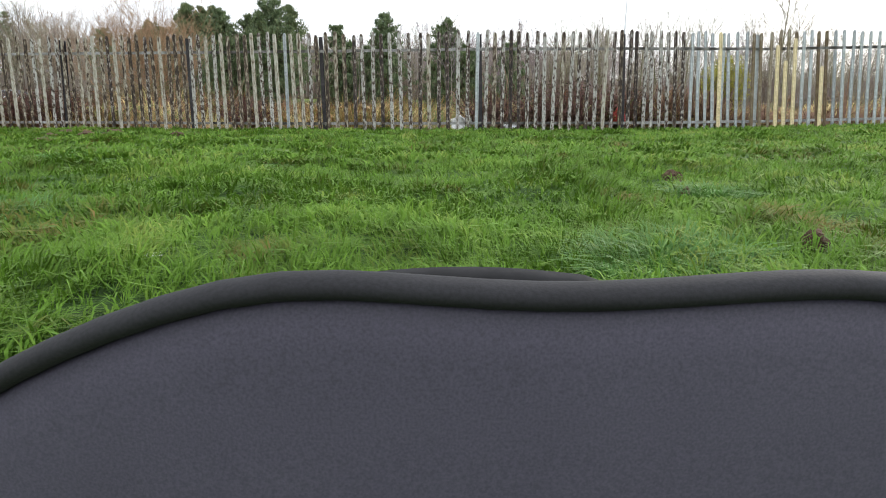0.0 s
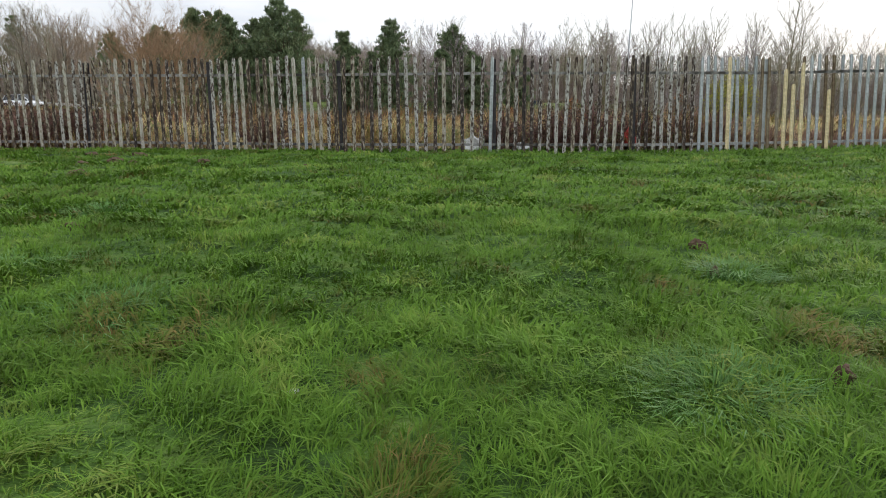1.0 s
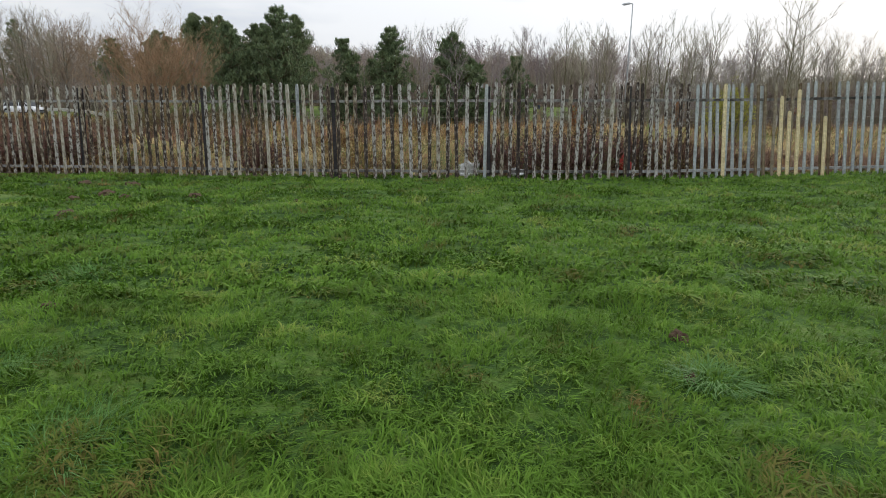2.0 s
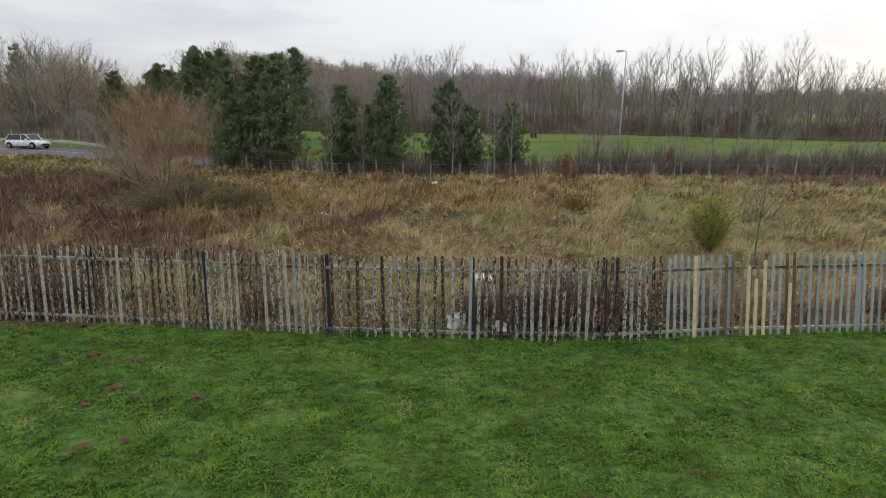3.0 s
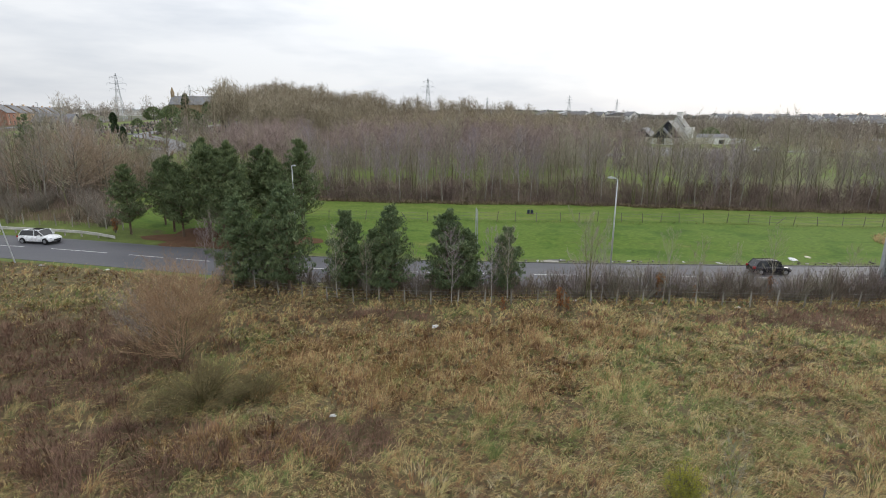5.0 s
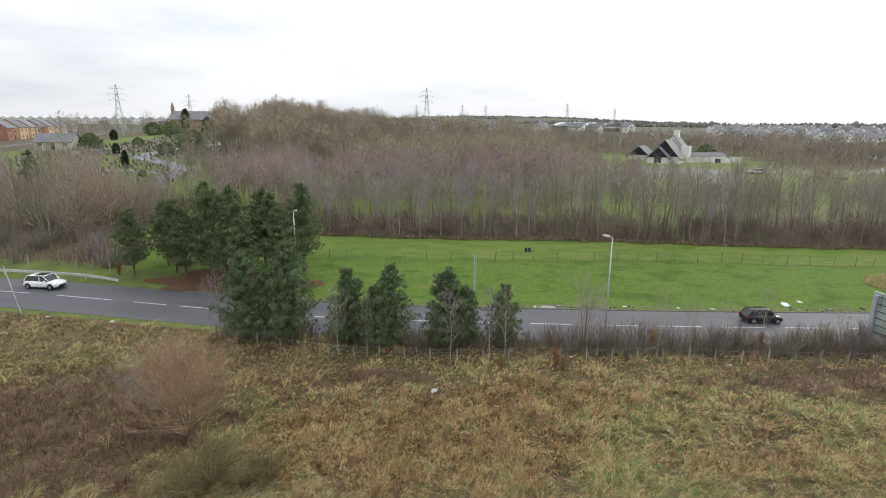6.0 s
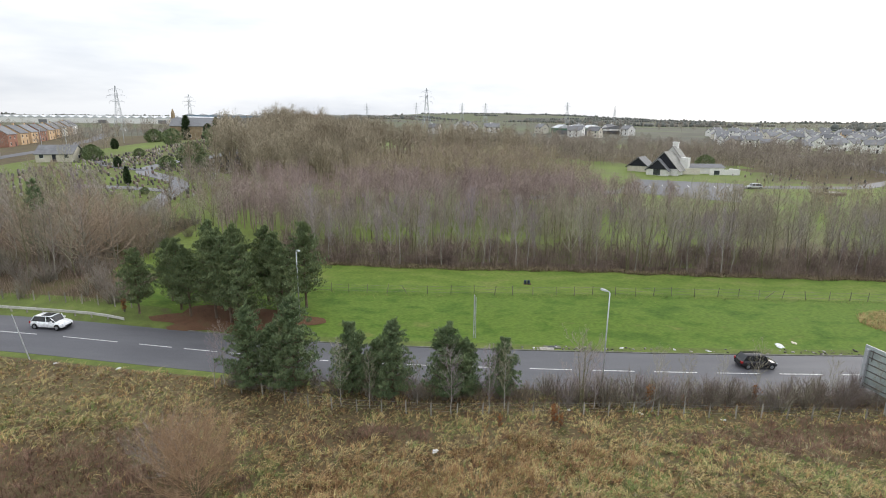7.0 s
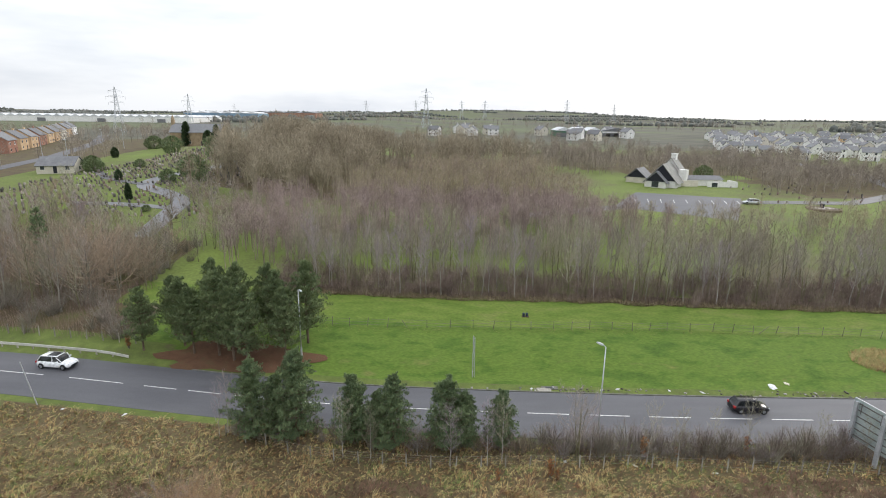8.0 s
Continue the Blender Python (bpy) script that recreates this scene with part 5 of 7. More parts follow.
# large direction sign seen from behind
sign = thing("road_sign", "large grey road sign seen from its ribbed back", "road sign", pose(36.1, 42.7, gz(36, 42.7), 0, 0, -80))
part("panel", Geo().box(0, 5.6, 0.10, 0.14, 1.45, 5.1), M["sign_back"], sign)
part("edge_frame", Geo().box(-0.03, 0.0, 0.08, 0.16, 1.42, 5.13).box(0, 5.6, 0.08, 0.16, 5.1, 5.13).box(0, 5.6, 0.08, 0.16, 1.42, 1.45), M["lamp_steel"], sign)
for k in range(6):
    z = 1.75 + 0.6 * k
    part("rib", Geo().box(0.02, 5.58, 0.05, 0.10, z - 0.045, z + 0.045), M["wire"], sign)
for s in (0.35, 2.9, 5.3):
    part("post", Geo().box(s - 0.13, s + 0.13, -0.16, 0.05, -0.4, 4.9).box(s - 0.16, s + 0.16, -0.19, -0.16, -0.4, 4.9), M["lamp_steel"], sign)
for s in (0.75, 2.55):
    part("brace", Geo().box(s - 0.03, s + 0.03, 0.02, 0.05, 3.9, 4.9), M["wire"], sign)

# safety barrier on the outer side of the bend
barrier = thing("crash_barrier", "pale concrete-grey beam barrier on short posts", "barrier", pose(0, 0, 0))
pts = [(x, road_y(x, 52.4), gz(x, road_y(x, 52.4)) + (0.55 if x < -39 else 0.55 - 0.42 * (x + 39) / 4)) for x in np.arange(-100, -34.9, 2.0)]
ring = [(-0.03, -0.16), (0.02, -0.16), (0.05, -0.08), (0.02, 0.0), (0.05, 0.08), (0.02, 0.16), (-0.03, 0.16)]
part("beam", Geo().loft([[(p[0], p[1] - a, p[2] + b) for a, b in ring] for p in pts]), M["barrier"], barrier)
bp_mesh = Geo().box(-0.06, 0.06, 0.0, 0.12, -0.8, 0.12).mesh("post", M["wood_grey"])
for p in pts[:-1]:
    o = part("post", bp_mesh, None, barrier)
    o.matrix_basis = pose(p[0], p[1] + 0.03, p[2])
rear_mesh = Geo().box(-0.05, 0.05, -0.05, 0.05, -0.3, 1.25).mesh("post", M["wood_grey"])
rear = thing("stake_fence", "short row of old timber stakes behind the barrier", "fence", pose(0, 0, 0))
for x in np.arange(-60, -36.5, 2.1):
    y = road_y(x, 55.4)
    o = part("stake", rear_mesh, None, rear)
    o.matrix_basis = pose(x, y, gz(x, y), 0, RT.uniform(-4, 4), 10)


def car(name, label, m, paint, length=4.3, width=1.8, height=1.52, sunroof=False, group=""):
    """A five-door car: body shell, glasshouse, roof, doors' glass, lamps, bumpers and wheels."""
    e = thing(name, label, "car", m, group)
    L, W, H = length / 2, width / 2, height
    belt = 0.60 * H
    st = [(-L, 0.80, 0.42, 0.72), (-L + 0.12, 0.92, 0.28, 0.97), (-L + 0.7, 1.0, 0.22, 1.0), (-0.6, 1.0, 0.2, 1.0), (0.5, 1.0, 0.2, 0.985), (L - 1.15, 1.0, 0.22, 0.95), (L - 0.45, 0.97, 0.25, 0.84), (L - 0.12, 0.86, 0.3, 0.72), (L, 0.72, 0.38, 0.58)]
    rings = []
    for x, w, z0, zt in st:
        w, zt = w * W, zt * belt * 1.03
        zm = (z0 + zt) / 2
        rings.append([(x, -w * 0.93, z0), (x, -w, z0 + 0.1), (x, -w * 1.01, zm + 0.03), (x, -w * 0.95, zt - 0.05), (x, -w * 0.84, zt), (x, 0, zt + 0.025), (x, w * 0.84, zt), (x, w * 0.95, zt - 0.05), (x, w * 1.01, zm + 0.03), (x, w, z0 + 0.1), (x, w * 0.93, z0), (x, 0, z0 - 0.02)])
    body = part("body", Geo().loft(rings), paint, e, smooth=True)
    for xs in (-L + 0.75, L - 0.78):
        for sgn in (-1, 1):
            part("wheel_arch", Geo().tube([(xs, sgn * (W * 0.90), 0.33), (xs, sgn * (W + 0.012), 0.33)], [0.375, 0.375], 20), M["rubber"], e)
    # glasshouse and roof
    gh = [(-L + 0.22, 0.86, belt - 0.02), (-L + 0.62, 0.72, H - 0.05), (0.15, 0.73, H), (0.62, 0.70, H - 0.05), (L - 1.12, 0.84, belt - 0.01)]
    top = [[(x, -w * W, z), (x, -w * W * 0.5, z + 0.018), (x, w * W * 0.5, z + 0.018), (x, w * W, z)] for x, w, z in gh]
    low = [[(x, -0.90 * W, belt - 0.03), (x, -0.45 * W, belt - 0.03), (x, 0.45 * W, belt - 0.03), (x, 0.90 * W, belt - 0.03)] for x in np.linspace(-L + 0.2, L - 1.1, 5)]
    g = Geo().loft([a + b[::-1] for a, b in zip(top, low)])
    part("glasshouse", g, M["car_glass"], e, "dark tinted windows")
    rr = [[(x, -w * W * 1.01, z - 0.03), (x, -w * W * 0.99, z + 0.016), (x, 0, z + 0.04), (x, w * W * 0.99, z + 0.016), (x, w * W * 1.01, z - 0.03)] for x, w, z in gh[1:4]]
    part("roof", Geo().loft(rr, False), paint, e, smooth=True)
    for sgn in (-1, 1):
        for (xa, za), (xb, zb) in (((-L + 0.22, belt), (-L + 0.64, H - 0.04)), ((0.64, H - 0.04), (L - 1.1, belt)), ((0.02, belt), (-0.02, H - 0.03))):
            part("pillar", Geo().tube([(xa, sgn * W * 0.89, za - 0.02), (xb, sgn * W * 0.735, zb)], [0.05, 0.045], 5), paint, e)
        part("mirror", Geo().box(0.75, 0.93, sgn * W - 0.02 if sgn > 0 else -W - 0.16, sgn * W + 0.16 if sgn > 0 else -W + 0.02, belt + 0.02, belt + 0.15), paint, e)
        part("headlight", Geo().box(L - 0.30, L - 0.1, sgn * W * 0.68 - 0.13, sgn * W * 0.68 + 0.13, belt * 0.64, belt * 0.74), M["lens"], e)
        part("tail_light", Geo().box(-L - 0.012, -L + 0.2, sgn * W * 0.76 - 0.14, sgn * W * 0.76 + 0.14, belt * 0.72, belt * 0.98), M["lens_red"], e)
        part("sill", Geo().box(-L + 1.15, L - 1.2, sgn * W * 0.97 - 0.02, sgn * W * 0.97 + 0.03, 0.19, 0.3), M["dark_plastic"], e)
    part("grille", Geo().box(L - 0.04, L + 0.015, -0.5, 0.5, 0.36, 0.52), M["dark_plastic"], e)
    part("bumper", Geo().box(-L - 0.02, -L + 0.06, -W * 0.72, W * 0.72, 0.3, 0.44), M["dark_plastic"], e)
    if sunroof:
        part("sunroof", Geo().box(-0.75, 0.42, -0.5, 0.5, H + 0.022, H + 0.048), M["car_glass"], e)
    for xs in (-L + 0.75, L - 0.78):
        for sgn in (-1, 1):
            o = sgn * (W - 0.02)
            wheel = part("wheel", Geo().tube([(xs, o - 0.1, 0.31), (xs, o + 0.1, 0.31)], [0.19, 0.19], 16), M["alloy"], e)
            part("tyre", Geo().loft([[(xs + rr_ * math.cos(a), o + yy, 0.32 + rr_ * math.sin(a)) for rr_, yy in ((0.2, -0.1), (0.31, -0.11), (0.32, -0.08), (0.32, 0.08), (0.31, 0.11), (0.2, 0.1))] for a in np.linspace(0, 2 * math.pi, 21)], True), M["rubber"], wheel)
            for k in range(5):
                a = k * 2 * math.pi / 5
                part("spoke", Geo().box(-0.025, 0.025, -0.012, 0.012, 0.02, 0.2, pose(xs, o + sgn * 0.106, 0.31, 0, math.degrees(a), 0)), M["alloy"], wheel)
    return e


def on_road(x, v, turn):
    y = road_y(x, v)
    return pose(x, y, float(height_at(np.float64(x), np.float64(47.0))) + 0.035, 0, 0, turn)


car("white_suv", "white five-door family car on the road", on_road(-42.3, 49.3, -7) @ Matrix.Scale(0.9, 4), M["car_white"], 4.4, 1.83, 1.56, True, "cars on the road")
car("black_hatchback", "black five-door hatchback on the road", on_road(31.0, 48.9, -0.5) @ Matrix.Scale(0.88, 4), M["car_dark"], 4.15, 1.76, 1.5, False, "cars on the road")

# ---- lawn, field and fence side litter ----
def crumple(seed, size, n=3, fine=9):
    """A crumpled scrap: a small uneven shell."""
    r = random.Random(seed)
    bm = bmesh.new()
    bmesh.ops.create_icosphere(bm, subdivisions=n, radius=0.5)
    for v in bm.verts:
        k = 1 + 0.55 * noise.noise(v.co * 3.1 + Vector((seed, 0, 0))) + 0.2 * noise.noise(v.co * fine)
        v.co = Vector((v.co.x * size[0] * k, v.co.y * size[1] * k, max(-0.1, v.co.z) * size[2] * k))
    g = Geo().add([v.co[:] for v in bm.verts], [[v.index for v in f.verts] for f in bm.faces])
    bm.free()
    return g


def scrap(name, label, category, x, y, size, mat, seed, lift=0.0):
    o = part(name, crumple(seed, size), M[mat], None)
    o.matrix_basis = pose(x, y, gz(x, y) + lift + size[2] * 0.05, 0, 0, seed * 37)
    return tagged(o, label, category)


scrap("litter_scrap", "small white paper scrap on the lawn", "litter", -0.63, 1.1, (0.034, 0.022, 0.012), "litter", 1, 0.015)
scrap("rubbish_bag", "white plastic rubbish bag behind the fence", "rubbish bag", 0.38, 11.0, (0.5, 0.4, 0.55), "litter", 2)
scrap("rubbish_bag", "torn grey plastic bag behind the fence", "rubbish bag", 1.35, 10.8, (0.7, 0.35, 0.25), "litter", 3)
scrap("red_plastic_scrap", "red plastic scrap caught behind the fence", "litter", 3.5, 10.75, (0.28, 0.2, 0.5), "red_plastic", 4, 0.15)
scrap("litter_scrap", "white litter scrap in the rough grass", "litter", -5.3, 23.1, (0.3, 0.22, 0.16), "litter", 5, 0.25)
scrap("litter_scrap", "white litter scrap in the rough grass", "litter", -0.6, 34.1, (0.5, 0.35, 0.22), "litter", 6, 0.25)
scrap("plastic_sheet", "crumpled white sheet on the roadside grass", "litter", 36.3, 53.6, (1.2, 0.8, 0.18), "litter", 7)
scrap("litter_scrap", "pale rubble scrap beside the road", "litter", 38.2, 54.2, (0.7, 0.4, 0.2), "cream_plastic", 8)
for k, (x, v) in enumerate([(8.4, 52.2), (9.6, 52.1), (12, 52.4), (15, 52.3), (17.2, 52.2), (19, 52.5), (22, 52.3), (24.5, 52.4), (28, 52.2), (30, 52.6), (-36, 41.6), (-30, 41.9), (-25, 41.8), (16.2, 39.3), (22.6, 38.7), (-14.5, 53.5), (10.4, 39.6)]):
    scrap("roadside_litter", "small pale litter scrap beside the road", "litter", x, road_y(x, v), (0.3 + 0.1 * (k % 3), 0.22, 0.15), "litter" if k % 3 else "kerb", 20 + k)
drain = thing("drain_slab", "pale concrete drain slab set beside the kerb", "slab", at(11.6, 52.9))
part("slab", Geo().box(-0.9, 0.9, -0.3, 0.3, -0.1, 0.06), M["kerb"], drain)
part("grating", Geo().box(-0.5, 0.5, -0.18, 0.18, 0.06, 0.075), M["dark_plastic"], drain)
# cream caravan-like box behind the fence
bin_ = thing("cream_box", "yellowed cream plastic box with dark open front", "box", at(1.12, 13.35, 3, 0.7))
part("shell", Geo().loft([[(-0.31 * s, y, -0.05), (-0.31 * s, y, 0.42 * t), (-0.24 * s, y, 0.49 * t), (0.24 * s, y, 0.49 * t), (0.31 * s, y, 0.42 * t), (0.31 * s, y, -0.05)] for y, s, t in ((-0.30, 1, 1), (0.0, 1.02, 1.04), (0.38, 1, 1.02), (0.45, 0.93, 0.9))]), M["cream_plastic"], bin_)
part("opening", Geo().box(-0.25, 0.25, -0.315, -0.301, 0.06, 0.40), M["dark_plastic"], bin_, "dark open front")
part("frame", Geo().box(-0.29, -0.25, -0.34, -0.30, 0.0, 0.42).box(0.25, 0.29, -0.34, -0.30, 0.0, 0.42).box(-0.29, 0.29, -0.36, -0.30, 0.0, 0.06), M["galv"], bin_)
part("knob", Geo().tube([(0.02, -0.31, 0.14), (0.02, -0.42, 0.16)], [0.05, 0.06], 8), M["litter"], bin_)
# dark blue twin bin on the bank
twin = thing("park_bin", "pair of dark blue litter bins on the grass bank", "bin", at(11.2, 68.5, 0, 0.55))
for s in (-0.4, 0.4):
    part("bin_body", Geo().tube([(s, 0, -0.1), (s, 0, 0.85), (s, 0, 0.95)], [0.3, 0.33, 0.22], 12), M["navy_plastic"], twin)
part("plinth", Geo().box(-0.85, 0.95, -0.5, 0.5, -0.15, 0.06), M["earth"], twin)
# dead stakes in the field
for x, y, h in ((14.2, 17.5, 0.9), (-11.0, 14.4, 0.75), (-9.6, 13.2, 0.4)):
    st_ = part("old_stake", Geo().tube([(0, 0, -0.2), (0.02, 0, h * 0.6), (0.05, 0.02, h)], [0.03, 0.028, 0.02], 6), M["wood_dark"], None)
    st_.matrix_basis = pose(x, y, gz(x, y))
    tagged(st_, "thin dark weathered stake in rough grass", "stake", "old stakes")
# molehills and bare patches on the lawn
for k, (x, y, s) in enumerate([(-6.63, 9.43, 0.30), (-5.6, 9.15, 0.3), (-5.4, 8.14, 0.28), (-5.56, 7.6, 0.24), (-4.95, 7.85, 0.22), (-5.03, 8.98, 0.18), (-4.9, 6.55, 0.3), (-4.44, 6.75, 0.2), (-3.9, 7.88, 0.26), (-2.3, 7.7, 0.2), (-2.63, 3.19, 0.14), (0.66, 3.15, 0.12), (1.22, 2.81, 0.13), (1.1, 2.35, 0.09), (0.86, 1.18, 0.07), (-6.35, 8.6, 0.2)]):
    o = part("molehill", crumple(60 + k, (s * 0.8, s * 0.7, 0.06 + 0.22 * s), 3, 14), M["earth"], None)
    o.matrix_basis = pose(x, y, gz(x, y) + 0.005, 0, 0, 40 * k)
    tagged(o, "low molehill of crumbly red-brown earth in the lawn", "molehill", "molehills")
# rubble and worn edge along the far kerb
rr_ = np.random.RandomState(19)
ROCK = [tris(Geo().tube([(0, 0, -0.06), (0.01, 0.02, 0.03), (0, 0, 0.09)], [0.09, 0.12, 0.05], 5)), tris(Geo().box(-0.13, 0.13, -0.08, 0.08, -0.05, 0.07))]
rows = []
for i in range(110):
    x = rr_.choice([rr_.uniform(8, 46), rr_.normal(17, 4), rr_.normal(38, 3), rr_.uniform(-6, 60)])
    y = road_y(x, 51.65 + abs(rr_.normal(0, 0.55)))
    rows.append((rr_.randint(2), x, y, gz(x, y) + 0.02, rr_.uniform(0, 6), rr_.uniform(0.4, 1.25), rr_.uniform(0.5, 1.1)))
tagged(new("roadside_rubble", scatter_mesh("roadside_rubble", ROCK, np.array(rows), M["rubble"])), "broken stones and grit along the far kerb", "rubble", kind="stuff")
board = thing("kerbside_board", "grey weathered board lying beside the road", "board", at(10.9, 52.5, 4))
for k in range(4):
    part("plank", Geo().box(-0.75, 0.75, -0.36 + 0.19 * k, -0.2 + 0.19 * k, 0.02, 0.10), M["wood_grey"], board)
# brown needle litter under the pines, bare soil patch
for name, label, x, y, a, b, mat in (("needle_litter", "reddish fallen needles under the pines", -23.5, 57.6, 9.6, 3.0, "needle_litter"),):
    g = Geo()
    n = 40
    ring = []
    for k in range(n):
        w = 2 * math.pi * k / n
        q = 1 + 0.35 * noise.noise(Vector((math.cos(w) * 2.5, math.sin(w) * 2.5, x))) + 0.1 * noise.noise(Vector((math.cos(w) * 8, math.sin(w) * 8, x)))
        ring.append((x + a * q * math.cos(w), y + b * q * math.sin(w)))
    vs, fs = [], []
    for f in (0, 0.35, 0.7, 1.0):
        for px_, py_ in ring:
            xx, yy = x + (px_ - x) * f, y + (py_ - y) * f
            vs.append((xx, yy, gz(xx, yy) + 0.12 - 0.06 * f))
    for i in range(3):
        for k in range(n):
            fs.append((i * n + k, i * n + (k + 1) % n, (i + 1) * n + (k + 1) % n, (i + 1) * n + k))
    tagged(part(name, Geo().add(vs, fs), M[mat], None), label, "ground cover", kind="stuff")

# ---- carrying case that the craft rose from ----
case = thing("carrying_case", "dark grey fabric case with black rubber rim standing in grass", "case", pose(0.0, 0.17, -0.192, 0, 0, 0))


def case_ring(inset, arc=14, flat=10):
    """The case's outline: a wide, softly shouldered slab whose top edge waves gently."""
    x0, x1, z0, z1, rx, rz = -0.225, 0.325, 0.0, 0.2915, 0.19, 0.13
    out = []
    for cx, cz, a0 in ((x1 - rx, z1 - rz, 0), (x0 + rx, z1 - rz, 90), (x0 + rx, z0 + rz, 180), (x1 - rx, z0 + rz, 270)):
        for k in range(arc + 1):
            a = radians(a0 + 90 * k / arc)
            out.append((cx + (rx - inset) * math.cos(a), cz + (rz - inset) * math.sin(a)))
        if a0 == 0:
            for k in range(1, flat):
                out.append((cx + (x0 + 2 * rx - x1) * k / flat, z1 - inset))
    return [(x, z + (0.0022 * math.cos((x + 0.05) * 34) - 0.001) * min(1, max(0, (z - 0.2) / 0.06))) for x, z in out]


part("shell", Geo().loft([[(x, y, z) for x, z in case_ring(q)] for y, q in ((0.0, 0.004), (0.01, 0.004), (0.035, 0.014), (0.06, 0.026), (0.08, 0.05))]), M["case_rim"], case, smooth=True)
part("front_panel", Geo().loft([[(x, y, z) for x, z in case_ring(q)] for y, q in ((0.0, 0.0085), (-0.003, 0.012), (-0.005, 0.03), (-0.006, 0.07))]), M["case_face"], case, "dark grey smooth fabric panel", smooth=True)
rim_mid = case_ring(0.005)
rim_rings = []
for (x, z), (xi, zi) in zip(rim_mid, case_ring(0.015)):
    n = (Vector((x, z)) - Vector((xi, zi))).normalized()
    rim_rings.append([(x + n.x * 0.0048 * math.cos(a), -0.001 + 0.008 * math.sin(a), z + n.y * 0.0048 * math.cos(a)) for a in np.linspace(0, 2 * math.pi, 12, False)])
part("rim", Geo().loft(rim_rings + rim_rings[:1]), M["case_rim"], case, smooth=True)
part("handle", Geo().tube([(x, 0.062, 0.2625 + 0.005 * math.sin(math.pi * (x + 0.052) / 0.126)) for x in np.linspace(-0.052, 0.074, 14)], [0.006] + [0.0085] * 12 + [0.006], 8), M["rubber"], case, smooth=True)
part("buckle", Geo().box(-0.01, 0.0, 0.076, 0.088, 0.20, 0.225), M["rubber"], case)

# ---- the chapel, graveyard, houses and distance ----
def gable(g, w, d, eave, ridge, over=0.3, thick=0.18):
    """Roof slabs of a gabled house with its ridge along x; w long, d deep."""
    for s in (-1, 1):
        n = Vector((0, s * (ridge - eave), d / 2)).normalized() * thick
        a, b = Vector((0, 0, ridge)), Vector((0, s * (d / 2 + over), eave - over * (ridge - eave) / (d / 2)))
        p = []
        for x in (-w / 2 - over, w / 2 + over):
            for q in (a, b, b + n, a + n):
                p.append(Vector((x, 0, 0)) + q)
        g.add(p, [(0, 1, 2, 3), (7, 6, 5, 4), (0, 4, 5, 1), (1, 5, 6, 2), (2, 6, 7, 3), (3, 7, 4, 0)])
    return g


def body(g, w, d, eave, ridge, z0=-0.6):
    return g.extrude([(-d / 2, z0), (d / 2, z0), (d / 2, eave), (0, ridge), (-d / 2, eave)], lambda u, v: (-w / 2, u, v), lambda u, v: (w / 2, u, v))


def house(name, label, m, w, d, eave, ridge, wall, roof, wins=3, group="", chimney=True, storeys=2, gable_win=True):
    e = thing(name, label, "house", m, group)
    part("wall", body(Geo(), w, d, eave, ridge), M[wall], e)
    r = part("roof", gable(Geo(), w, d, eave, ridge), M[roof], e)
    if chimney:
        part("chimney", Geo().box(w * 0.28, w * 0.28 + 0.9, -0.3, 0.3, ridge - 0.8, ridge + 0.9), M[wall], r)
    for s in (-1, 1):
        for k in range(wins):
            for f in range(storeys):
                x = -w / 2 + w * (k + 0.5) / wins
                z = 0.9 + f * 2.6
                if f == 0 and k == wins // 2 and s < 0:
                    part("door", Geo().box(x - 0.5, x + 0.5, s * d / 2 - 0.05, s * d / 2 + 0.05, 0, 2.1), M["dark_timber"], e)
                    continue
                wd = part("window", Geo().box(x - 0.65, x + 0.65, s * d / 2 - 0.04, s * d / 2 + 0.04, z, z + 1.25), M["render_white"], e)
                part("pane", Geo().box(x - 0.55, x + 0.55, s * d / 2 - 0.055, s * d / 2 + 0.055, z + 0.1, z + 1.15), M["pane"], wd)
        if gable_win:
            wd = part("window", Geo().box(s * w / 2 - 0.04, s * w / 2 + 0.04, -0.6, 0.6, eave - 1.6, eave - 0.4), M["render_white"], e)
            part("pane", Geo().box(s * w / 2 - 0.055, s * w / 2 + 0.055, -0.5, 0.5, eave - 1.5, eave - 0.5), M["pane"], wd)
    return e


# chapel with steep roof, dark gables and low white wings
chapel = thing("chapel", "white chapel with dark timber gables and steep pale roof", "chapel", pose(77.0, 182, gz(77.0, 182), 0, 0, 0) @ Matrix.Diagonal((0.92, 0.92, 0.86, 1)))
HALL = pose(0, 0, 0, 0, 0, 52)
def moved(g, m):
    g.v = [tuple(m @ Vector(p)) for p in g.v]
    return g
part("hall_wall", moved(body(Geo(), 15, 10.5, 2.2, 8.6), HALL), M["render_white"], chapel)
part("hall_roof", moved(gable(Geo(), 15, 10.5, 2.2, 8.6, 0.7), HALL), M["slate_pale"], chapel, "steep pale tiled roof")
part("gable_cladding", moved(Geo().extrude([(-5.0, 2.4), (5.0, 2.4), (0, 8.4)], lambda u, v: (-7.75, u, v), lambda u, v: (-7.52, u, v)), HALL), M["dark_timber"], chapel, "black timber gable")
PORCH = HALL @ pose(-8.9, 1.2, 0)
part("porch_wall", moved(body(Geo(), 3.0, 7.4, 2.0, 6.0), PORCH), M["render_white"], chapel)
part("porch_roof", moved(gable(Geo(), 3.2, 7.4, 2.0, 6.0, 0.5), PORCH), M["slate"], chapel)
part("porch_cladding", moved(Geo().extrude([(-3.4, 2.2), (3.4, 2.2), (0, 5.7)], lambda u, v: (-1.75, u, v), lambda u, v: (-1.52, u, v)), PORCH), M["dark_timber"], chapel, "black timber gable")
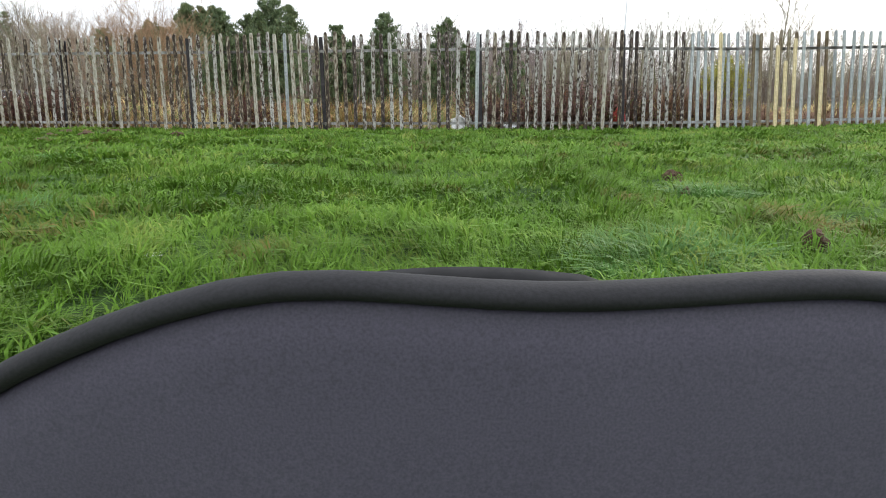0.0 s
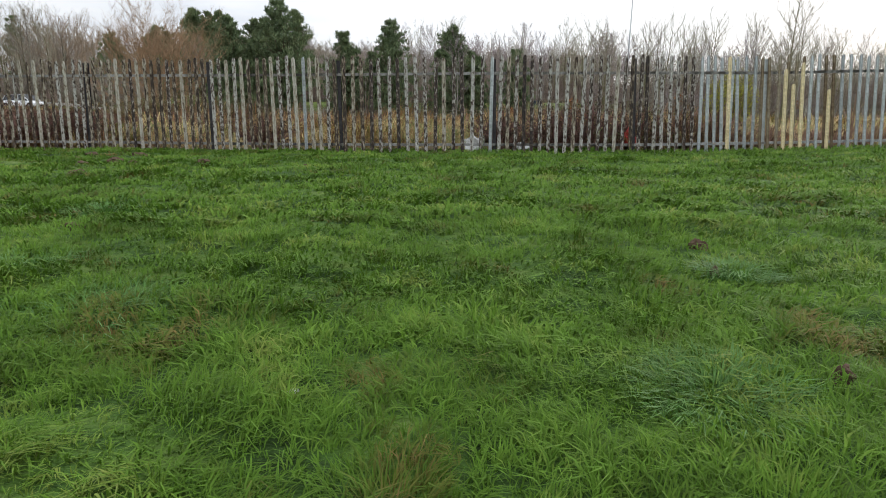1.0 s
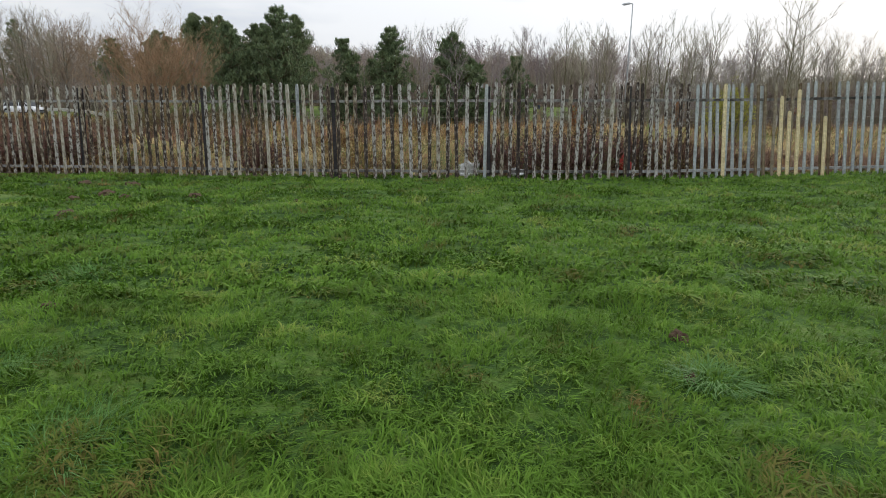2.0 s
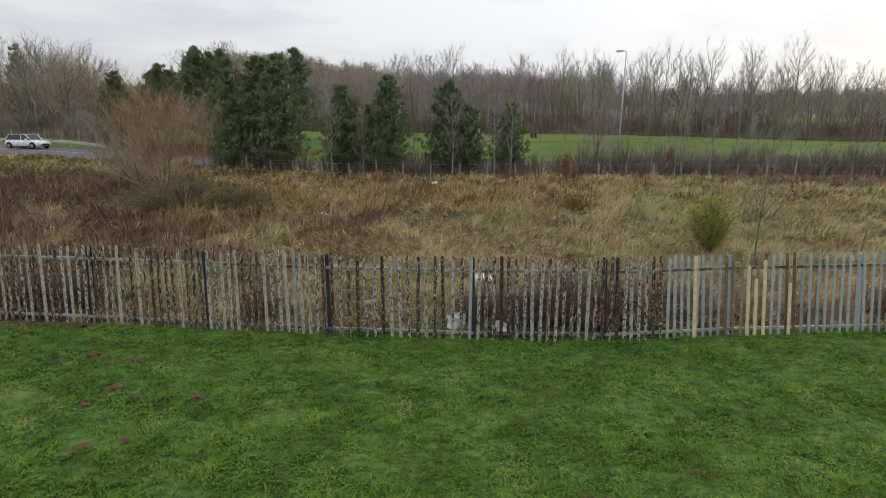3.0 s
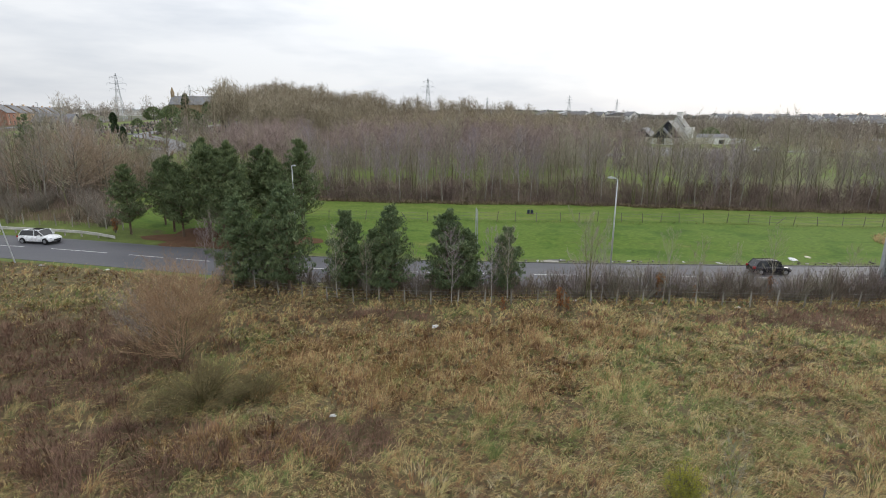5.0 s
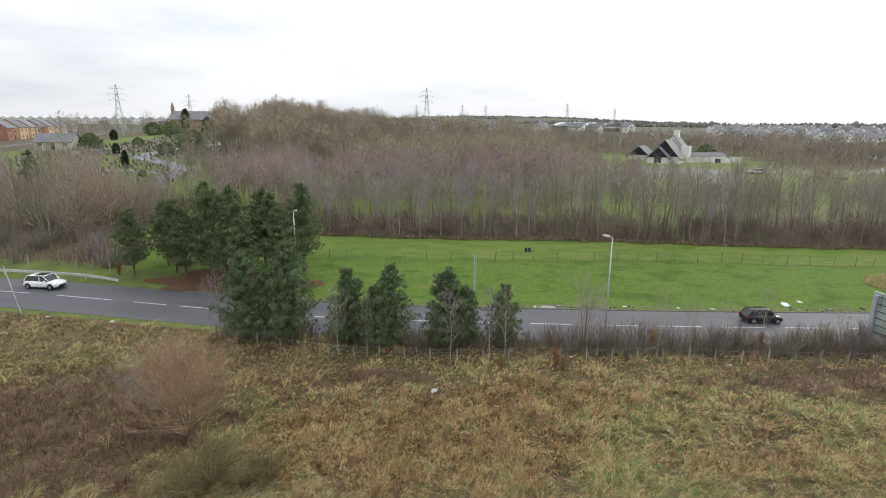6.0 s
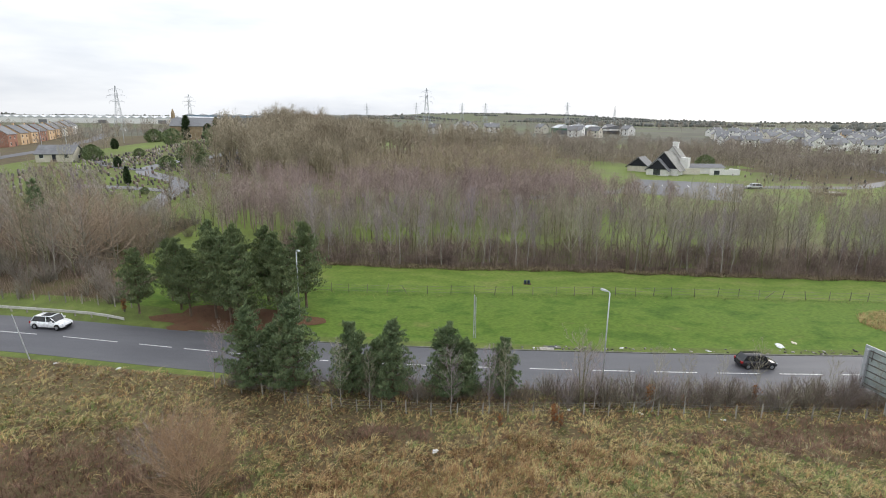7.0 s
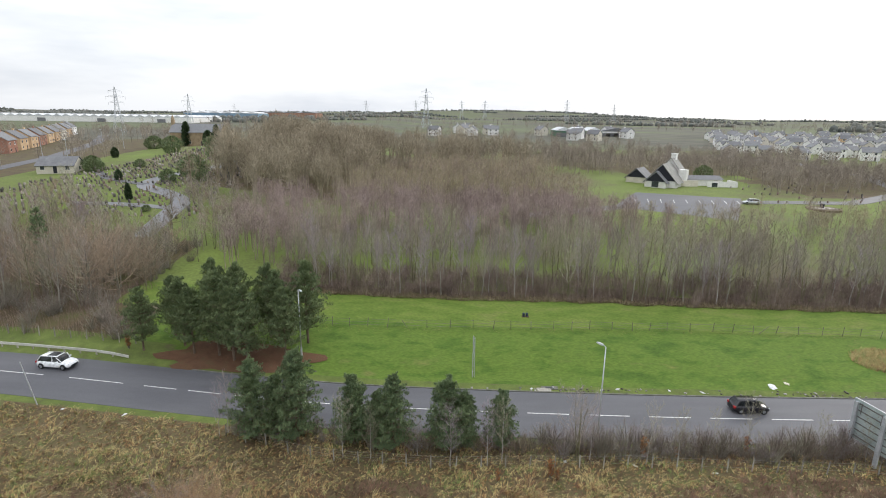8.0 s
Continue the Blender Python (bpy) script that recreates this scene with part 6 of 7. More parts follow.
part("entrance", moved(Geo().box(-1.56, -1.5, -1.2, 1.2, 0, 2.15), PORCH), M["pane"], chapel)
part("upper_wall", moved(body(Geo(), 6.0, 9.0, 4.5, 10.4), HALL @ pose(5.5, 0, 0)), M["render_white"], chapel)
part("upper_roof", moved(gable(Geo(), 6.0, 9.0, 4.5, 10.4, 0.5), HALL @ pose(5.5, 0, 0)), M["slate_pale"], chapel)
part("stair_tower", moved(Geo().box(-1.6, 1.6, -6.4, -3.6, -0.5, 6.2), HALL @ pose(2.0, 0, 0)), M["render_white"], chapel)
part("chimney", moved(Geo().box(-1.0, 1.0, -0.9, 0.9, 8.5, 11.8).box(-1.15, 1.15, -1.05, 1.05, 11.8, 12.1), HALL @ pose(6.5, 0, 0)), M["render_white"], chapel)
for k in range(3):
    part("roof_light", moved(Geo().box(-3.0 + 1.4 * k, -2.1 + 1.4 * k, -0.45, 0.45, 0.02, 0.12), HALL @ pose(0, -2.7, 5.35, 51, 0, 0)), M["lens"], chapel)
LWING = pose(-7.5, 8.0, 0, 0, 0, 55)
part("side_wall", moved(body(Geo(), 9, 7.5, 2.3, 5.8), LWING), M["render_cream"], chapel)
part("side_roof", moved(gable(Geo(), 9, 7.5, 2.3, 5.8, 0.6), LWING), M["slate"], chapel)
part("side_cladding", moved(Geo().extrude([(-3.5, 2.4), (3.5, 2.4), (0, 5.6)], lambda u, v: (-4.72, u, v), lambda u, v: (-4.52, u, v)), LWING), M["dark_timber"], chapel, "black timber gable")
part("low_wing", Geo().box(4, 20, -1.5, 6, -0.6, 2.5), M["render_white"], chapel)
part("low_roof", Geo().loft([[(3.6, -2.0, 2.4), (3.6, 2.2, 3.7), (3.6, 6.4, 2.5)], [(20.4, -2.0, 2.4), (20.4, 2.2, 3.7), (20.4, 6.4, 2.5)]]), M["slate"], chapel)
part("yard_wall", Geo().box(13, 24, -5.0, -4.6, -0.6, 2.0).box(23.6, 24, -4.6, 2, -0.6, 2.0), M["render_white"], chapel)
part("service_door", Geo().box(14.5, 16.5, -5.06, -4.98, 0, 1.6), M["pane"], chapel)
part("screen_wall", Geo().box(3.5, 10, -3.8, -3.4, -0.6, 2.2), M["render_cream"], chapel)

# surfaces among the graves: paths, car park, access roads
def way(name, label, pts, wide, mat, lift=0.06):
    g, rings = Geo(), []
    fine = []
    for (x0, y0), (x1, y1) in zip(pts, pts[1:]):
        n = max(2, int(math.hypot(x1 - x0, y1 - y0) / 2))
        fine += [(x0 + (x1 - x0) * i / n, y0 + (y1 - y0) * i / n) for i in range(n)]
    fine.append(pts[-1])
    fine = np.array(fine)
    for _ in range(4):
        fine[1:-1] = (fine[:-2] + 2 * fine[1:-1] + fine[2:]) / 4
    for i, (x, y) in enumerate(fine):
        d = fine[min(i + 1, len(fine) - 1)] - fine[max(i - 1, 0)]
        d = d / np.hypot(*d)
        s = Vector((-d[1], d[0], 0)) * wide / 2
        c = Vector((x, y, 0))
        a, b = c - s, c + s
        za, zb = gz(a.x, a.y) + lift, gz(b.x, b.y) + lift
        rings.append([(a.x, a.y, za - 0.3), (a.x, a.y, za), (b.x, b.y, zb), (b.x, b.y, zb - 0.3)])
    g.loft(rings)
    return tagged(part(name, g, M[mat], None), label, "path", kind="structure")


way("path_main", "wet asphalt drive winding between graves", [(-59, 101), (-59.5, 105.4), (-61.8, 117.8), (-63, 128), (-70, 134), (-79.3, 139), (-82, 148), (-80, 160), (-74, 172), (-70, 190)], 4.2, "asphalt_wet")
way("path_side", "narrow asphalt path between graves", [(-62, 121), (-72, 122.5), (-88, 124)], 2.4, "asphalt_wet", 0.08)
way("path_cross", "narrow asphalt path between graves", [(-80, 142), (-95, 150), (-112, 170)], 2.2, "asphalt", 0.08)
way("road_left", "grey road past the graveyard lodge", [(-230, 118), (-170, 140), (-142, 164), (-150, 205), (-170, 250), (-194, 300), (-240, 380)], 6.5, "asphalt")
way("road_right", "grey road past the new housing", [(235, 168), (190, 184), (168, 212), (172, 255), (150, 300)], 6.5, "asphalt")
way("chapel_drive", "asphalt drive curving past the chapel", [(20, 128), (50, 142), (88, 150), (118, 150), (150, 170), (168, 212)], 4.5, "asphalt")
g = Geo()
n = 12
vs = []
for i in range(n + 1):
    for j in range(n + 1):
        a, b = i / n, j / n
        x = (1 - a) * ((1 - b) * 46 + b * 60) + a * ((1 - b) * 72 + b * 88)
        y = (1 - a) * ((1 - b) * 141 + b * 164) + a * ((1 - b) * 127 + b * 155)
        vs.append((x, y, gz(x, y) + 0.09))
g.add(vs, [(i * (n + 1) + j, (i + 1) * (n + 1) + j, (i + 1) * (n + 1) + j + 1, i * (n + 1) + j + 1) for i in range(n) for j in range(n)])
car_park = tagged(part("car_park", g, M["asphalt"], None), "worn asphalt car park with white bay lines", "car park", kind="structure")
for k in range(9):
    x = 54 + 3.6 * k
    y = 147.5 - 0.2 * k
    part("bay_line", Geo().add([(x, y, gz(x, y) + 0.12), (x + 0.16, y, gz(x, y) + 0.12), (x + 1.76, y + 5, gz(x + 1.7, y + 5) + 0.12), (x + 1.6, y + 5, gz(x + 1.6, y + 5) + 0.12)], [(0, 1, 2, 3)]), M["paint_white"], car_park)
car("parked_car", "silver car parked beside the chapel drive", at(86.5, 147.2, 170), M["car_silver"])
memorial = thing("memorial_circle", "round paved memorial bed with pale slabs", "memorial", at(103, 141.5))
part("bed", Geo().tube([(0, 0, -0.6), (0, 0, 0.25)], [4.4, 4.2], 28), M["earth"], memorial)
part("slab", Geo().extrude([(-3.2, 0.4), (-0.6, 1.6), (-0.25, -1.6), (-2.0, -1.7)], lambda u, v: (u, v, 0.2), lambda u, v: (u, v, 0.36)), M["paving"], memorial)
part("slab", Geo().extrude([(0.4, 1.7), (2.3, 1.3), (3.0, -1.2), (0.4, -1.8)], lambda u, v: (u, v, 0.2), lambda u, v: (u, v, 0.36)), M["paving"], memorial)
part("stone", Geo().box(-0.5, 0.5, 0.6, 1.0, 0.2, 1.4), M["dark_timber"], memorial)

# gravestones in rows: far too many to count
rg = np.random.RandomState(9)
STONES = [tris(Geo().extrude([(-0.35, -0.3), (0.35, -0.3), (0.35, 0.8), (0.2, 1.0), (-0.2, 1.0), (-0.35, 0.8)], lambda u, v: (u, -0.08, v), lambda u, v: (u, 0.08, v))),
          tris(Geo().box(-0.3, 0.3, -0.3, 0.3, -0.3, 0.35).box(-0.14, 0.14, -0.14, 0.14, 0.35, 1.7)),
          tris(Geo().box(-0.4, 0.4, -0.06, 0.06, -0.3, 0.75).box(-0.35, 0.35, 0.0, 1.8, -0.3, 0.12))]
rows = []
DRIVE = np.array([(-52, 88), (-59.5, 105.4), (-61.8, 117.8), (-63, 128), (-70, 134), (-79.3, 139), (-82, 148), (-80, 160), (-74, 172)], float)
for j in range(64):
    y0 = 118 + 1.9 * j
    for i in range(46):
        x, y = -122 + 1.6 * i + rg.uniform(-0.3, 0.3), y0 + rg.uniform(-0.3, 0.3) - 0.1 * i
        if rg.rand() < 0.3 or x < -118 + 0.2 * (y - 118) or x > -56 - 0.12 * (y - 118) or y > 232 or np.min(np.hypot(DRIVE[:, 0] - x, DRIVE[:, 1] - y)) < 4.0:
            continue
        rows.append((rg.choice(3, p=[0.6, 0.15, 0.25]), x, y, gz(x, y), rg.normal(0.1, 0.1), rg.uniform(0.5, 0.95), 1.0))
for j in range(10):
    for i in range(16):
        x, y = 96 + 2.4 * i + rg.uniform(-0.4, 0.4), 150 + 3.2 * j + rg.uniform(-0.4, 0.4)
        if rg.rand() < 0.3:
            rows.append((0, x, y, gz(x, y), rg.normal(0.3, 0.1), rg.uniform(0.6, 0.9), 1.0))
tagged(new("gravestones", scatter_mesh("gravestones", STONES, np.array(rows), M["stone_grey"])), "crowded rows of weathered grey and red gravestones", "gravestones", kind="stuff")


def clipped(seed, h, w, n=1500, round_top=1.0):
    """A dense evergreen: a crown of small overlapping sprays."""
    r = random.Random(seed)
    g = Geo()
    for i in range(n):
        t = r.random()
        a = r.uniform(0, 2 * math.pi)
        rad = w * (math.sin(math.pi * (0.12 + 0.88 * t) ** round_top)) ** 0.6 * r.uniform(0.45, 1.04)
        c = Vector((math.cos(a) * rad, math.sin(a) * rad, h * t))
        u = (Vector((math.cos(a), math.sin(a), 0.6)) + rdir(r, (-1, 1)) * 0.7).normalized() * 0.09 * h
        s = u.cross(rdir(r, (-1, 1))).normalized() * 0.045 * h
        g.add([c - s, c + s, c + u], [(0, 1, 2)])
    return Geo().tube([(0, 0, -0.2), (0, 0, h * 0.85)], [0.16, 0.05], 6), g


TOPIARY = [clipped(91, 4.6, 1.6), clipped(92, 6.5, 1.1, 1500, 0.75), clipped(93, 3.6, 2.6, 1500)]
for x, y, k, s in [(-90.8, 148.2, 0, 0.62), (-75.7, 126.6, 1, 0.6), (-121, 197, 0, 0.8), (-116, 243, 1, 1.6), (-105, 240, 0, 1.4), (-73.5, 156, 2, 1.7), (-76.4, 147.1, 2, 0.9), (-110, 167, 2, 1.2), (-107, 163, 2, 1.1), (-69, 150, 2, 1.0), (-98, 172, 2, 0.7), (-104, 205, 2, 1.2), (-112, 222, 2, 1.5), (-125, 232, 2, 1.5), (98, 200, 2, 1.3), (-82, 190, 2, 0.9), (-96, 228, 1, 1.3), (-67, 118, 2, 0.4), (-92, 214, 2, 1.4)]:
    plant("evergreen_bush", TOPIARY[k], ("bark_dark", "evergreen" if k < 2 else "needle"), "dense dark green clipped evergreen among graves", "shrub", at(x, y, x * 40, s), "evergreens in the graveyard", ("trunk", "foliage"))

# lodge, church and terraces beyond the graves
house("graveyard_lodge", "low grey-roofed lodge beside the graves", at(-117, 163, 12), 10, 8, 2.2, 4.6, "render_cream", "slate", 3, "", False, 1)
church = house("church", "sandstone church with slate roof and small spire", at(-112, 247, 4), 22, 9, 6.0, 9.6, "sandstone", "slate", 4, "", False, 1)
part("spire", Geo().tube([(-11, 0, 6), (-11, 0, 11.5), (-11, 0, 13.5)], [0.9, 0.8, 0.15], 6), M["sandstone"], church)
part("side_chapel", body(Geo(), 7, 7, 4, 7, -0.5).box(9, 16, -3, 3, -0.5, 4.5), M["sandstone"], church)
for k, wall in enumerate(["brick_red", "brick_orange", "brick_orange", "brick_red", "brick_orange", "brick_orange", "render_cream", "brick_orange", "render_white"]):
    x, y = -192 - 9.5 * k, 232 + 19 * k
    house("terraced_house", "orange and red brick house with grey tiled roof", at(x, y, 112), 11, 9.5, 5.6, 9.0, wall, "slate", 2, "houses beyond the graveyard", True)
rh = random.Random(17)
first_house = {}
for k in range(150):
    row = k // 15
    x = 150 + (k % 15) * 18 + rh.uniform(-4, 4) + row * 9
    y = 280 + row * 20 + rh.uniform(-4, 4) - 0.12 * (k % 12) * 4
    if x < 185 and row == 0:
        continue
    wall = rh.choice(["render_white", "render_white", "render_white", "render_cream", "brick_orange", "render_cream", "render_white"])
    m = at(x, y, rh.choice([0, 90, 15, 80, -20]) + rh.uniform(-6, 6), rh.uniform(0.72, 0.9))
    if wall in first_house:
        clone(first_house[wall], m, "houses of the new estate")
    else:
        first_house[wall] = house("estate_house", {"render_white": "white rendered", "render_cream": "cream rendered", "brick_orange": "orange brick", "brick_red": "red brick"}[wall] + " two-storey house with grey tiled roof", m, 9, 8, 5.0, 7.9, wall, "slate", 2, "houses of the new estate")
for k in range(14):
    x, y = rh.uniform(-10, 150), rh.uniform(380, 520)
    clone(first_house[rh.choice(["render_white", "render_cream"])], at(x, y, rh.uniform(0, 180), 1.0), "houses of the far estate")
for x, y, h in [(150, 205, 8), (163, 200, 8), (178, 205, 8), (192, 196, 8), (160, 235, 8), (186, 222, 8), (-128, 182, 8), (-140, 165, 8), (-150, 200, 8), (-143, 240, 8), (-160, 230, 8), (-165, 260, 8)]:
    e = thing("street_lamp", "thin pale distant street lamp", "street lamp", at(x, y), "distant street lamps")
    part("column", Geo().tube([(0, 0, -0.2), (0, 0, h)], [0.11, 0.08], 6), M["lamp_steel"], e)
    part("lantern", Geo().box(-0.15, 0.15, -0.9, 0.1, h, h + 0.16), M["lamp_steel"], e)


def shed(name, label, x, y, w, d, h, mat, roof, bays):
    """A long industrial shed with a ridged roof."""
    e = thing(name, label, "warehouse", pose(x, y, gz(x, y)))
    part("wall", Geo().box(-w / 2, w / 2, -d / 2, d / 2, -6, h), M[mat], e)
    ring = []
    for k in range(bays):
        u = -w / 2 + w * k / bays
        ring += [(u, h), (u + w / bays * 0.5, h + 2.6)]
    ring += [(w / 2, h), (w / 2, h - 0.4), (-w / 2, h - 0.4)]
    part("roof", Geo().extrude(ring[::-1], lambda u, v: (u, -d / 2 - 0.3, v), lambda u, v: (u, d / 2 + 0.3, v)), M[roof], e)
    for k in range(4):
        u = -w / 2 + w * (k + 0.5) / 4
        part("loading_door", Geo().box(u - 5, u + 5, -d / 2 - 0.2, -d / 2, -2, h * 0.6), M["slate"], e)
    return e


shed("long_warehouse", "long white industrial shed with ridged roof", -450, 700, 290, 90, 6.0, "render_white", "shed_white", 26)
shed("blue_warehouse", "pale blue industrial shed in the distance", -390, 980, 130, 60, 10, "shed_blue", "shed_white", 6)
shed("green_warehouse", "green and white industrial shed in the distance", 112, 455, 38, 24, 5.0, "shed_green", "shed_white", 3)
shed("white_warehouse", "white low office building in the distance", 146, 462, 26, 14, 4.5, "render_white", "slate", 1)
shed("brown_warehouse", "brown industrial shed in the distance", -300, 1050, 120, 60, 11, "brick_red", "slate", 4)


def pylon_geo(h):
    g = Geo()
    lv = [(0, 0.115), (0.18, 0.085), (0.36, 0.06), (0.55, 0.04), (0.7, 0.028), (0.85, 0.022), (1.0, 0.004)]
    t = 0.0042 * h
    for i in range(len(lv) - 1):
        (z0, r0), (z1, r1) = lv[i], lv[i + 1]
        c0 = [Vector((sx * r0 * h, sy * r0 * h, z0 * h)) for sx, sy in ((-1, -1), (1, -1), (1, 1), (-1, 1))]
        c1 = [Vector((sx * r1 * h, sy * r1 * h, z1 * h)) for sx, sy in ((-1, -1), (1, -1), (1, 1), (-1, 1))]
        for k in range(4):
            g.tube([c0[k], c1[k]], [t, t], 3)
            g.tube([c0[k], c1[(k + 1) % 4]], [t * 0.6, t * 0.6], 3)
            g.tube([c0[(k + 1) % 4], c1[k]], [t * 0.6, t * 0.6], 3)
    arms = Geo()
    for z, w in ((0.66, 0.15), (0.78, 0.19), (0.9, 0.13)):
        for s in (-1, 1):
            arms.tube([(0, 0, z * h), (s * w * h, 0, z * h + 0.008 * h)], [t, t * 0.6], 3)
            arms.tube([(0, 0, (z + 0.05) * h), (s * w * h, 0, z * h + 0.008 * h)], [t * 0.8, t * 0.5], 3)
            arms.tube([(s * w * h, 0, z * h), (s * w * h, 0, (z - 0.05) * h)], [t * 0.6, t * 0.6], 3)
    return g, arms


PYL = pylon_geo(44)
first_pylon = None
for x, y, s in [(-252, 420, 0.80), (-19, 600, 1.0), (-205, 1450, 1.1), (-68, 1350, 1.05), (46, 1350, 1.1), (104, 1350, 1.1), (255, 1120, 1.0), (372, 1180, 0.9), (-1230, 1450, 1.1), (-480, 1250, 0.7), (-262, 560, 0.75)]:
    m = at(x, y, 18, s, 1.0)
    if first_pylon is None:
        first_pylon = thing("power_pylon", "grey lattice electricity pylon in the distance", "pylon", m, "pylons")
        part("tower", PYL[0], M["pylon"], first_pylon)
        part("cross_arm", PYL[1], M["pylon"], first_pylon)
    else:
        clone(first_pylon, m, "pylons")
# tree belts and hedges on the far ridges, haze mixed into their colour
CONIFER = [tris(Geo().tube([(0, 0, -1), (0, 0, 3.0), (0, 0, 7), (0, 0, 9)], [2.6, 4.2, 3.0, 0.4], 5, False)), tris(Geo().tube([(0, 0, -1), (0.5, 0, 2.5), (0, 0.5, 5), (0, 0, 6.5)], [3.0, 4.6, 3.8, 1.0], 5, False))]
fr = np.random.RandomState(4)
rows = []
for k in range(75):
    y = fr.uniform(700, 2900)
    x0, run, tilt_ = fr.uniform(-0.95, 0.95) * y * 1.05, fr.uniform(60, 420) * (0.5 + y / 2600), fr.normal(0, 0.12)
    n = int(run / 6)
    for i in range(n):
        x, yy = x0 + run * i / n + fr.uniform(-3, 3), y + tilt_ * run * i / n + fr.normal(0, 6)
        rows.append((fr.randint(2), x, yy, gz(x, yy) - 0.5, fr.uniform(0, 6), fr.uniform(0.6, 1.35), fr.uniform(0.6, 1.0)))
tagged(new("far_woodland", scatter_mesh("far_woodland", CONIFER, np.array(rows), M["ridge_wood_hazed"])), "dark tree belts along the far ridges", "wood", kind="stuff")

# ---- grass ----
rb = np.random.RandomState(12)


def lawn_tufts(n, y0, y1, h0, h1, w0, w1, clump):
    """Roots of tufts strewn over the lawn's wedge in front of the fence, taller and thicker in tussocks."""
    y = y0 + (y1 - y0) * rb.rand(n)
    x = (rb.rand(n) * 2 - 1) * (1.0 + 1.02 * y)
    y = np.minimum(y, np.interp(x, FX, FY) + 0.25)
    mound = ripple(x, y, clump, 21) * 0.6 + ripple(x, y, clump * 0.35, 22) * 0.5
    keep = (rb.rand(n) < 0.85 + 0.3 * mound) & ~((np.abs(x - 0.03) < 0.30) & (np.abs(y - 0.25) < 0.10)) & (np.hypot(x, y) > 0.14)
    x, y, mound = x[keep], y[keep], mound[keep]
    m = len(x)
    root = np.stack([x, y, ground_z(x, y) - 0.01], 1)
    h = rb.uniform(h0, h1, m) * np.clip(1 + 0.55 * mound, 0.5, 1.9)
    yaw = 2.2 * ripple(x, y, 1.3, 23) + rb.normal(0.6, 0.7, m)
    return root, h, rb.uniform(w0, w1, m), np.clip(rb.normal(0.95, 0.35, m), 0.15, 1.8), yaw


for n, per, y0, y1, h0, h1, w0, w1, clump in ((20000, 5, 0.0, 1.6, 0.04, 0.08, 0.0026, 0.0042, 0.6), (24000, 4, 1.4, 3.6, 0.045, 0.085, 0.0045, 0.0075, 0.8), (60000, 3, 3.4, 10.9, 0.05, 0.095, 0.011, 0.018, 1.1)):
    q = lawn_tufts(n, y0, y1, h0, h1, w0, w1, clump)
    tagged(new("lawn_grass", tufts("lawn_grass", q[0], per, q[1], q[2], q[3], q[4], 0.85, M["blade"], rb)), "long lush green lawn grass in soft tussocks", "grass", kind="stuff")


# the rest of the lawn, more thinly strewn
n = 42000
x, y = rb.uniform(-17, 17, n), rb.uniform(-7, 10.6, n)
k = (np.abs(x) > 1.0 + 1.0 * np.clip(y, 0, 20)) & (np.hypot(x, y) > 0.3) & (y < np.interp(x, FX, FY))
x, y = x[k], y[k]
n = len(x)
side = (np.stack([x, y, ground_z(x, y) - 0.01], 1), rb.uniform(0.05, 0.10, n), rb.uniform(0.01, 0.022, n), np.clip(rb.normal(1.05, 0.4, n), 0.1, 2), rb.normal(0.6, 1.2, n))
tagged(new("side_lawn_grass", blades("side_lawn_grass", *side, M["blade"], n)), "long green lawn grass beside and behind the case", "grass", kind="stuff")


def tussock(n, cx, cy, rad, h, w, lean=0.7):
    a, r = rb.rand(n) * 6.283, rad * rb.rand(n) ** 0.7
    x, y = cx + r * np.cos(a), cy + r * np.sin(a)
    return np.stack([x, y, ground_z(x, y) - 0.01], 1), h * rb.uniform(0.6, 1.2, n), np.full(n, w) * rb.uniform(0.7, 1.3, n), np.clip(rb.normal(lean, 0.3, n), 0.1, 2), a + rb.normal(0, 0.5, n)


wet = [tussock(900, 0.5, 1.15, 0.2, 0.085, 0.004, 1.0), tussock(500, 1.2, 2.35, 0.16, 0.10, 0.006, 1.2), tussock(500, -2.4, 2.4, 0.3, 0.08, 0.006, 1.2), tussock(600, -1.6, 1.75, 0.35, 0.08, 0.005, 1.2), tussock(400, -2.9, 4.0, 0.4, 0.08, 0.008, 1.2)]
allb = [np.concatenate([p[i] for p in wet]) for i in range(5)]
tagged(new("dewy_grass", blades("dewy_grass", *allb, M["blade_wet"])), "dewy blue-green tufts of grass on the lawn", "grass", kind="stuff")
tall = [tussock(600, 0.55, 1.75, 0.25, 0.085, 0.004, 0.8), tussock(350, 0.9, 3.9, 0.22, 0.09, 0.007), tussock(300, 0.25, 3.3, 0.2, 0.09, 0.007), tussock(350, -0.35, 0.75, 0.14, 0.075, 0.0035), tussock(300, 0.42, 0.72, 0.14, 0.075, 0.0035), tussock(260, -0.2, 5.6, 0.3, 0.10, 0.01), tussock(260, -0.4, 4.6, 0.3, 0.09, 0.009), tussock(260, 3.4, 6.6, 0.4, 0.10, 0.01), tussock(260, -4.0, 6.8, 0.4, 0.10, 0.01), tussock(300, 1.05, 3.2, 0.3, 0.11, 0.007)]
allb = [np.concatenate([p[i] for p in tall]) for i in range(5)]
tagged(new("tall_tussocks", blades("tall_tussocks", *allb, M["blade"])), "taller dark green grass tussocks on the lawn", "grass", kind="stuff")


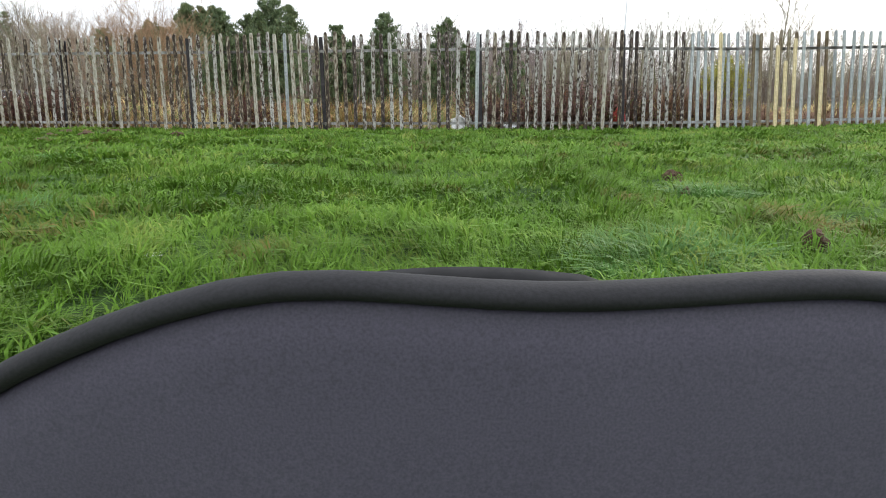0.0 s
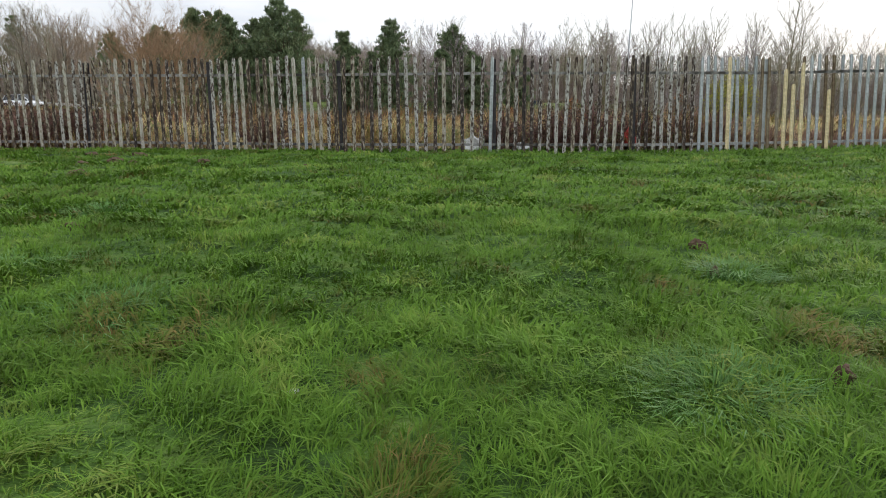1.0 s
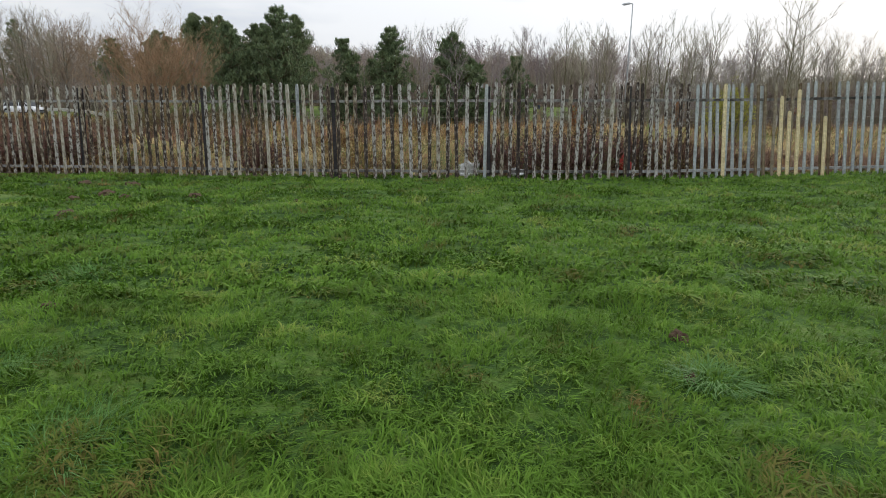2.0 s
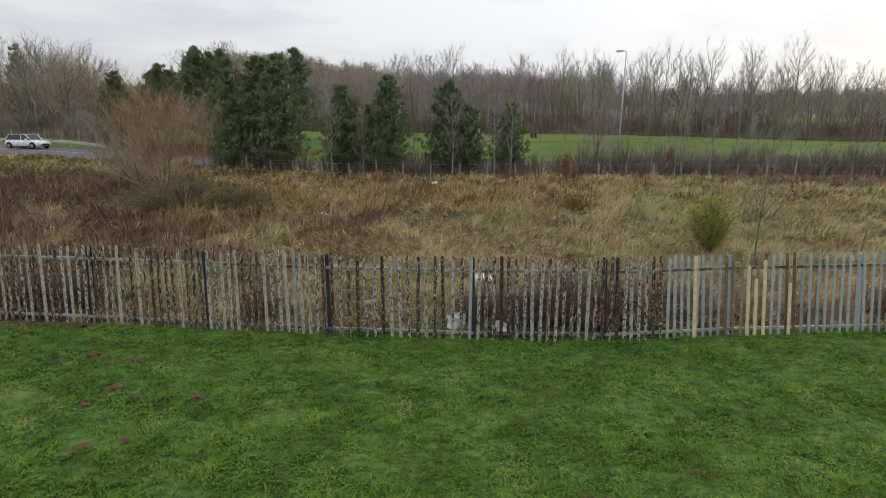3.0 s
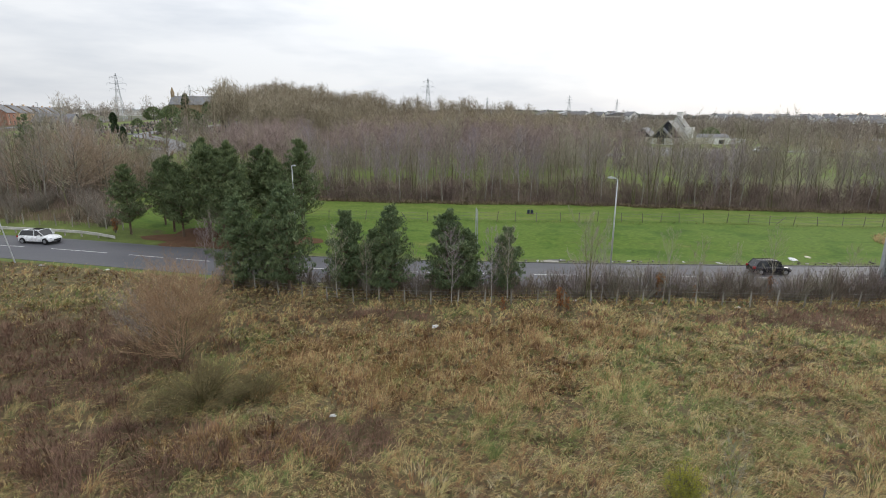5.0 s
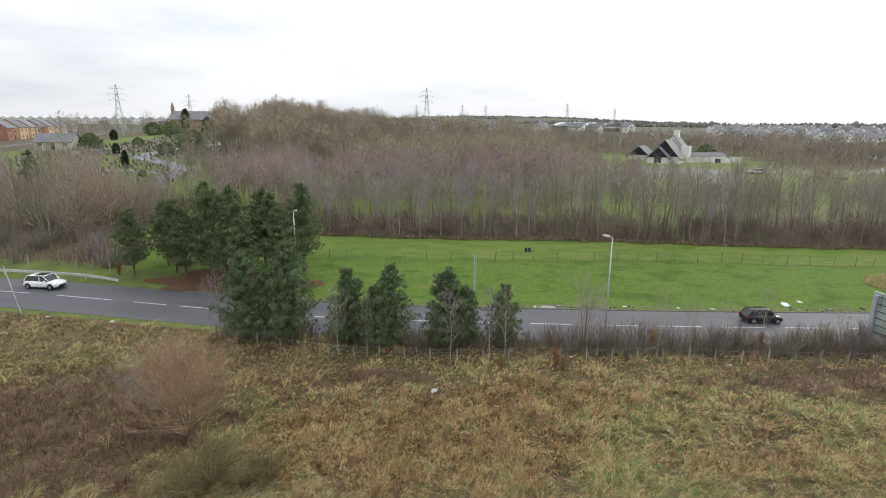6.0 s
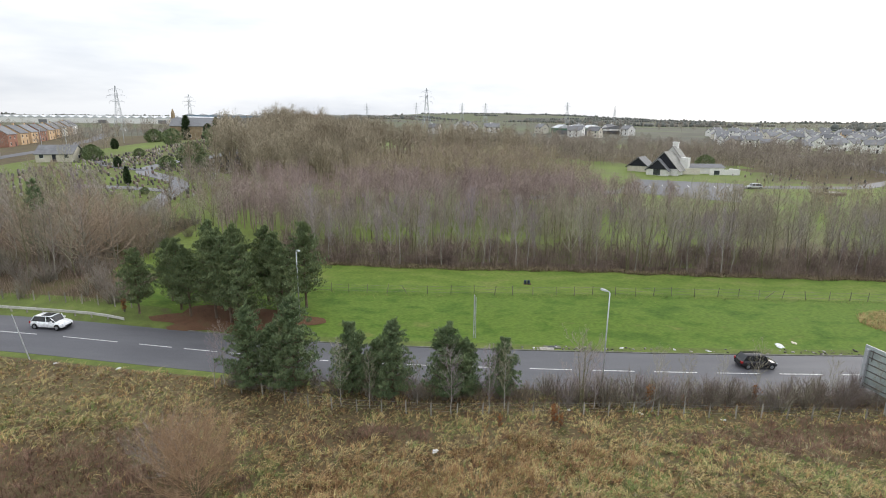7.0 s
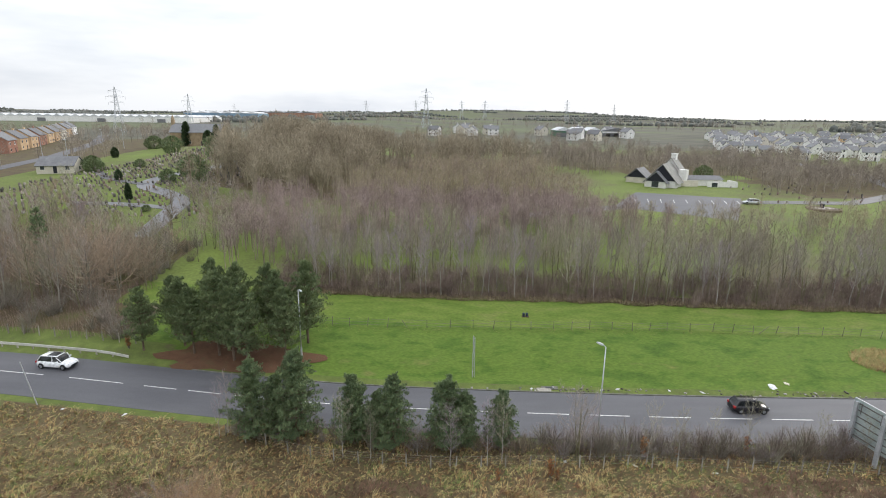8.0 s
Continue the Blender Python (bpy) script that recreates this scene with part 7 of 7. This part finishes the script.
def field_tufts(n, y0, y1, x_wide, h0, h1, w, mask=None, lean=1.2):
    """Roots of tufts of long, combed-over dead grass."""
    v = y0 + (y1 - y0) * rb.rand(n)
    x = (rb.rand(n) * 2 - 1) * np.minimum(x_wide, 3 + 1.12 * v)
    y = v + bend(x, v)
    y = np.maximum(y, np.interp(x, FX, FY) + 0.18)
    k = (v < 41.7) | (x > -17)
    if mask is not None:
        k &= mask(x, y)
    x, y = x[k], y[k]
    m = len(x)
    comb = 1.5 * ripple(x, y, 6, 31) + 0.8 * ripple(x, y, 2.0, 32) + rb.normal(0, 0.55, m)
    tall_ = np.clip(1 + 0.4 * ripple(x, y, 3.5, 33), 0.45, 1.7) * rb.lognormal(0, 0.28, m)
    tall_ = tall_ * (0.45 + 0.55 * step(0.2, 1.3, y - np.interp(x, FX, FY))) * (1 - 0.25 * step(34, 39, y - bend(x, y)))
    root = np.stack([x, y, ground_z(x, y) - 0.03], 1)
    return root, rb.uniform(h0, h1, m) * tall_, np.full(m, w), np.clip(rb.normal(lean, 0.3, m), 0.2, 2.0), comb


def strew(name, label, category, per, fan, mat, *spec):
    q = field_tufts(*spec)
    tagged(new(name, tufts(name, q[0], per, q[1], q[2], q[3], q[4], fan, M[mat], rb)), label, category, kind="stuff")


STALKS = [(-23, 29, 8.5, 6.5), (-4.5, 36.5, 3.5, 0.9), (-10.5, 15.6, 4.5, 1.8), (-30, 24, 6, 5), (30, 36, 11, 2.2), (4.6, 11.4, 4.2, 0.9), (11.5, 11.5, 2.5, 0.7), (-13, 12.3, 3.0, 0.9), (-14, 20, 5, 2.5), (16, 13.5, 3.5, 1.5), (-6, 21, 4, 1.6)]
LUSH = [(16, 27, 13, 7.5), (6.0, 16.5, 2.2, 1.2), (11, 21, 4, 2.0), (-8.0, 13.0, 2.4, 1.0), (14.5, 26, 5, 2.2), (2.0, 22, 2.5, 1.2), (-11.5, 33, 3, 1.5), (22, 29, 5, 2.0), (-26, 37, 6, 1.4), (4.0, 13.4, 2.2, 0.8), (-17, 14.5, 3.0, 1.0)]


def in_patches(patches, ragged, seed):
    def test(x, y):
        d = np.full(len(x), 9.0)
        for cx, cy, a, b in patches:
            d = np.minimum(d, np.hypot((x - cx) / a, (y - cy) / b))
        return d + ragged * ripple(x, y, 2.6, seed) < 1
    return test


stalky, lush = in_patches(STALKS, 0.35, 41), in_patches(LUSH, 0.5, 42)


def thinned(x, y):
    return ~stalky(x, y) | (rb.rand(len(x)) < 0.12)


ROUGH = "tangled straw and green rough grass, combed by wind"
strew("rough_grass", ROUGH, "grass", 11, 0.5, "straw", 5000, 10.6, 17, 26, 0.3, 0.62, 0.012)
strew("rough_grass", ROUGH, "grass", 9, 0.5, "straw", 9800, 16, 27, 34, 0.32, 0.7, 0.015, thinned)
strew("rough_grass", ROUGH, "grass", 6, 0.7, "straw", 21000, 25, 41.9, 62, 0.3, 0.6, 0.032, thinned, 1.0)
strew("dead_stalks", "patches of dark red-brown dead stalks in the field", "dead plants", 8, 1.2, "docken", 42000, 10.7, 41, 50, 0.4, 0.8, 0.02, stalky, 0.55)
strew("green_rough_grass", "patches of fresh green rough grass in the field", "grass", 9, 0.7, "field_green", 15000, 11, 40.5, 46, 0.26, 0.5, 0.024, lush, 1.2)
RUST = [(-2, 28.5, 9.5, 4.5), (7, 33.5, 6, 2.0), (-9, 20.5, 4, 1.5)]
strew("rust_grass", "upright rust-brown dead grass in the field", "grass", 9, 0.9, "straw_rust", 20000, 16, 37, 24, 0.4, 0.75, 0.024, in_patches(RUST, 0.35, 43), 0.5)
PALE = [(-28, 39, 18, 4.2), (-24, 36, 8, 2.5), (15, 31, 15, 6), (22, 24, 11, 5), (9, 20, 7, 3.5), (-5, 33, 6, 1.5), (3, 17, 6, 3), (-11, 22.5, 4, 1.5), (32, 33, 14, 5)]
strew("pale_wisps", "bleached combed-over wisps of dead grass", "grass", 8, 0.35, "straw_pale", 5600, 11, 41, 60, 0.28, 0.46, 0.016, in_patches(PALE, 0.5, 44), 1.5)
n = 3200
x = rb.uniform(-18, 80, n)
y = np.interp(x, WX, WY) + rb.normal(-0.3, 0.5, n)
sc = (np.stack([x, y, ground_z(x, y) - 0.03], 1), rb.uniform(0.08, 0.22, n), rb.uniform(0.03, 0.06, n), rb.uniform(0.5, 1.5, n), rb.uniform(0, 6.28, n))
tagged(new("fence_line_grass", blades("fence_line_grass", *sc, M["field_green"])), "scruffy longer grass along the wire fence", "grass", kind="stuff")
n = 2600
a, q = rb.rand(n) * 6.283, rb.rand(n) ** 0.6
x, y = 52.5 + 3.6 * q * np.cos(a), 58.6 + 2.6 * q * np.sin(a)
dg = (np.stack([x, y, ground_z(x, y) - 0.03], 1), rb.uniform(0.3, 0.7, n), rb.uniform(0.03, 0.06, n), rb.uniform(0.4, 1.4, n), rb.normal(0.5, 1.0, n))
tagged(new("dead_grass_patch", blades("dead_grass_patch", *dg, M["straw"])), "patch of tall dead grass on the bank", "grass", kind="stuff")
# ragged fringe at the foot of the tree belt
n = 9000
x = rb.uniform(-24, 85, n)
v = 73.0 + 1.6 * rb.rand(n) ** 2 + 0.4 * ripple(x, x * 0, 5, 55)
y = v + bend(x, v)
fr_b = (np.stack([x, y, ground_z(x, y) - 0.03], 1), rb.uniform(0.25, 0.6, n), rb.uniform(0.04, 0.08, n), rb.uniform(0.3, 1.2, n), rb.uniform(0, 6.28, n))
tagged(new("belt_edge_grass", blades("belt_edge_grass", *fr_b, M["verge_straw"])), "ragged dead grass at the tree belt's foot", "grass", kind="stuff")
n = 38000
x = rb.uniform(-26, 88, n)
v = 74.0 + 8.5 * rb.rand(n) ** 1.3 + 0.9 * ripple(x, x * 0, 5, 57)
y = v + bend(x, v)
br_b = (np.stack([x, y, ground_z(x, y) - 0.03], 1), rb.uniform(0.5, 3.3, n) * np.clip(1 + 0.55 * ripple(x, y, 5, 56), 0.25, 2), rb.uniform(0.012, 0.03, n), rb.uniform(0.1, 0.8, n), rb.uniform(0, 6.28, n))
tagged(new("bramble_undergrowth", blades("bramble_undergrowth", *br_b, M["underwood"], 26000)), "tall brown thicket of thin whips beneath the tree belt", "undergrowth", kind="stuff")
n = 26000
x = rb.uniform(-115, -40, n)
y = 56 + 52 * rb.rand(n) + bend(x, x * 0 + 54.5) * 0.9
k = (x < -0.6 * y + 4 * ripple(x, y, 9, 61)) & (x < -39 - 0.25 * (y - 56) + 3 * ripple(x, y, 7, 62)) & (y > 55.6 + bend(x, x * 0 + 54.5))
x, y = x[k], y[k]
n = len(x)
wh = (np.stack([x, y, ground_z(x, y) - 0.03], 1), rb.uniform(0.6, 2.6, n) * np.clip(1 + 0.5 * ripple(x, y, 8, 63), 0.3, 2), rb.uniform(0.02, 0.045, n), rb.uniform(0.1, 0.7, n), rb.uniform(0, 6.28, n))
tagged(new("whip_undergrowth", blades("whip_undergrowth", *wh, M["twig_thicket"])), "dense brown whips and brambles under bare trees", "undergrowth", kind="stuff")
# thin whips and brambles between the timber fence and the road
n = 14000
x = rb.uniform(-6, 60, n)
y = np.maximum(np.interp(x, TX, TY) + 0.5, 41.0 + bend(x, x * 0 + 41)) + rb.normal(0, 0.55, n)
h = rb.uniform(0.5, 2.1, n) * (1 + 0.4 * step(6, 14, x)) * np.clip(1 + 0.45 * ripple(x, y, 4, 65), 0.3, 1.7)
wt = (np.stack([x, y, ground_z(x, y) - 0.03], 1), h, rb.uniform(0.006, 0.013, n), rb.uniform(0.05, 0.5, n), rb.uniform(0, 6.28, n))
tagged(new("roadside_thicket", blades("roadside_thicket", *wt, M["twig_thicket"], n // 2)), "thin brown whips and brambles along the timber fence", "undergrowth", kind="stuff")
